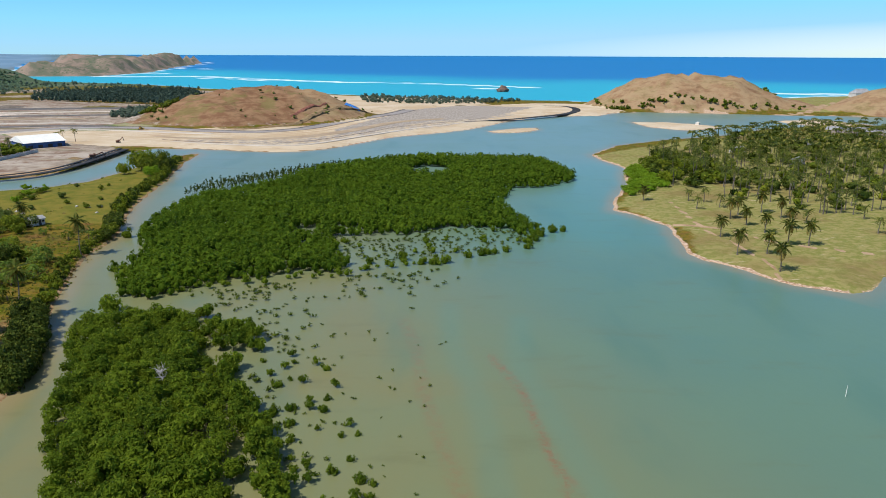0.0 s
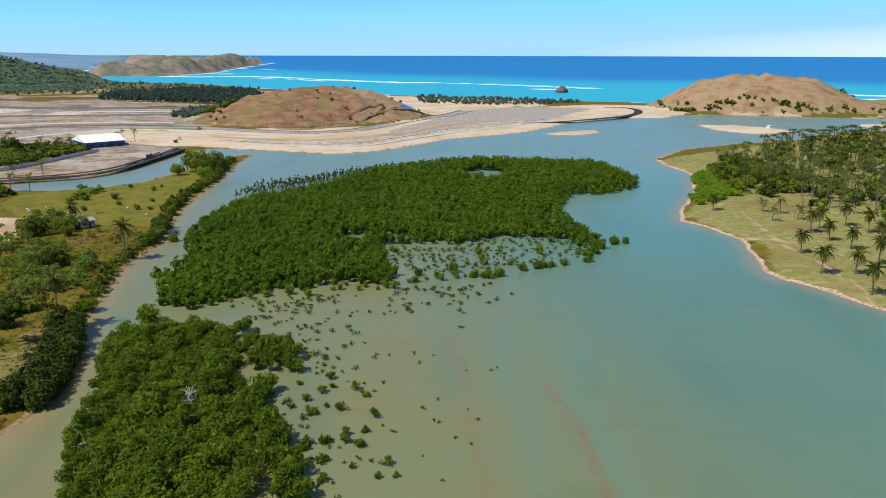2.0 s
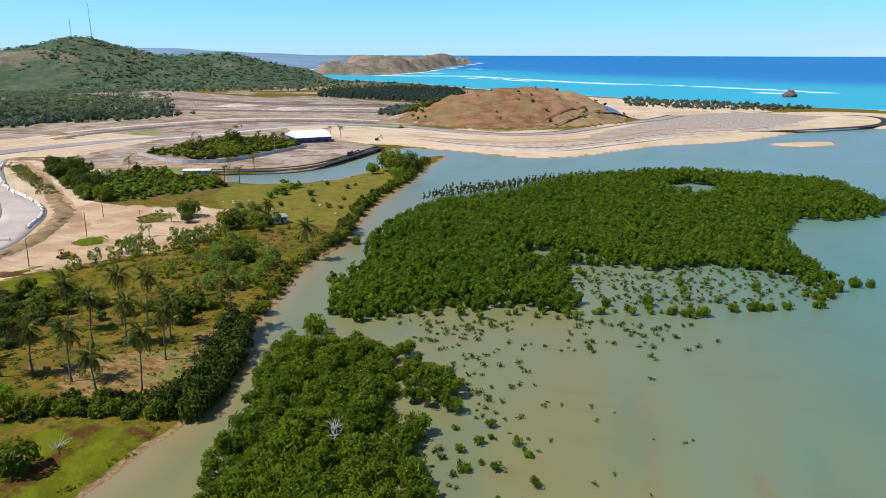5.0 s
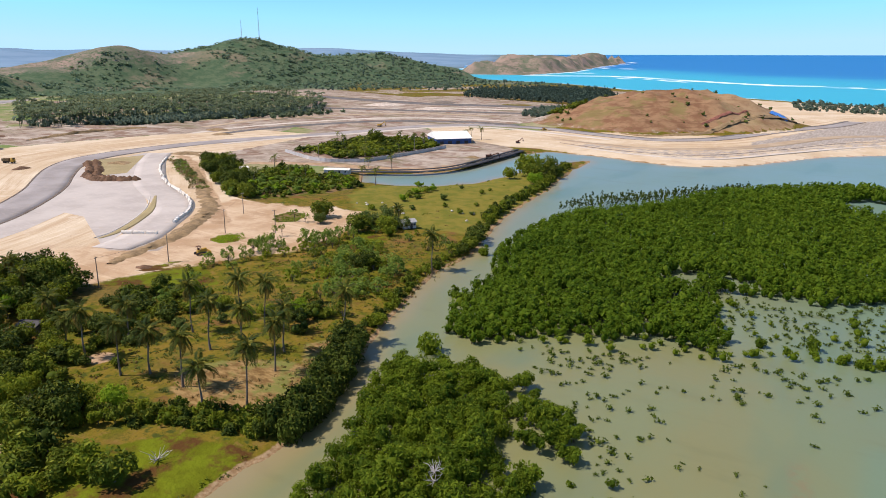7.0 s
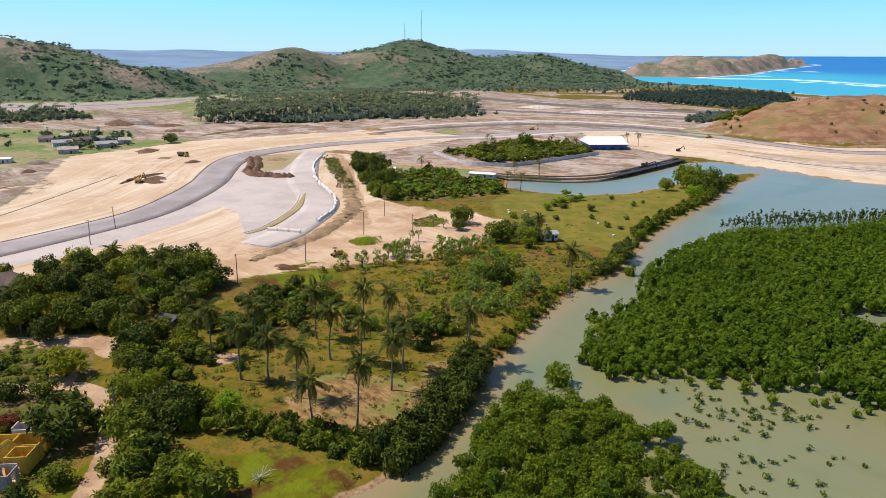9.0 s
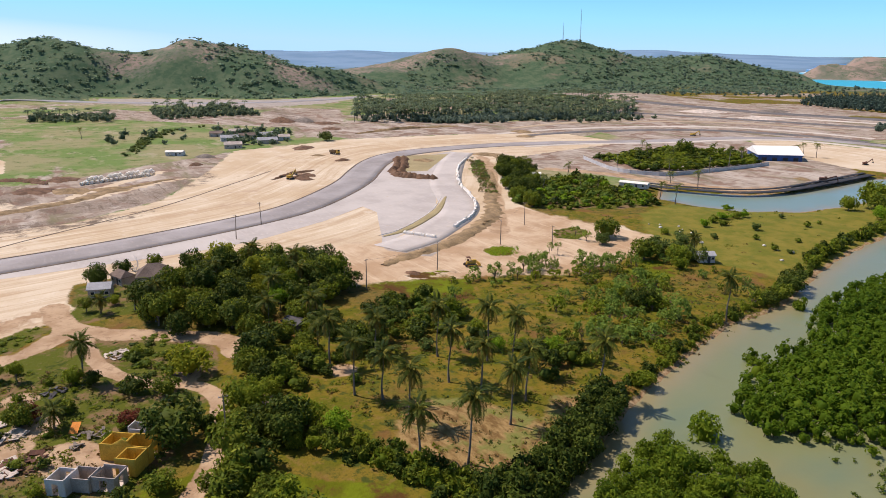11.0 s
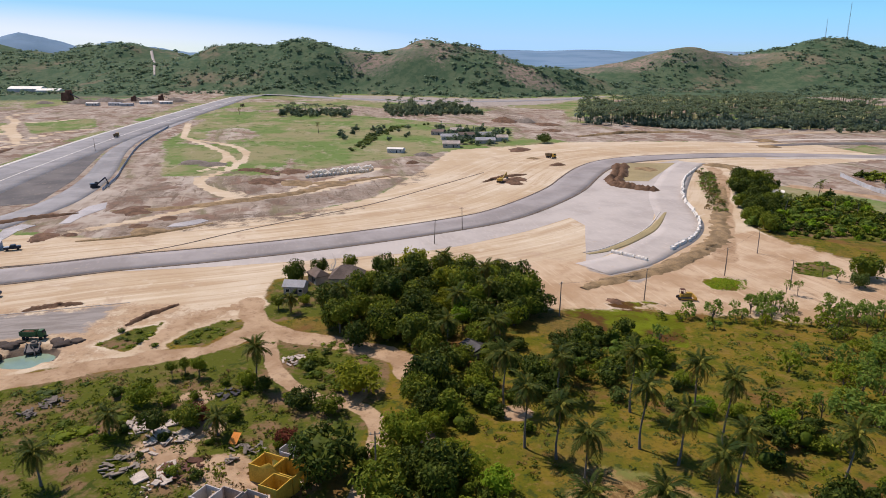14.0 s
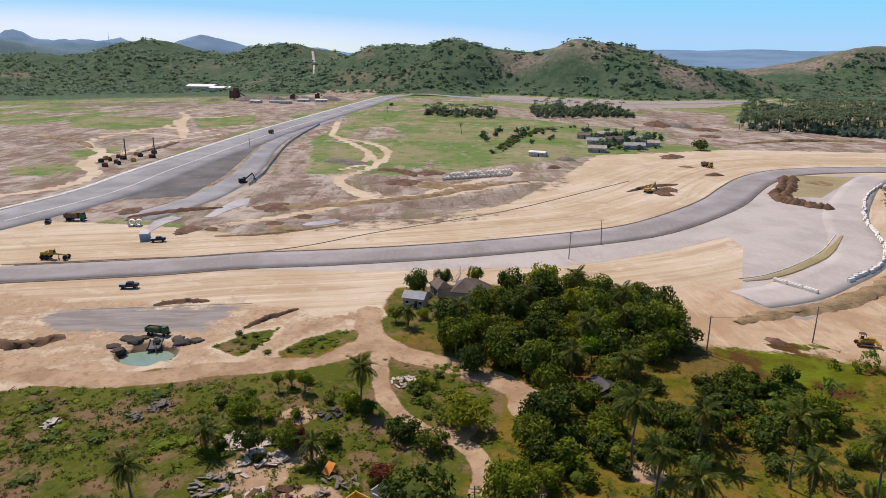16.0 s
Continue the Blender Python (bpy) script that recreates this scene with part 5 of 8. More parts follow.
rows_ = np.vstack([np.stack([np.linspace(0, 16, 15) * 0.2 + a, np.linspace(0, 30, 15) + b], 1) for a, b in zip(np.linspace(-122, -66, 18), np.linspace(326, 396, 18))])
sapling = [join(lifted(leaves(22, (0.62, 0.62, 1.5), 0.34, 4, 520 + k, 0), 1.9), tube([(0, 0, -0.4), (0.02, 0, 1.6)], (0.04, 0.02), 4)) for k in range(3)]
stuff("mangrove_saplings", sapling, rows_ + g0.normal(size=rows_.shape) * 0.4, g0.uniform(0.9, 1.7, len(rows_)), "leaf_dark", "Slim mangrove saplings planted in rows", "saplings", 9, -0.05)

# ---- palms ----
NEAR_PALMS = [(-147.5, 127.5, 9.1), (-133, 126.3, 9.4), (-128.5, 130.2, 8.0), (-118, 130.2, 9.1), (-106, 125.2, 8.0), (-101.5, 132, 10.4), (-128, 145.3, 9.6), (-122, 149, 8.4), (-125.6, 159.6, 10.5), (-132.2, 158, 10.6), (-108, 145.8, 9.3), (-113, 153.5, 8.8), (-106.8, 167, 10.2), (-156, 142.5, 5.6), (-140, 150, 9.8), (-121.5, 226.5, 9.6), (-149, 139, 7), (-173, 134, 6), (-162, 264, 6)]
MORE_PALMS = [(-154, 56.5, 3.6), (-150, 75, 3.0), (-168, 81.8, 7.2), (-210, 143, 7), (-189, 129, 7), (-200, 102, 7), (-141, 49, 5), (-156, 128, 6)]
for k, (x, y, tall) in enumerate(NEAR_PALMS + MORE_PALMS):
    palm(x, y, tall, True, k)
EAST_PALMS = [(92, 317), (102, 250), (99, 227), (109, 227), (105, 209), (121, 238), (128, 237), (121, 256), (119, 268), (123, 286), (117, 279), (134, 262), (135, 291), (138, 280), (145, 273), (110, 298), (121, 301), (112, 315), (118, 312), (162, 290), (168, 290), (172, 280), (163, 255), (181, 305), (132, 324), (133, 370), (117, 353)]
more = scatter([(122, 430), (150, 480), (215, 560), (290, 620), (380, 640), (430, 560), (330, 400), (200, 290), (160, 285), (135, 335)], 9.2, 21, 0.85)
more = more[np.argsort(np.hypot(more[:, 0], more[:, 1]))]
later_palms = more[230:]
for k, (x, y) in enumerate(EAST_PALMS + [tuple(p) for p in more[:230]]):
    palm(x, y, float(g0.uniform(4.6, 6.6) if k < 24 else g0.uniform(7.0, 11.5)), k < 14, 200 + k, "palms of the east bank", "Coconut palm on dry grass of the east bank")
for k, (x, y) in enumerate([(-296, 466), (-292, 470), (-284, 395), (-262, 370), (-246, 372), (-330, 420), (-320, 440), (-285, 520), (-281, 512), (-225, 330), (-262, 318), (-850, 60), (-640, 130)]):
    palm(x, y, float(g0.uniform(6, 9)), False, 500 + k, "palms by the works", "Slender coconut palm beside the building site")

# ---- trees and shrubs of the west bank ----
def wood(poly, gap, seed, keep, r, ratio, kinds, size, name, label, category, group):
    g = np.random.default_rng(seed)
    for k, (x, y) in enumerate(scatter(poly, gap, seed, keep)):
        rad = g.uniform(*r)
        if any(line_by(np.array([x]), np.array([y]), pts)[0] < w * 0.6 + rad * 0.7 for pts, w in ROADS[:5]) or inside_by(np.array([x]), np.array([y]), HUT_YARD)[0] > -rad * 0.4:
            continue
        tree(name, x, y, rad, rad * g.uniform(*ratio), kinds[int(g.integers(len(kinds)))], size, label, category, seed * 7 + k, TRUNKS, group)


HUT_YARD = [(-204, 82), (-242, 82), (-244, 112), (-228, 112), (-214, 101), (-206, 97)]
BANK = curve([(-88.5, 128.5), (-90.5, 137), (-95, 150), (-101, 162), (-104, 168)], 5)
for k, (x, y) in enumerate(BANK):
    for side in (1.6, -2.4):
        tree("bank_tree", x + side + g0.uniform(-0.8, 0.4), y + g0.uniform(-0.8, 0.8), g0.uniform(2.3, 3.0), g0.uniform(4.6, 6.0), "leaf_dark", "mid", "Dark glossy broadleaf tree leaning over the channel", "tree", 1200 + 2 * k + (side < 0), TRUNKS, "dark trees of the bank", None, 0.25)
for k, (x, y) in enumerate(curve([(-136, 98), (-121, 110), (-109, 119), (-99, 124.5), (-91, 127)], 5)):
    for side in (0, -2.8):
        tree("hedge_shrub", x + side * 0.5 + g0.uniform(-0.8, 0.8), y - side + g0.uniform(-0.7, 0.7), g0.uniform(1.5, 2.4), g0.uniform(2.2, 3.6), ["leaf_dark", "leaf_mid", "leaf_light", "leaf_mid"][(k + int(side)) % 4], "small", "Dense dark green shrub of a hedge row", "shrub", 1300 + 3 * k + int(side), TRUNKS, "hedge shrubs", None, 0.2)
COPSE = [(-201, 86), (-226, 92), (-232, 110), (-234, 130), (-226, 152), (-211, 158), (-191, 152), (-178, 139), (-176, 124), (-168, 114), (-186, 107)]
wood(COPSE, 6.2, 31, 0.92, (2.5, 4.7), (1.45, 2.35), ["leaf_dark", "leaf_dark", "leaf_dark", "leaf_mid", "leaf_mid", "leaf_light", "leaf_yellow"], "fine", "broadleaf_tree", "Tall broadleaf tree with a full dark green crown", "tree", "trees of the copse")
wood([(-130, 90), (-117, 104), (-124, 112), (-146, 116), (-164, 120), (-168, 110), (-150, 107), (-138, 100)], 6.2, 32, 0.9, (2.6, 4.4), (1.6, 1.9), ["leaf_mid", "leaf_dark", "leaf_mid", "leaf_light"], "fine", "broadleaf_tree", "Broadleaf tree with dense green leaves beside the dirt road", "tree", "trees by the dirt road")
wood([(-112, 66), (-104, 84), (-98, 104), (-110, 108), (-124, 96), (-122, 76)], 6.0, 33, 0.85, (2.2, 3.8), (1.5, 1.8), ["leaf_mid", "leaf_light", "leaf_dark"], "mid", "broadleaf_tree", "Leafy green tree beside a small meadow", "tree", "trees by the meadow")
for k, (x, y, r, tall, leaf, label) in enumerate([(-134, 92, 5.6, 9.0, "leaf_dark", "Large dark mango tree beside ruined walls"), (-160, 101, 4.6, 7, "leaf_yellow", "Yellow-green tree beside the dirt road"), (-172, 398, 7.5, 13.5, "leaf_light", "Large bright green tree on the spit"), (-164, 390, 6.0, 10, "leaf_mid", "Broad green tree on the spit"), (-166, 412, 6.0, 10.5, "leaf_mid", "Green tree at the tip of the spit"), (-158, 378, 5.0, 7, "leaf_vivid", "Bright green tree beside the channel"), (-160, 404, 4.5, 7.5, "leaf_dark", "Dark green tree beside the channel"), (-176, 384, 4.0, 7, "leaf_light", "Yellow-green tree on the spit"), (-139, 212, 3.4, 5.5, "leaf_dark", "Round dark tree alone in the scrub"), (-196, 258, 5.0, 8, "leaf_mid", "Spreading tree beside the bare yard"), (-190, 250, 3.0, 5, "leaf_grey", "Small dusty tree at the bare yard"), (-169, 248, 5.0, 8, "leaf_mid", "Bushy green tree beside a hut"), (-161, 255, 4.2, 6.5, "leaf_light", "Bright green tree beside a hut"), (-170, 256, 4.0, 6.0, "leaf_grey", "Dusty green tree beside a hut"), (-154, 70, 2.6, 5, "leaf_mid", "Small tree among rubble"), (-175, 70, 1.7, 4.8, "leaf_light", "Slim young tree beside the dirt road"), (-177, 67, 1.3, 4.0, "leaf_mid", "Slim young tree beside the dirt road"), (-176, 64.5, 1.3, 4.0, "leaf_mid", "Slim young tree beside the dirt road"), (-165, 60, 3.2, 5.0, "leaf_light", "Yellow-green tree among rubble"), (-153, 64, 2.4, 5.2, "leaf_dark", "Small dark tree beside broken slabs"), (-168, 80, 2.2, 4.2, "leaf_light", "Yellow-green tree beside a palm"), (-165, 83, 1.8, 3.8, "leaf_dark", "Dark bush beside a palm"), (-156, 71, 2.5, 3.6, "leaf_red", "Rust-red leafed shrub among rubble"), (-144, 86.5, 2.0, 3.2, "leaf_red", "Rust-red leafed shrub beside ruined walls"), (-157, 90, 3.0, 4.4, "leaf_dark", "Broad dark bush beside the dirt track"), (-153, 95, 2.8, 4.2, "leaf_mid", "Broad green bush beside the dirt track"), (-530, 290, 6.0, 8, "leaf_grey", "Dusty tree at the edge of the works"), (-107, 180, 2.6, 4.0, "leaf_light", "Bright green bush on the bank"), (-126, 262, 4.2, 6.2, "leaf_dark", "Dark tree overhanging the channel"), (-129.5, 269, 3.6, 5.6, "leaf_dark", "Dark tree overhanging the channel"), (-124, 254, 3.2, 4.8, "leaf_mid", "Green tree on the bank of the channel"), (-123, 247, 2.6, 4.0, "leaf_dark", "Low dark tree on the bank of the channel"), (-234, 92, 3.7, 7.2, "leaf_dark", "Dark upright tree behind small huts"), (-237, 100, 2.7, 6.4, "leaf_dark", "Slim dark conical tree behind small huts"), (-195, 101, 4.2, 8.0, "leaf_dark", "Broad dark tree shading the dirt road"), (-187, 111, 4.6, 8.4, "leaf_dark", "Wide layered dark tree beside the dirt road"), (-201, 107, 3.6, 6.8, "leaf_mid", "Green tree in the copse behind the road"), (-238, 109, 2.4, 6.5, "leaf_mid", "Small green tree behind the pavilion"), (-212, 87, 1.9, 4.2, "leaf_mid", "Leafy garden bush beside a low wall"), (-214, 94, 1.7, 3.2, "leaf_light", "Light green garden bush beside a hut"), (-205, 103, 2.8, 5.0, "leaf_mid", "Light green tree at the edge of the copse"),
        (-183, 104, 3.6, 7.0, "leaf_dark", "Dark tree overhanging the dirt road"), (-181, 116, 4.0, 7.6, "leaf_dark", "Dark tree overhanging the dirt road"), (-179, 122, 3.6, 7.0, "leaf_dark", "Dark tree shading a shack"), (-176, 131, 3.4, 6.2, "leaf_mid", "Green tree beside a shack"), (-169, 133, 3.0, 5.4, "leaf_dark", "Dark tree beside a shack"), (-168, 125, 2.8, 5.0, "leaf_mid", "Green tree beside a shack"), (-159, 115, 4.6, 8.0, "leaf_dark", "Large dark tree beside the dirt road"), (-164, 119, 3.8, 7.0, "leaf_dark", "Large dark tree beside the dirt road"), (-153, 112, 3.6, 6.6, "leaf_mid", "Green tree beside the dirt road"), (-138, 107, 4.0, 6.6, "leaf_light", "Bright green tree beside the dirt road"), (-158, 126, 3.2, 5.6, "leaf_mid", "Green tree among palms"), (-157, 138, 3.6, 6.0, "leaf_dark", "Dark tree among palms"),
        (-195, 135, 3.8, 9.2, "leaf_light", "Light green tree rising out of the copse"), (-199, 143, 3.4, 9.0, "leaf_light", "Light green tree rising out of the copse"), (-186, 130, 3.0, 7.6, "leaf_vivid", "Light green tree at the copse's edge"), (-127, 114, 3.4, 5.2, "leaf_light", "Bright green bushy tree beside the hedge"), (-122, 118, 3.0, 4.6, "leaf_vivid", "Bright green bushy tree beside the hedge"), (-132, 113, 2.8, 4.4, "leaf_light", "Bright green bushy tree beside the hedge"), (-136, 163, 2.4, 3.8, "leaf_vivid", "Bright green bush among palms"), (-134, 168, 2.2, 3.4, "leaf_light", "Bright green bush among palms"), (-128, 174, 2.6, 4.0, "leaf_vivid", "Bright green bush among palms"), (-147, 166, 2.4, 3.6, "leaf_light", "Light green bush behind palms"), (-157, 168, 2.2, 3.4, "leaf_mid", "Light green bush behind palms"), (-138, 214, 3.2, 6.0, "leaf_dark", "Dark round tree among feathery trees")]):
    tree("broadleaf_tree", x, y, r, tall, leaf, "fine", label, "tree", 1500 + k)
SCRUB = [(-108, 170), (-116, 200), (-121, 235), (-128, 262), (-150, 262), (-172, 245), (-172, 225), (-162, 205), (-158, 185), (-140, 180), (-128, 165)]
wood(SCRUB, 7.2, 34, 0.42, (1.2, 2.8), (1.3, 1.9), ["leaf_feather", "leaf_mid", "leaf_feather", "leaf_light", "leaf_grey"], "airy", "scrub_bush", "Dusty green scrub bush on dry grass", "bush", "scrub of the bank")
wood([(-150, 112), (-160, 130), (-172, 150), (-178, 162), (-150, 166), (-136, 160), (-146, 140), (-140, 118)], 6.6, 35, 0.35, (1.2, 2.6), (1.3, 1.8), ["leaf_mid", "leaf_grey", "leaf_dark"], "small", "palm_garden_bush", "Green scrub bush among coconut palms", "bush", "scrub under the palms")
wood([(-136, 300), (-150, 350), (-180, 345), (-205, 325), (-190, 290), (-165, 262)], 10, 36, 0.3, (1.0, 2.2), (1.3, 1.7), ["leaf_mid", "leaf_grey"], "small", "scrub_bush", "Small green bush on the grass of the spit", "bush", "bushes of the spit")
for x, y, tall in [(-207, 98, 4.4), (-209, 90, 3.4), (-224, 135, 6.6), (-177, 124, 5.6), (-178, 137, 4.8), (-212, 120, 6.5), (-196, 140, 6.5)]:
    palm(x, y, tall, True, int(-x) + 40, "palms of the copse", "Coconut palm rising out of the copse")
for x, y in [(-298, 331), (-240, 337), (-277, 296), (-268, 312)]:
    palm(x, y, 8.5, False, int(-x), "palms by the works", "Coconut palm in the trees by the works")
wood([(-282, 292), (-264, 268), (-244, 272), (-234, 290), (-226, 320), (-244, 332), (-270, 338), (-300, 340), (-300, 312)], 4.3, 50, 0.75, (1.3, 3.2), (1.0, 1.6), ["leaf_mid", "leaf_vivid", "leaf_dark", "leaf_mid", "leaf_feather"], "far", "plot_bush", "Green bush in the overgrown plot by the works", "bush", "bushes by the works")
wood([(-365, 336), (-337, 308), (-300, 288), (-252, 262), (-246, 268), (-280, 296), (-302, 314), (-340, 338)], 6.6, 37, 0.85, (2.8, 4.4), (1.6, 2.0), ["leaf_mid", "leaf_dark", "leaf_dark"], "fine", "broadleaf_tree", "Dense green tree in a block of trees by the works", "tree", "trees by the works")
for k, (x, y) in enumerate([(-347, 441), (-331, 429), (-310, 468), (-289, 467), (-280, 520), (-274, 525)]):
    palm(x, y, 9.0, False, 700 + k, "palms by the works", "Slender coconut palm in the walled plot")
tree("broadleaf_tree", -325, 457, 6.0, 12, "leaf_mid", "fine", "Tall green tree in the walled plot", "tree", 1600)
wood([(-345, 396), (-352, 470), (-316, 498), (-278, 468), (-278, 420), (-292, 388)], 6.0, 38, 0.9, (3.0, 4.6), (0.8, 1.2), ["leaf_mid", "leaf_dark", "leaf_mid", "leaf_light"], "far", "garden_shrub", "Bright green shrub inside a walled plot", "shrub", "shrubs of the walled plot")
for k, (x, y) in enumerate(curve([(-104, 172), (-110, 190), (-117, 212), (-122, 236), (-123, 252), (-131, 277), (-139, 301), (-146, 337), (-151, 375), (-158, 404), (-165, 440)], 6)):
    for _ in range(1 if y < 290 else 3):
        r = g0.uniform(1.0, 2.3) if y < 290 else g0.uniform(1.5, 3.0)
        tree("bank_bush", x - g0.uniform(0.5, 3.5), y + g0.uniform(-1.5, 1.5), r, r * g0.uniform(1.3, 1.7), ["leaf_mid", "leaf_dark", "leaf_light", "leaf_mid"][(k + _) % 4], "small", "Green bush on the bank of the channel", "bush", 1700 + 3 * k + _, TRUNKS, "bushes of the bank", None, 0.25)
low_bush = [lifted(leaves(64, (1, 1, 0.7), 0.2, 7, 640 + k), 0.35) for k in range(4)]
for k, (leaf, keep, label) in enumerate((("leaf_mid", 0.22, "Low green scrub on rough cleared ground"), ("leaf_dark", 0.06, "Low dark scrub on rough cleared ground"), ("leaf_light", 0.14, "Low yellow-green scrub on rough cleared ground"))):
    xy = scatter([(-180, 0), (-176, -30), (-150, -30), (-120, 20), (-116, 56), (-150, 60), (-162, 58), (-178, 56), (-178, 16)], 3.4, 139 + k, keep)
    xy = xy[fbm(xy[:, 0], xy[:, 1], 14, 160 + k, 3) > 0.42]
    stuff("low_scrub", low_bush, xy, np.outer(g0.uniform(0.7, 2.2, len(xy)), (1.3, 0.48)), leaf, label, "scrub", 40 + k)
    xy = np.vstack([scatter(v, 1.9, 149 + k, keep) for v in VERGE + [[(-190, 84), (-186, 100), (-172, 108), (-160, 100), (-166, 92), (-178, 88)]]])
    stuff("verge_scrub", low_bush, xy, np.outer(g0.uniform(0.4, 1.1, len(xy)), (1.2, 0.55)), leaf, label, "scrub", 50 + k)
wood([(-140, 55), (-128, 70), (-120, 90), (-138, 98), (-152, 92), (-170, 84), (-180, 72), (-176, 54), (-150, 54)], 4.4, 40, 0.3, (0.7, 1.9), (1.2, 1.7), ["leaf_mid", "leaf_dark", "leaf_light"], "small", "rubble_bush", "Green bush among rubble of cleared houses", "bush", "scrub among rubble")
wood([(-190, 264), (-188, 292), (-160, 266), (-143, 240), (-153, 232), (-166, 252)], 7.0, 45, 0.55, (1.8, 3.6), (1.4, 1.8), ["leaf_mid", "leaf_light", "leaf_grey"], "mid", "broadleaf_tree", "Leafy tree between the yard and the channel", "tree", "trees by the yard")
wood([(-171, 117), (-178, 140), (-184, 160), (-162, 170), (-150, 158), (-152, 140), (-145, 125), (-142, 112), (-151, 108)], 5.6, 46, 0.45, (1.9, 3.4), (1.4, 1.8), ["leaf_dark", "leaf_dark", "leaf_mid", "leaf_dark", "leaf_light"], "mid", "broadleaf_tree", "Thick green tree among tall palms", "tree", "thicket among the palms")
wood([(-196, 46), (-206, 50), (-207, 58), (-200, 70), (-191, 72), (-191, 56)], 4.5, 47, 0.5, (0.6, 1.2), (0.8, 1.2), ["leaf_grey", "leaf_mid"], "bush", "verge_bush", "Low scrub on a strip between dirt roads", "bush", "scrub between the roads")
wood([(-178, 90), (-164, 92), (-158, 98), (-172, 104), (-184, 98)], 4.0, 48, 0.7, (0.9, 2.0), (0.9, 1.3), ["leaf_dark", "leaf_mid"], "bush", "verge_bush", "Dark low scrub inside the road loop", "bush", "scrub inside the loop")
for k, (x, y) in enumerate([(-200, 248), (-191, 227), (-182, 207), (-181, 209), (-182, 213), (-181, 216), (-170, 222), (-170, 228), (-168, 233), (-173, 229), (-177, 226), (-166, 228), (-175, 205), (-178, 200), (-172, 236), (-165, 239)]):
    for s in (0, 1):
        tree("slender_tree", x + 3.2 * s + g0.uniform(-1, 1), y + g0.uniform(-2, 2), g0.uniform(1.3, 2.1), g0.uniform(3.6, 5.6), "leaf_feather", "airy", "Slender pale green tree with feathery leaves", "tree", 1800 + 2 * k + s, TRUNKS, "slender trees by the yard", None, 0.3)
wood([(-186, 196), (-176, 218), (-166, 240), (-158, 236), (-160, 214), (-172, 190), (-182, 178)], 5.0, 71, 0.6, (1.2, 2.4), (1.2, 1.7), ["leaf_feather", "leaf_mid", "leaf_light"], "airy", "yard_bush", "Pale green bush at the edge of the yard", "bush", "bushes at the yard edge")
for k, (x, y) in enumerate([(-188, 303), (-191, 312), (-193, 321), (-192, 326), (-191, 331), (-186, 312), (-205, 340)]):
    tree("spit_shrub", x, y, g0.uniform(2.0, 3.4), g0.uniform(2.4, 4.2), ["leaf_vivid", "leaf_mid"][k % 2], "small", "Bright green shrub on the grass of the spit", "shrub", 1850 + k, TRUNKS, "shrubs of the spit")
wood([(-147, 202), (-157, 225), (-148, 235), (-128, 218), (-119, 196), (-126, 185)], 4.6, 72, 0.8, (1.9, 3.3), (1.3, 1.7), ["leaf_feather", "leaf_feather", "leaf_light"], "airy", "slender_tree", "Leafy pale green tree with feathery leaves by the channel", "tree", "feathery trees by the channel")
wood([(-178, 150), (-176, 169), (-156, 171), (-150, 158), (-162, 146)], 4.4, 73, 0.75, (1.6, 2.8), (1.2, 1.6), ["leaf_dark", "leaf_mid", "leaf_feather"], "small", "garden_bush", "Dense green bush behind tall palms", "bush", "bushes behind the palms")
wood([(-131, 168), (-131, 182), (-119, 176), (-118, 162)], 4.0, 74, 0.75, (1.4, 2.6), (1.2, 1.6), ["leaf_vivid", "leaf_mid", "leaf_dark"], "small", "garden_bush", "Leafy green bush beside tall palms", "bush", "bushes beside the palms")
wood([(-162, 118), (-160, 134), (-145, 134), (-133, 129), (-131, 120), (-144, 112)], 4.6, 75, 0.28, (1.4, 2.6), (1.2, 1.6), ["leaf_dark", "leaf_mid"], "small", "garden_bush", "Dark green bush under tall palms", "bush", "bushes under the palms")
# grass tufts and weeds
tuft = [leaves(26, (0.9, 0.9, 0.38), 0.2, 5, 600 + k, 0, 0.5) for k in range(5)]
WEST_GRASS = [(-90, 60), (-90, 124), (-112, 128), (-140, 120), (-178, 160), (-165, 205), (-175, 250), (-205, 330), (-160, 460), (-150, 390), (-122, 250), (-104, 168), (-86, 112)]
CLEARED = [(-186, -10), (-179, 18), (-180, 40), (-184, 58), (-176, 78), (-158, 86), (-140, 94), (-122, 86), (-114, 66), (-112, 30), (-150, -40)]
for k, (leaf, keep, label) in enumerate((("leaf_grey", 0.5, "Tufts of dusty tall grass on the bank"), ("leaf_mid", 0.38, "Low green weeds on the bank"), ("leaf_light", 0.22, "Bright green weeds on the bank"), ("leaf_dry", 0.3, "Dry brown weeds on the bank"))):
    meadow = np.vstack([scatter(WEST_GRASS, 2.3, 41 + 10 * k, keep), scatter(CLEARED, 1.7, 42 + 10 * k, keep)])
    meadow = meadow[(most(meadow[:, 0], meadow[:, 1], SAND, 1) < 0.5) & (fbm(meadow[:, 0], meadow[:, 1], 16, 120 + k, 3) > 0.44 + 0.16 * step(meadow[:, 1], 255, 275))]
    meadow = meadow[(meadow[:, 1] < 258) | (g0.random(len(meadow)) < 0.12)]
    for pts, w in ROADS[:5]:
        meadow = meadow[line_by(meadow[:, 0], meadow[:, 1], pts) > w]
    stuff("grass_tufts", tuft, meadow, g0.uniform(0.4, 1.5, len(meadow)), leaf, label, "grass", 10 + 100 * k, None, 0.0)

rows_ = np.array([(-145 + 2.2 * i + 0.75 * k, 180 + 0.9 * k - 0.9 * i) for i in range(8) for k in range(18)])
rows_ = rows_ + g0.normal(size=rows_.shape) * 0.12
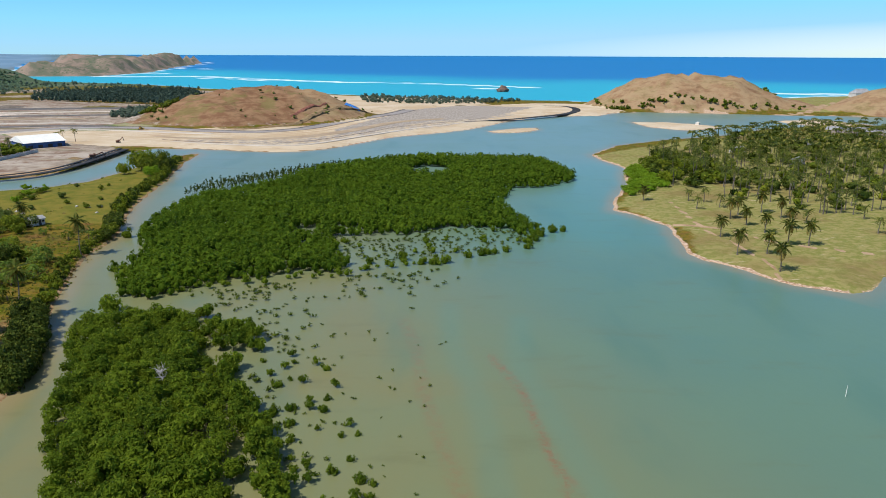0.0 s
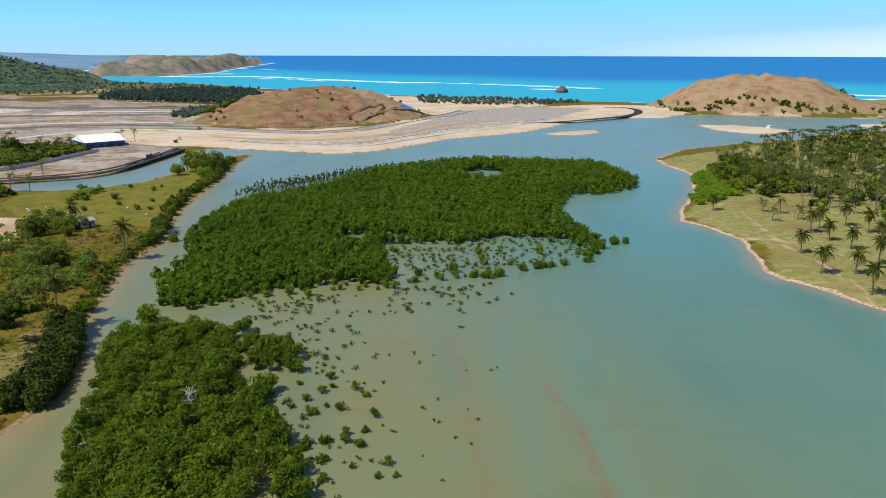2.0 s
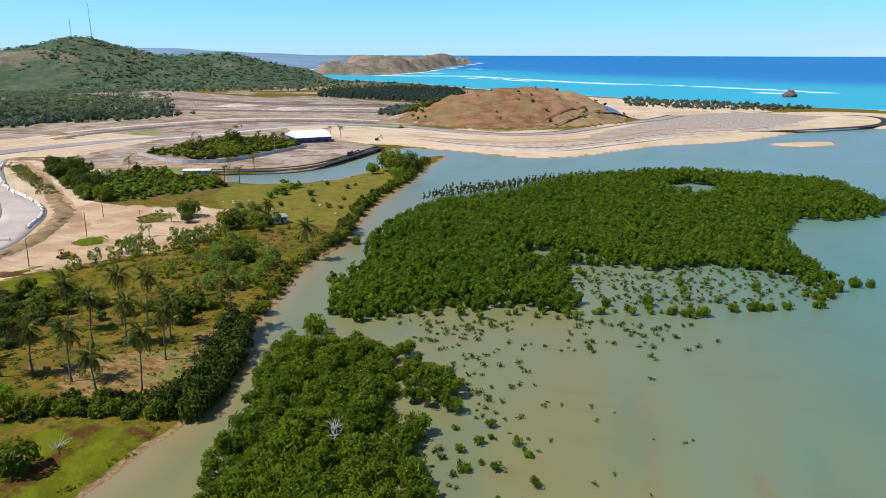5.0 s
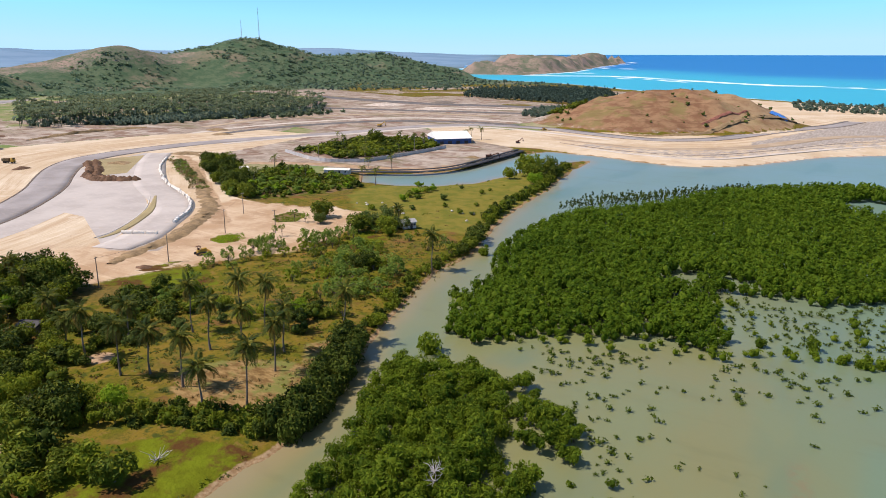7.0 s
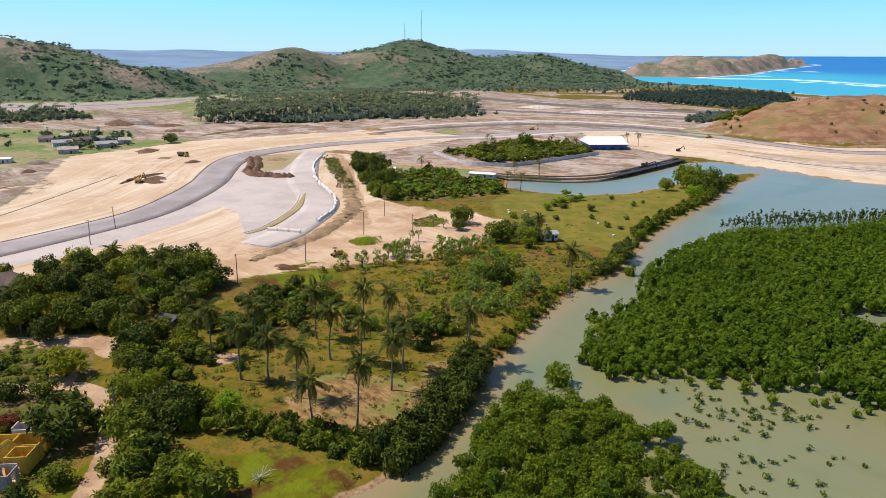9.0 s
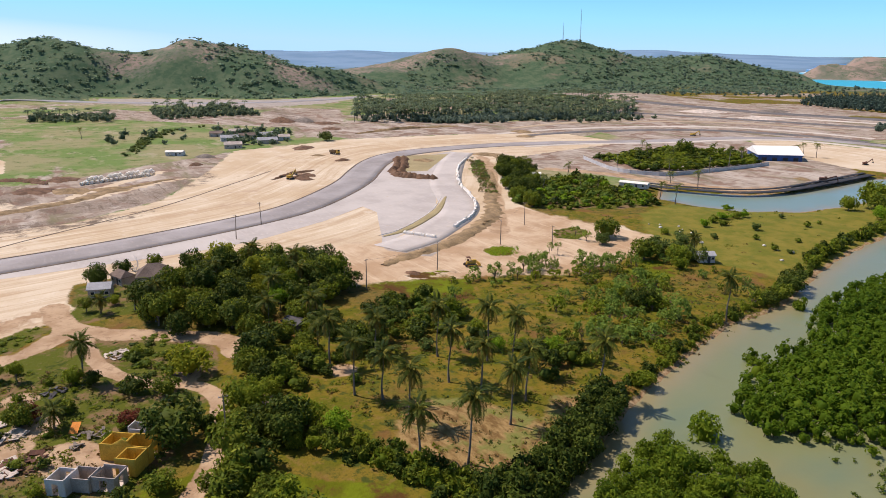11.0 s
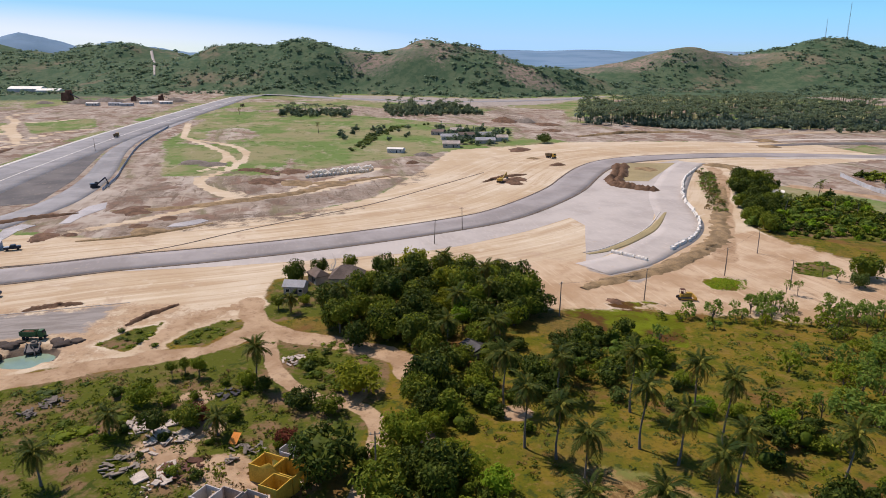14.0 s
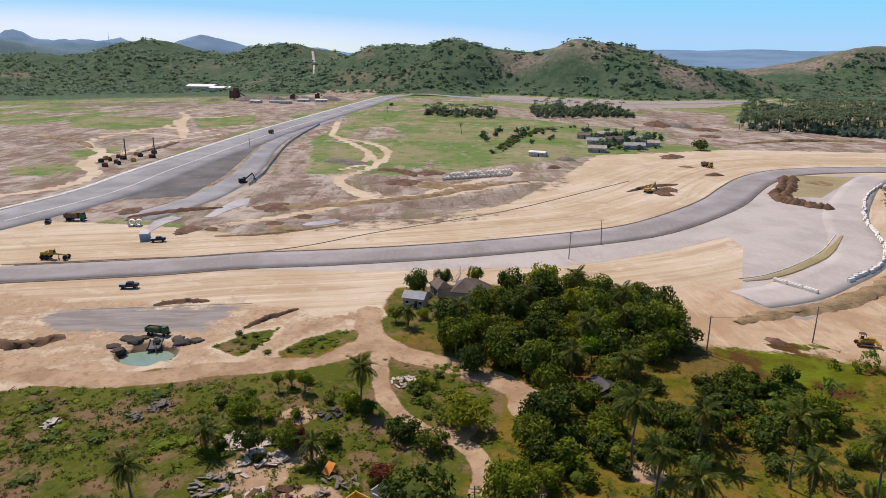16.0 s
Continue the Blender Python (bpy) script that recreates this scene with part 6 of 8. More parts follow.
stuff("planted_rows", tuft, rows_, g0.uniform(0.3, 0.55, len(rows_)), "leaf_dark", "Low crop planted in straight rows", "crop", 92, None, 0.0)
for k, (x, y) in enumerate([(-129, 183), (-131, 190), (-142, 205), (-146, 214), (-181, 209), (-177, 193), (-183, 215), (-181, 188), (-169, 224), (-167, 172), (-135, 198), (-138, 205), (-149, 206), (-152, 198)]):
    tree("slender_tree", x, y, g0.uniform(1.8, 2.7), g0.uniform(4.4, 6.2), "leaf_feather", "airy", "Slender bright green tree with feathery leaves", "tree", 1900 + k, TRUNKS, "feathery trees by the channel", None, 0.4)
xy = scatter([(-203, 208), (-208, 218), (-203, 222), (-196, 217), (-196, 209)], 1.0, 90, 0.9)
stuff("green_tufts", tuft, xy, g0.uniform(0.5, 0.9, len(xy)), "leaf_vivid", "Patch of bright green weeds on the yard", "grass", 90, None, 0.0)

# ---- the east bank ----
wood([(116, 405), (112, 366), (124, 345), (150, 360), (160, 420), (140, 470)], 7.5, 43, 0.8, (3.0, 5.0), (1.3, 1.7), ["leaf_light", "leaf_mid", "leaf_dark", "leaf_mid"], "small", "broadleaf_tree", "Leafy tree on the point of the east bank", "tree", "trees of the east bank")
wood([(88, 328), (92, 350), (102, 372), (106, 408), (118, 424), (118, 380), (112, 350), (100, 336)], 4.2, 49, 0.95, (2.2, 3.6), (0.9, 1.2), ["leaf_vivid"], "small", "shore_shrub", "Bright green shrub on the shore of the east bank", "shrub", "shrubs of the east shore")
xy = scatter([(130, 330), (160, 290), (230, 300), (420, 520), (400, 640), (290, 620), (200, 545), (150, 460)], 15, 144, 0.6)
stuff("east_bank_scrub", [lifted(leaves(60, (1, 1, 0.8), 0.28, 7, 710 + k), 0.6) for k in range(3)], xy, g0.uniform(2.0, 5.0, len(xy)), "leaf_dark", "Dark undergrowth between the palms", "bushes", 111)
xy = scatter([(130, 330), (160, 290), (230, 300), (420, 520), (400, 640), (290, 620), (200, 545), (150, 460)], 13, 44, 0.6)
stuff("east_bank_scrub", [lifted(leaves(60, (1, 1, 0.8), 0.28, 7, 700 + k), 0.6) for k in range(4)], xy, g0.uniform(1.5, 4.2, len(xy)), "leaf_mid", "Green undergrowth between the palms", "bushes", 11)

# ---- far woods ----
low_palm = []
for k in range(4):
    r_ = np.random.default_rng(800 + k)
    bits = [tube([(0, 0, -0.3), (0.2, 0, 4), (0.5, 0.1, 8)], (0.2, 0.15, 0.1), 4)]
    for i in range(15):
        a, t_ = i * 2.4 + r_.uniform(-0.3, 0.3), r_.uniform(-0.3, 0.8)
        e = np.array([math.cos(a), math.sin(a), 0])
        s = np.array([-math.sin(a), math.cos(a), 0]) * 0.55
        p0, p1, p2 = np.array([0.5, 0.1, 8.0]), np.array([0.5, 0.1, 8 + 0.9 * t_]) + e * 1.7, np.array([0.5, 0.1, 6.9 + 1.3 * t_]) + e * 3.1
        bits += [(np.array([p0, p1 - s, p2, p1 + s]), np.array([[0, 1, 2, 3]]))]
    low_palm.append(join(*bits))
stuff("far_palms", low_palm, later_palms, g0.uniform(0.9, 1.4, len(later_palms)), "east_palm", "Coconut palms far back on the east bank", "palms", 22)
GROVE = [(-660, 375), (-590, 450), (-560, 553), (-545, 650), (-650, 760), (-804, 850), (-905, 650), (-905, 497)]
xy = scatter(GROVE, 9.8, 51, 0.9)
xy = xy[fbm(xy[:, 0], xy[:, 1], 55, 251, 3) > 0.40]
stuff("palm_grove", low_palm, xy, g0.uniform(0.75, 1.3, len(xy)) * (0.85 + 1.1 * fbm(xy[:, 0], xy[:, 1], 80, 252, 3)), "grove_leaf", "Grove of tall coconut palms behind the works", "palm grove", 12)
clump = [lifted(leaves(16, (1, 1, 0.9), 0.5, 6, 820 + k, 0.62, mesh=1), 0.45) for k in range(6)]
airy_clump = [lifted(leaves(12, (1, 1, 0.9), 0.64, 5, 880 + k, 0), 0.5) for k in range(6)]
fine_clump = [lifted(leaves(26, (1, 1, 0.9), 0.40, 7, 840 + k, mesh=2), 0.7) for k in range(5)]
xy = np.vstack([scatter(GROVE, 14, 52, 0.7), scatter([(-640, 420), (-600, 440), (-575, 560), (-560, 650), (-620, 640), (-640, 520)], 7, 152, 0.8)])
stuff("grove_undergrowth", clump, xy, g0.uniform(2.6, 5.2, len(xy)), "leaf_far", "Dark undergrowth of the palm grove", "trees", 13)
xy = np.vstack([scatter([(-600, 640), (-520, 660), (-530, 560), (-590, 560)], 9, 53, 0.8), scatter([(-655, 225), (-560, 220), (-525, 212), (-520, 250), (-590, 285), (-650, 260)], 12, 54, 0.5), scatter([(-913, 231), (-967, 283), (-785, 247), (-775, 216)], 9, 55, 0.9), scatter([(-895, 275), (-952, 319), (-867, 342), (-787, 317), (-773, 273), (-783, 250)], 10, 155, 0.8), scatter([(-610, 220), (-624, 245), (-608, 283), (-542, 268), (-525, 254), (-524, 221), (-588, 220)], 8, 157, 0.4), scatter([(-825, 216), (-776, 319), (-800, 330), (-850, 250)], 8, 56, 0.8), scatter([(-560, 130), (-640, 150), (-700, 210), (-640, 215), (-570, 190)], 14, 57, 0.3), scatter([(-812, 100), (-782, 174), (-850, 182), (-890, 108)], 9, 160, 0.8)])
stuff("field_trees", fine_clump, xy, g0.uniform(2.0, 4.6, len(xy)), "grove_leaf", "Dark trees round fields and houses", "trees", 14)
xy = np.vstack([scatter([(-812, 100), (-782, 174), (-850, 182), (-890, 108)], 11, 159, 0.75), scatter([(-913, 231), (-967, 283), (-785, 247), (-775, 216)], 12, 58, 0.7), scatter([(-895, 275), (-952, 319), (-867, 342), (-783, 250)], 14, 158, 0.6), scatter([(-825, 216), (-776, 319), (-850, 250)], 10, 59, 0.7)])
low = scatter([(-516, 141), (-597, 163), (-668, 196), (-691, 243), (-700, 240), (-672, 210), (-600, 178), (-520, 150)], 5, 156, 0.8)
stuff("field_hedge", fine_clump, low, np.outer(g0.uniform(0.9, 2.2, len(low)), (1.3, 0.8)), "leaf_grey", "Low green hedge across the field", "hedge", 114)
stuff("field_palms", low_palm, xy, g0.uniform(0.9, 1.5, len(xy)), "grove_leaf", "Palms standing round the fields", "palms", 15)
xy = np.vstack([scatter([(-560, 965), (-500, 950), (-385, 915), (-310, 880), (-330, 1010), (-380, 1120), (-440, 1250), (-560, 1250), (-620, 1100)], 6.5, 61, 0.9, 0.8)])
stuff("casuarina_belt", [lifted(leaves(20, (1, 1, 1.8), 0.5, 6, 860 + k, mesh=1), 1.6) for k in range(5)], xy, g0.uniform(1.8, 3.0, len(xy)), "casuarina", "Dark belt of casuarina trees along the coast", "trees", 16)
xy = np.vstack([scatter([(-1100, 1600), (-900, 1600), (-650, 1500), (-450, 1330), (-640, 1150), (-850, 1000), (-1000, 1050), (-1200, 1250)], 20, 62, 0.6), scatter([(-110, 970), (-10, 945), (60, 960), (120, 1020), (-10, 1085), (-130, 1130)], 9, 63, 0.75), scatter([(-350, 730), (-295, 715), (-285, 790), (-330, 850), (-370, 860)], 7, 64, 0.75)])
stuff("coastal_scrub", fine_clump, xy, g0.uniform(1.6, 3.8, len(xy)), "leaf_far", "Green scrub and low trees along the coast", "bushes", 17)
xy = scatter([(-300, 660), (-225, 640), (-150, 655), (-60, 760), (-90, 850), (-200, 840), (-300, 800)], 12, 67, 0.16)
stuff("hill_scrub", fine_clump, xy, g0.uniform(0.8, 2.4, len(xy)), "leaf_grey", "Scattered bushes on the dry brown hill", "bushes", 18)
foot = scatter([(190, 930), (200, 870), (290, 815), (420, 830), (450, 870), (330, 900), (210, 950)], 7, 168, 0.4)
on = hill(foot[:, 0], foot[:, 1], BROWN_HILLS, 1.15)
xy = np.vstack([foot[(on > 0.5) & (on < 7) & (land_by(foot[:, 0], foot[:, 1]) > 3)], scatter([(402, 932), (422, 922), (424, 896), (404, 900)], 6, 169, 0.7), np.repeat(curve([(205, 872), (222, 866), (250, 866), (282, 860), (320, 852), (352, 843)], 4), 3, 0) + g0.normal(size=(63, 2)) * (7, 3), scatter([(-306, 715), (-283, 683), (-262, 684), (-272, 735), (-290, 760)], 5, 170, 0.85)])
stuff("hill_scrub", fine_clump, xy, g0.uniform(1.2, 3.4, len(xy)), "leaf_mid", "Green bushes along the foot of dry hills", "bushes", 19)
fan = np.stack([np.radians(g0.uniform(31, 131, 23000)), np.sqrt(g0.uniform(1000**2, 2150**2, 23000))], 1)
xy = np.stack([-20 - fan[:, 1] * np.sin(fan[:, 0]), 60 + fan[:, 1] * np.cos(fan[:, 0])], 1)
on_hill = hill(xy[:, 0], xy[:, 1], GREEN_HILLS)
dens = fbm(xy[:, 0], xy[:, 1], 120, 91, 4)
bald = fbm(xy[:, 0], xy[:, 1], 330, 95, 3)
dist = np.hypot(xy[:, 0] + 20, xy[:, 1] - 60)
ok = (land_by(xy[:, 0], xy[:, 1]) > 20) & (dens + 0.25 * (on_hill < 12) > 0.30 + 0.38 * step(bald, 0.5, 0.62) + 0.17 * dry_top(xy[:, 0], xy[:, 1])) & ((on_hill > 1) | (dist > 1330)) & (line_by(xy[:, 0], xy[:, 1], STRAIGHT) > 28) & (inside_by(xy[:, 0], xy[:, 1], FAR_BAND) < -12)
xy = xy[ok]
big = 1.7 + 3.6 * g0.random(len(xy)) ** 2
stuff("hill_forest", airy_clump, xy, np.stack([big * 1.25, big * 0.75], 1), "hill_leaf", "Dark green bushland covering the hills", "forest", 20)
# driftwood and dead branches
def dead_tree(name, x, y, z, seed, n, long, label, rad=0.07):
    """A bare top of forked limbs, each a part."""
    r = np.random.default_rng(seed)
    ob = thing(name, label, "dead tree", pose(x, y, z))
    for i in range(n):
        a, e = r.uniform(0, 6.28), r.uniform(0.05, 0.9)
        d = np.array([math.cos(a) * math.cos(e), math.sin(a) * math.cos(e), math.sin(e)]) * long * r.uniform(0.5, 1)
        side = r.normal(size=3) * long * 0.1
        part("branch", quads("branch", *tube([(0, 0, 0.05), d * 0.5 + side, d], (rad, rad * 0.7, rad * 0.25), 4), "dead"), ob)


dead_tree("dead_branch", -99.5, 110.7, 1.5, 1, 16, 3.4, "Bleached dead tree top lying on grass")
dead_tree("dead_mangrove", -57.2, 130.3, 3.4, 2, 20, 2.6, "Bare grey dead mangrove among green ones")
dead_tree("dead_mangrove", -56, 128.5, 3.2, 5, 16, 2.2, "Bare grey dead mangrove among green ones")
dead_tree("dead_branch", -119, 101, 1.6, 3, 9, 1.6, "Pale dry branch beside the hedge")
dead_tree("bare_tree", -243, 104, 1.9, 8, 14, 7.0, "Leafless pale tree beside the copse", 0.12)


# ---- built things ----
for key, colour, rough, metal, spread_ in (
    ("roof_white", (0.88, 0.84, 0.76), 0.5, 0, 0.06), ("white_paint", (0.82, 0.75, 0.64), 0.6, 0, 0.10), ("concrete", (0.50, 0.48, 0.45), 0.85, 0, 0.18), ("blue_wall", (0.05, 0.10, 0.24), 0.6, 0, 0.2), ("blue_grey", (0.28, 0.33, 0.40), 0.7, 0, 0.2),
    ("yellow_plaster", (0.60, 0.37, 0.05), 0.85, 0, 0.2), ("grey_plaster", (0.43, 0.355, 0.30), 0.9, 0, 0.25), ("pale_plaster", (0.58, 0.53, 0.48), 0.85, 0, 0.15), ("tin", (0.33, 0.32, 0.32), 0.6, 0.0, 0.25), ("thatch", (0.17, 0.125, 0.10), 0.95, 0, 0.3),
    ("rust", (0.16, 0.075, 0.05), 0.8, 0.2, 0.35), ("machine_yellow", (0.50, 0.30, 0.05), 0.55, 0, 0.25), ("truck_green", (0.06, 0.13, 0.05), 0.5, 0, 0.2), ("truck_brown", (0.16, 0.11, 0.055), 0.6, 0, 0.3), ("navy", (0.028, 0.031, 0.042), 0.35, 0, 0.15),
    ("tyre", (0.025, 0.024, 0.023), 0.85, 0, 0.2), ("steel_dark", (0.06, 0.055, 0.055), 0.6, 0.3, 0.3), ("wood_pole", (0.22, 0.18, 0.14), 0.9, 0, 0.3), ("orange", (0.75, 0.26, 0.05), 0.8, 0, 0.15), ("blue_tarp", (0.06, 0.22, 0.62), 0.5, 0, 0.2),
    ("wet_soil", (0.075, 0.055, 0.042), 0.9, 0, 0.35), ("red_earth", (0.27, 0.11, 0.075), 0.95, 0, 0.3), ("grey_spoil", (0.19, 0.155, 0.125), 0.95, 0, 0.3), ("rubble", (0.52, 0.43, 0.35), 0.95, 0, 0.3), ("bank_earth", (0.26, 0.175, 0.09), 0.95, 0, 0.35), ("sea_rock", (0.17, 0.11, 0.085), 0.9, 0, 0.35), ("screen", (0.02, 0.025, 0.03), 0.15, 0, 0.1), ("pool", (0.22, 0.30, 0.21), 0.15, 0, 0.12),
):
    M[key] = plain(key, colour, rough, metal, spread_, 1.2)


def boxes(mat, *items, bevel=0.04):
    """One mesh of bevelled boxes: (size, centre[, turn about x, y, z in degrees[, taper]])."""
    bm = bmesh.new()
    for size, mid, *rest in items:
        turn = rest[0] if rest else (0, 0, 0)
        m = Matrix.LocRotScale(mid, Euler([radians(a) for a in turn]), size)
        got = bmesh.ops.create_cube(bm, size=1.0)["verts"]
        if len(rest) > 1:
            for v in got:
                if v.co.z > 0:
                    v.co.x *= rest[1][0]
                    v.co.y *= rest[1][1]
        bmesh.ops.transform(bm, matrix=m, verts=got)
    if bevel:
        bmesh.ops.bevel(bm, geom=bm.edges[:], offset=bevel, segments=1, affect="EDGES", clamp_overlap=True)
    me = bpy.data.meshes.new("part")
    bm.to_mesh(me), bm.free()
    me.materials.append(M[mat])
    return me


def gable(mat, long, wide, rise_, over=0.3, thick=0.12, hip=0.0):
    """A roof of two slopes, or four where hip is above 0, over a plan of long by wide; its eaves at z 0."""
    bm = bmesh.new()
    a, b, r = long / 2 + over, wide / 2 + over, max(0.01, long / 2 + over - hip)
    for dz, flip in ((0, False), (-thick, True)):
        c = [bm.verts.new(p) for p in ((-a, -b, dz), (a, -b, dz), (a, b, dz), (-a, b, dz), (-r, 0, rise_ + dz), (r, 0, rise_ + dz))]
        for f in ((0, 1, 5, 4), (2, 3, 4, 5), (1, 2, 5), (3, 0, 4)):
            if hip == 0 and len(f) == 3 and flip:
                continue
            bm.faces.new([c[i] for i in (reversed(f) if flip else f)])
    vs = bm.verts[:]
    bm.verts.ensure_lookup_table()
    for i, j in ((0, 1), (1, 2), (2, 3), (3, 0)):
        bm.faces.new([bm.verts[i], bm.verts[i + 6], bm.verts[j + 6], bm.verts[j]])
    bmesh.ops.recalc_face_normals(bm, faces=bm.faces)
    me = bpy.data.meshes.new("roof")
    bm.to_mesh(me), bm.free()
    me.materials.append(M[mat])
    return me


def cylinder(mat, r, long, sides=14, hollow=0.0, axis="X"):
    """A closed drum, or a pipe where hollow gives its bore, along an axis."""
    prof = [(-long / 2, r), (long / 2, r)]
    if hollow:
        prof += [(long / 2, hollow), (-long / 2, hollow)]
    else:
        prof = [(-long / 2, 0.01), (-long / 2, r * 0.92), (-long / 2 + 0.05, r), (long / 2 - 0.05, r), (long / 2, r * 0.92), (long / 2, 0.01)]
    a = np.arange(sides) * 2 * np.pi / sides
    ring = np.vstack([np.stack([np.full(sides, h), q * np.cos(a), q * np.sin(a)], 1) for h, q in prof])
    k = np.arange(sides)
    n = len(prof)
    faces = [np.stack([i * sides + k, i * sides + (k + 1) % sides, (i + 1) % n * sides + (k + 1) % sides, (i + 1) % n * sides + k], 1) for i in range(n if hollow else n - 1)]
    if axis == "Y":
        ring = ring[:, [1, 0, 2]]
    if axis == "Z":
        ring = ring[:, [1, 2, 0]]
    return quads("drum", ring, np.vstack(faces), mat)


def at(x, y, z=2.0, turn=0.0):
    return pose(x, y, z, 0, 0, turn)


WHEEL = cylinder("tyre", 0.55, 0.42, 16, axis="Y")
SMALL_WHEEL = cylinder("tyre", 0.38, 0.26, 14, axis="Y")
BIG_WHEEL = cylinder("tyre", 0.75, 0.55, 16, axis="Y")
HUB = cylinder("steel_dark", 0.24, 0.5, 10, axis="Y")


def wheels(ob, mesh, xs, y, z, hub=True):
    for x in xs:
        for s in (-1, 1):
            w = part("wheel", mesh, ob, "", Matrix.Translation((x, s * y, z)))
            if hub:
                part("rim", HUB, w)


def dump_truck(x, y, turn, bed, cab, label):
    ob = thing("dump_truck", label, "truck", at(x, y, 2.05, turn), "construction vehicles")
    part("chassis", boxes("steel_dark", ((8.2, 0.9, 0.35), (0, 0, 0.95)), ((0.5, 2.2, 0.3), (4.1, 0, 0.75))), ob)
    b = part("bed", boxes(bed, ((5.4, 2.5, 0.2), (-1.4, 0, 1.35))), ob)
    for y_ in (1.22, -1.22):
        part("side_panel", boxes(bed, ((5.4, 0.12, 1.5), (-1.4, y_, 2.1))), b)
        for i in range(4):
            part("rib", boxes(bed, ((0.14, 0.1, 1.4), (-3.4 + 1.3 * i, y_ * 1.09, 2.02)), bevel=0.02), b)
    part("headboard", boxes(bed, ((0.12, 2.5, 1.7), (1.3, 0, 2.2))), b)
    part("tailgate", boxes(bed, ((0.12, 2.5, 1.4), (-4.1, 0, 2.05))), b)
    part("load", quads("load", lump(4, 0.2)[0] * (2.4, 1.05, 0.6) + (-1.4, 0, 2.3), lump(4, 0.2)[1], "spoil"), ob, "brown earth load")
    c = part("cab", boxes(cab, ((1.7, 2.4, 1.5), (2.9, 0, 1.65)), ((1.6, 2.3, 1.0), (2.8, 0, 2.75), (0, 0, 0), (0.85, 0.9)), bevel=0.1), ob)
    part("windscreen", boxes("screen", ((0.06, 1.9, 0.7), (3.56, 0, 2.75), (0, -8, 0))), c, "dark glass windscreen")
    wheels(ob, WHEEL, (2.9, -1.6, -2.9), 1.05, 0.55)
    return ob


def pickup(x, y, turn, label, group=""):
    ob = thing("pickup", label, "pickup truck", at(x, y, 2.05, turn), group)
    part("body", boxes("navy", ((5.2, 1.85, 0.7), (0, 0, 0.85)), ((1.5, 1.75, 0.25), (1.8, 0, 1.25)), bevel=0.12), ob)
    c = part("cabin", boxes("navy", ((2.2, 1.75, 0.75), (0.25, 0, 1.5), (0, 0, 0), (0.75, 0.86)), bevel=0.1), ob)
    for s in (-1, 1):
        part("side_window", boxes("screen", ((1.5, 0.05, 0.42), (0.25, s * 0.8, 1.55), (s * 9, 0, 0))), c, "dark glass side window")
    part("windscreen", boxes("screen", ((0.05, 1.45, 0.5), (1.16, 0, 1.52), (0, -28, 0))), c, "dark glass windscreen")
    part("cargo_bed", boxes("blue_grey", ((1.9, 1.5, 0.1), (-1.6, 0, 1.24))), ob, "grey cargo bed")
    wheels(ob, SMALL_WHEEL, (1.65, -1.6), 0.82, 0.38)
    return ob


def grader(x, y, turn, label):
    ob = thing("road_grader", label, "grader", at(x, y, 2.05, turn), "construction vehicles")
    part("frame", boxes("machine_yellow", ((6.4, 0.5, 0.5), (1.0, 0, 1.7), (0, 6, 0)), ((0.5, 2.2, 0.4), (4.0, 0, 0.9)), bevel=0.06), ob)
    part("engine", boxes("machine_yellow", ((3.0, 1.5, 1.3), (-2.9, 0, 1.75)), ((0.6, 1.1, 0.5), (-2.5, 0, 2.5)), bevel=0.1), ob)
    c = part("cab", boxes("machine_yellow", ((1.5, 1.6, 1.6), (-0.6, 0, 2.3), (0, 0, 0), (0.9, 0.85)), ((1.8, 1.8, 0.14), (-0.6, 0, 3.2)), bevel=0.06), ob)
    part("window", boxes("screen", ((1.56, 1.3, 0.8), (-0.6, 0, 2.55), (0, 0, 0), (0.92, 0.9))), c, "dark cab glass")
    part("blade", boxes("steel_dark", ((0.2, 3.6, 0.7), (1.3, 0, 0.6), (0, 0, 30))), ob, "curved steel blade")
    wheels(ob, BIG_WHEEL, (4.0, -2.2, -3.7), 1.05, 0.75)
    return ob


def bulldozer(x, y, turn, label):
    ob = thing("bulldozer", label, "bulldozer", at(x, y, 2.0, turn), "construction vehicles")
    for s in (-1, 1):
        t = part("crawler", boxes("steel_dark", ((3.8, 0.6, 0.9), (0, s * 1.05, 0.5)), bevel=0.28), ob)
        part("crawler_frame", boxes("machine_yellow", ((2.6, 0.66, 0.35), (0, s * 1.05, 0.5)), bevel=0.05), t, "yellow crawler frame")
    part("hull", boxes("machine_yellow", ((3.0, 1.4, 1.0), (0.4, 0, 1.15)), ((1.5, 1.1, 0.7), (1.3, 0, 1.7)), bevel=0.1), ob)
    part("cab", boxes("rust", ((1.3, 1.4, 0.12), (-0.6, 0, 2.95)), *[((0.1, 0.1, 1.3), (-0.6 + 0.55 * i, 0.6 * j, 2.3)) for i in (-1, 1) for j in (-1, 1)], ((0.6, 0.6, 0.7), (-0.6, 0, 1.9)), bevel=0.03), ob, "open cab on posts")
    part("blade", boxes("machine_yellow", ((0.25, 3.6, 1.1), (2.9, 0, 0.65), (0, -8, 0)), ((1.6, 0.2, 0.25), (2.1, 1.4, 0.5)), ((1.6, 0.2, 0.25), (2.1, -1.4, 0.5)), bevel=0.05), ob, "wide worn blade")
    return ob


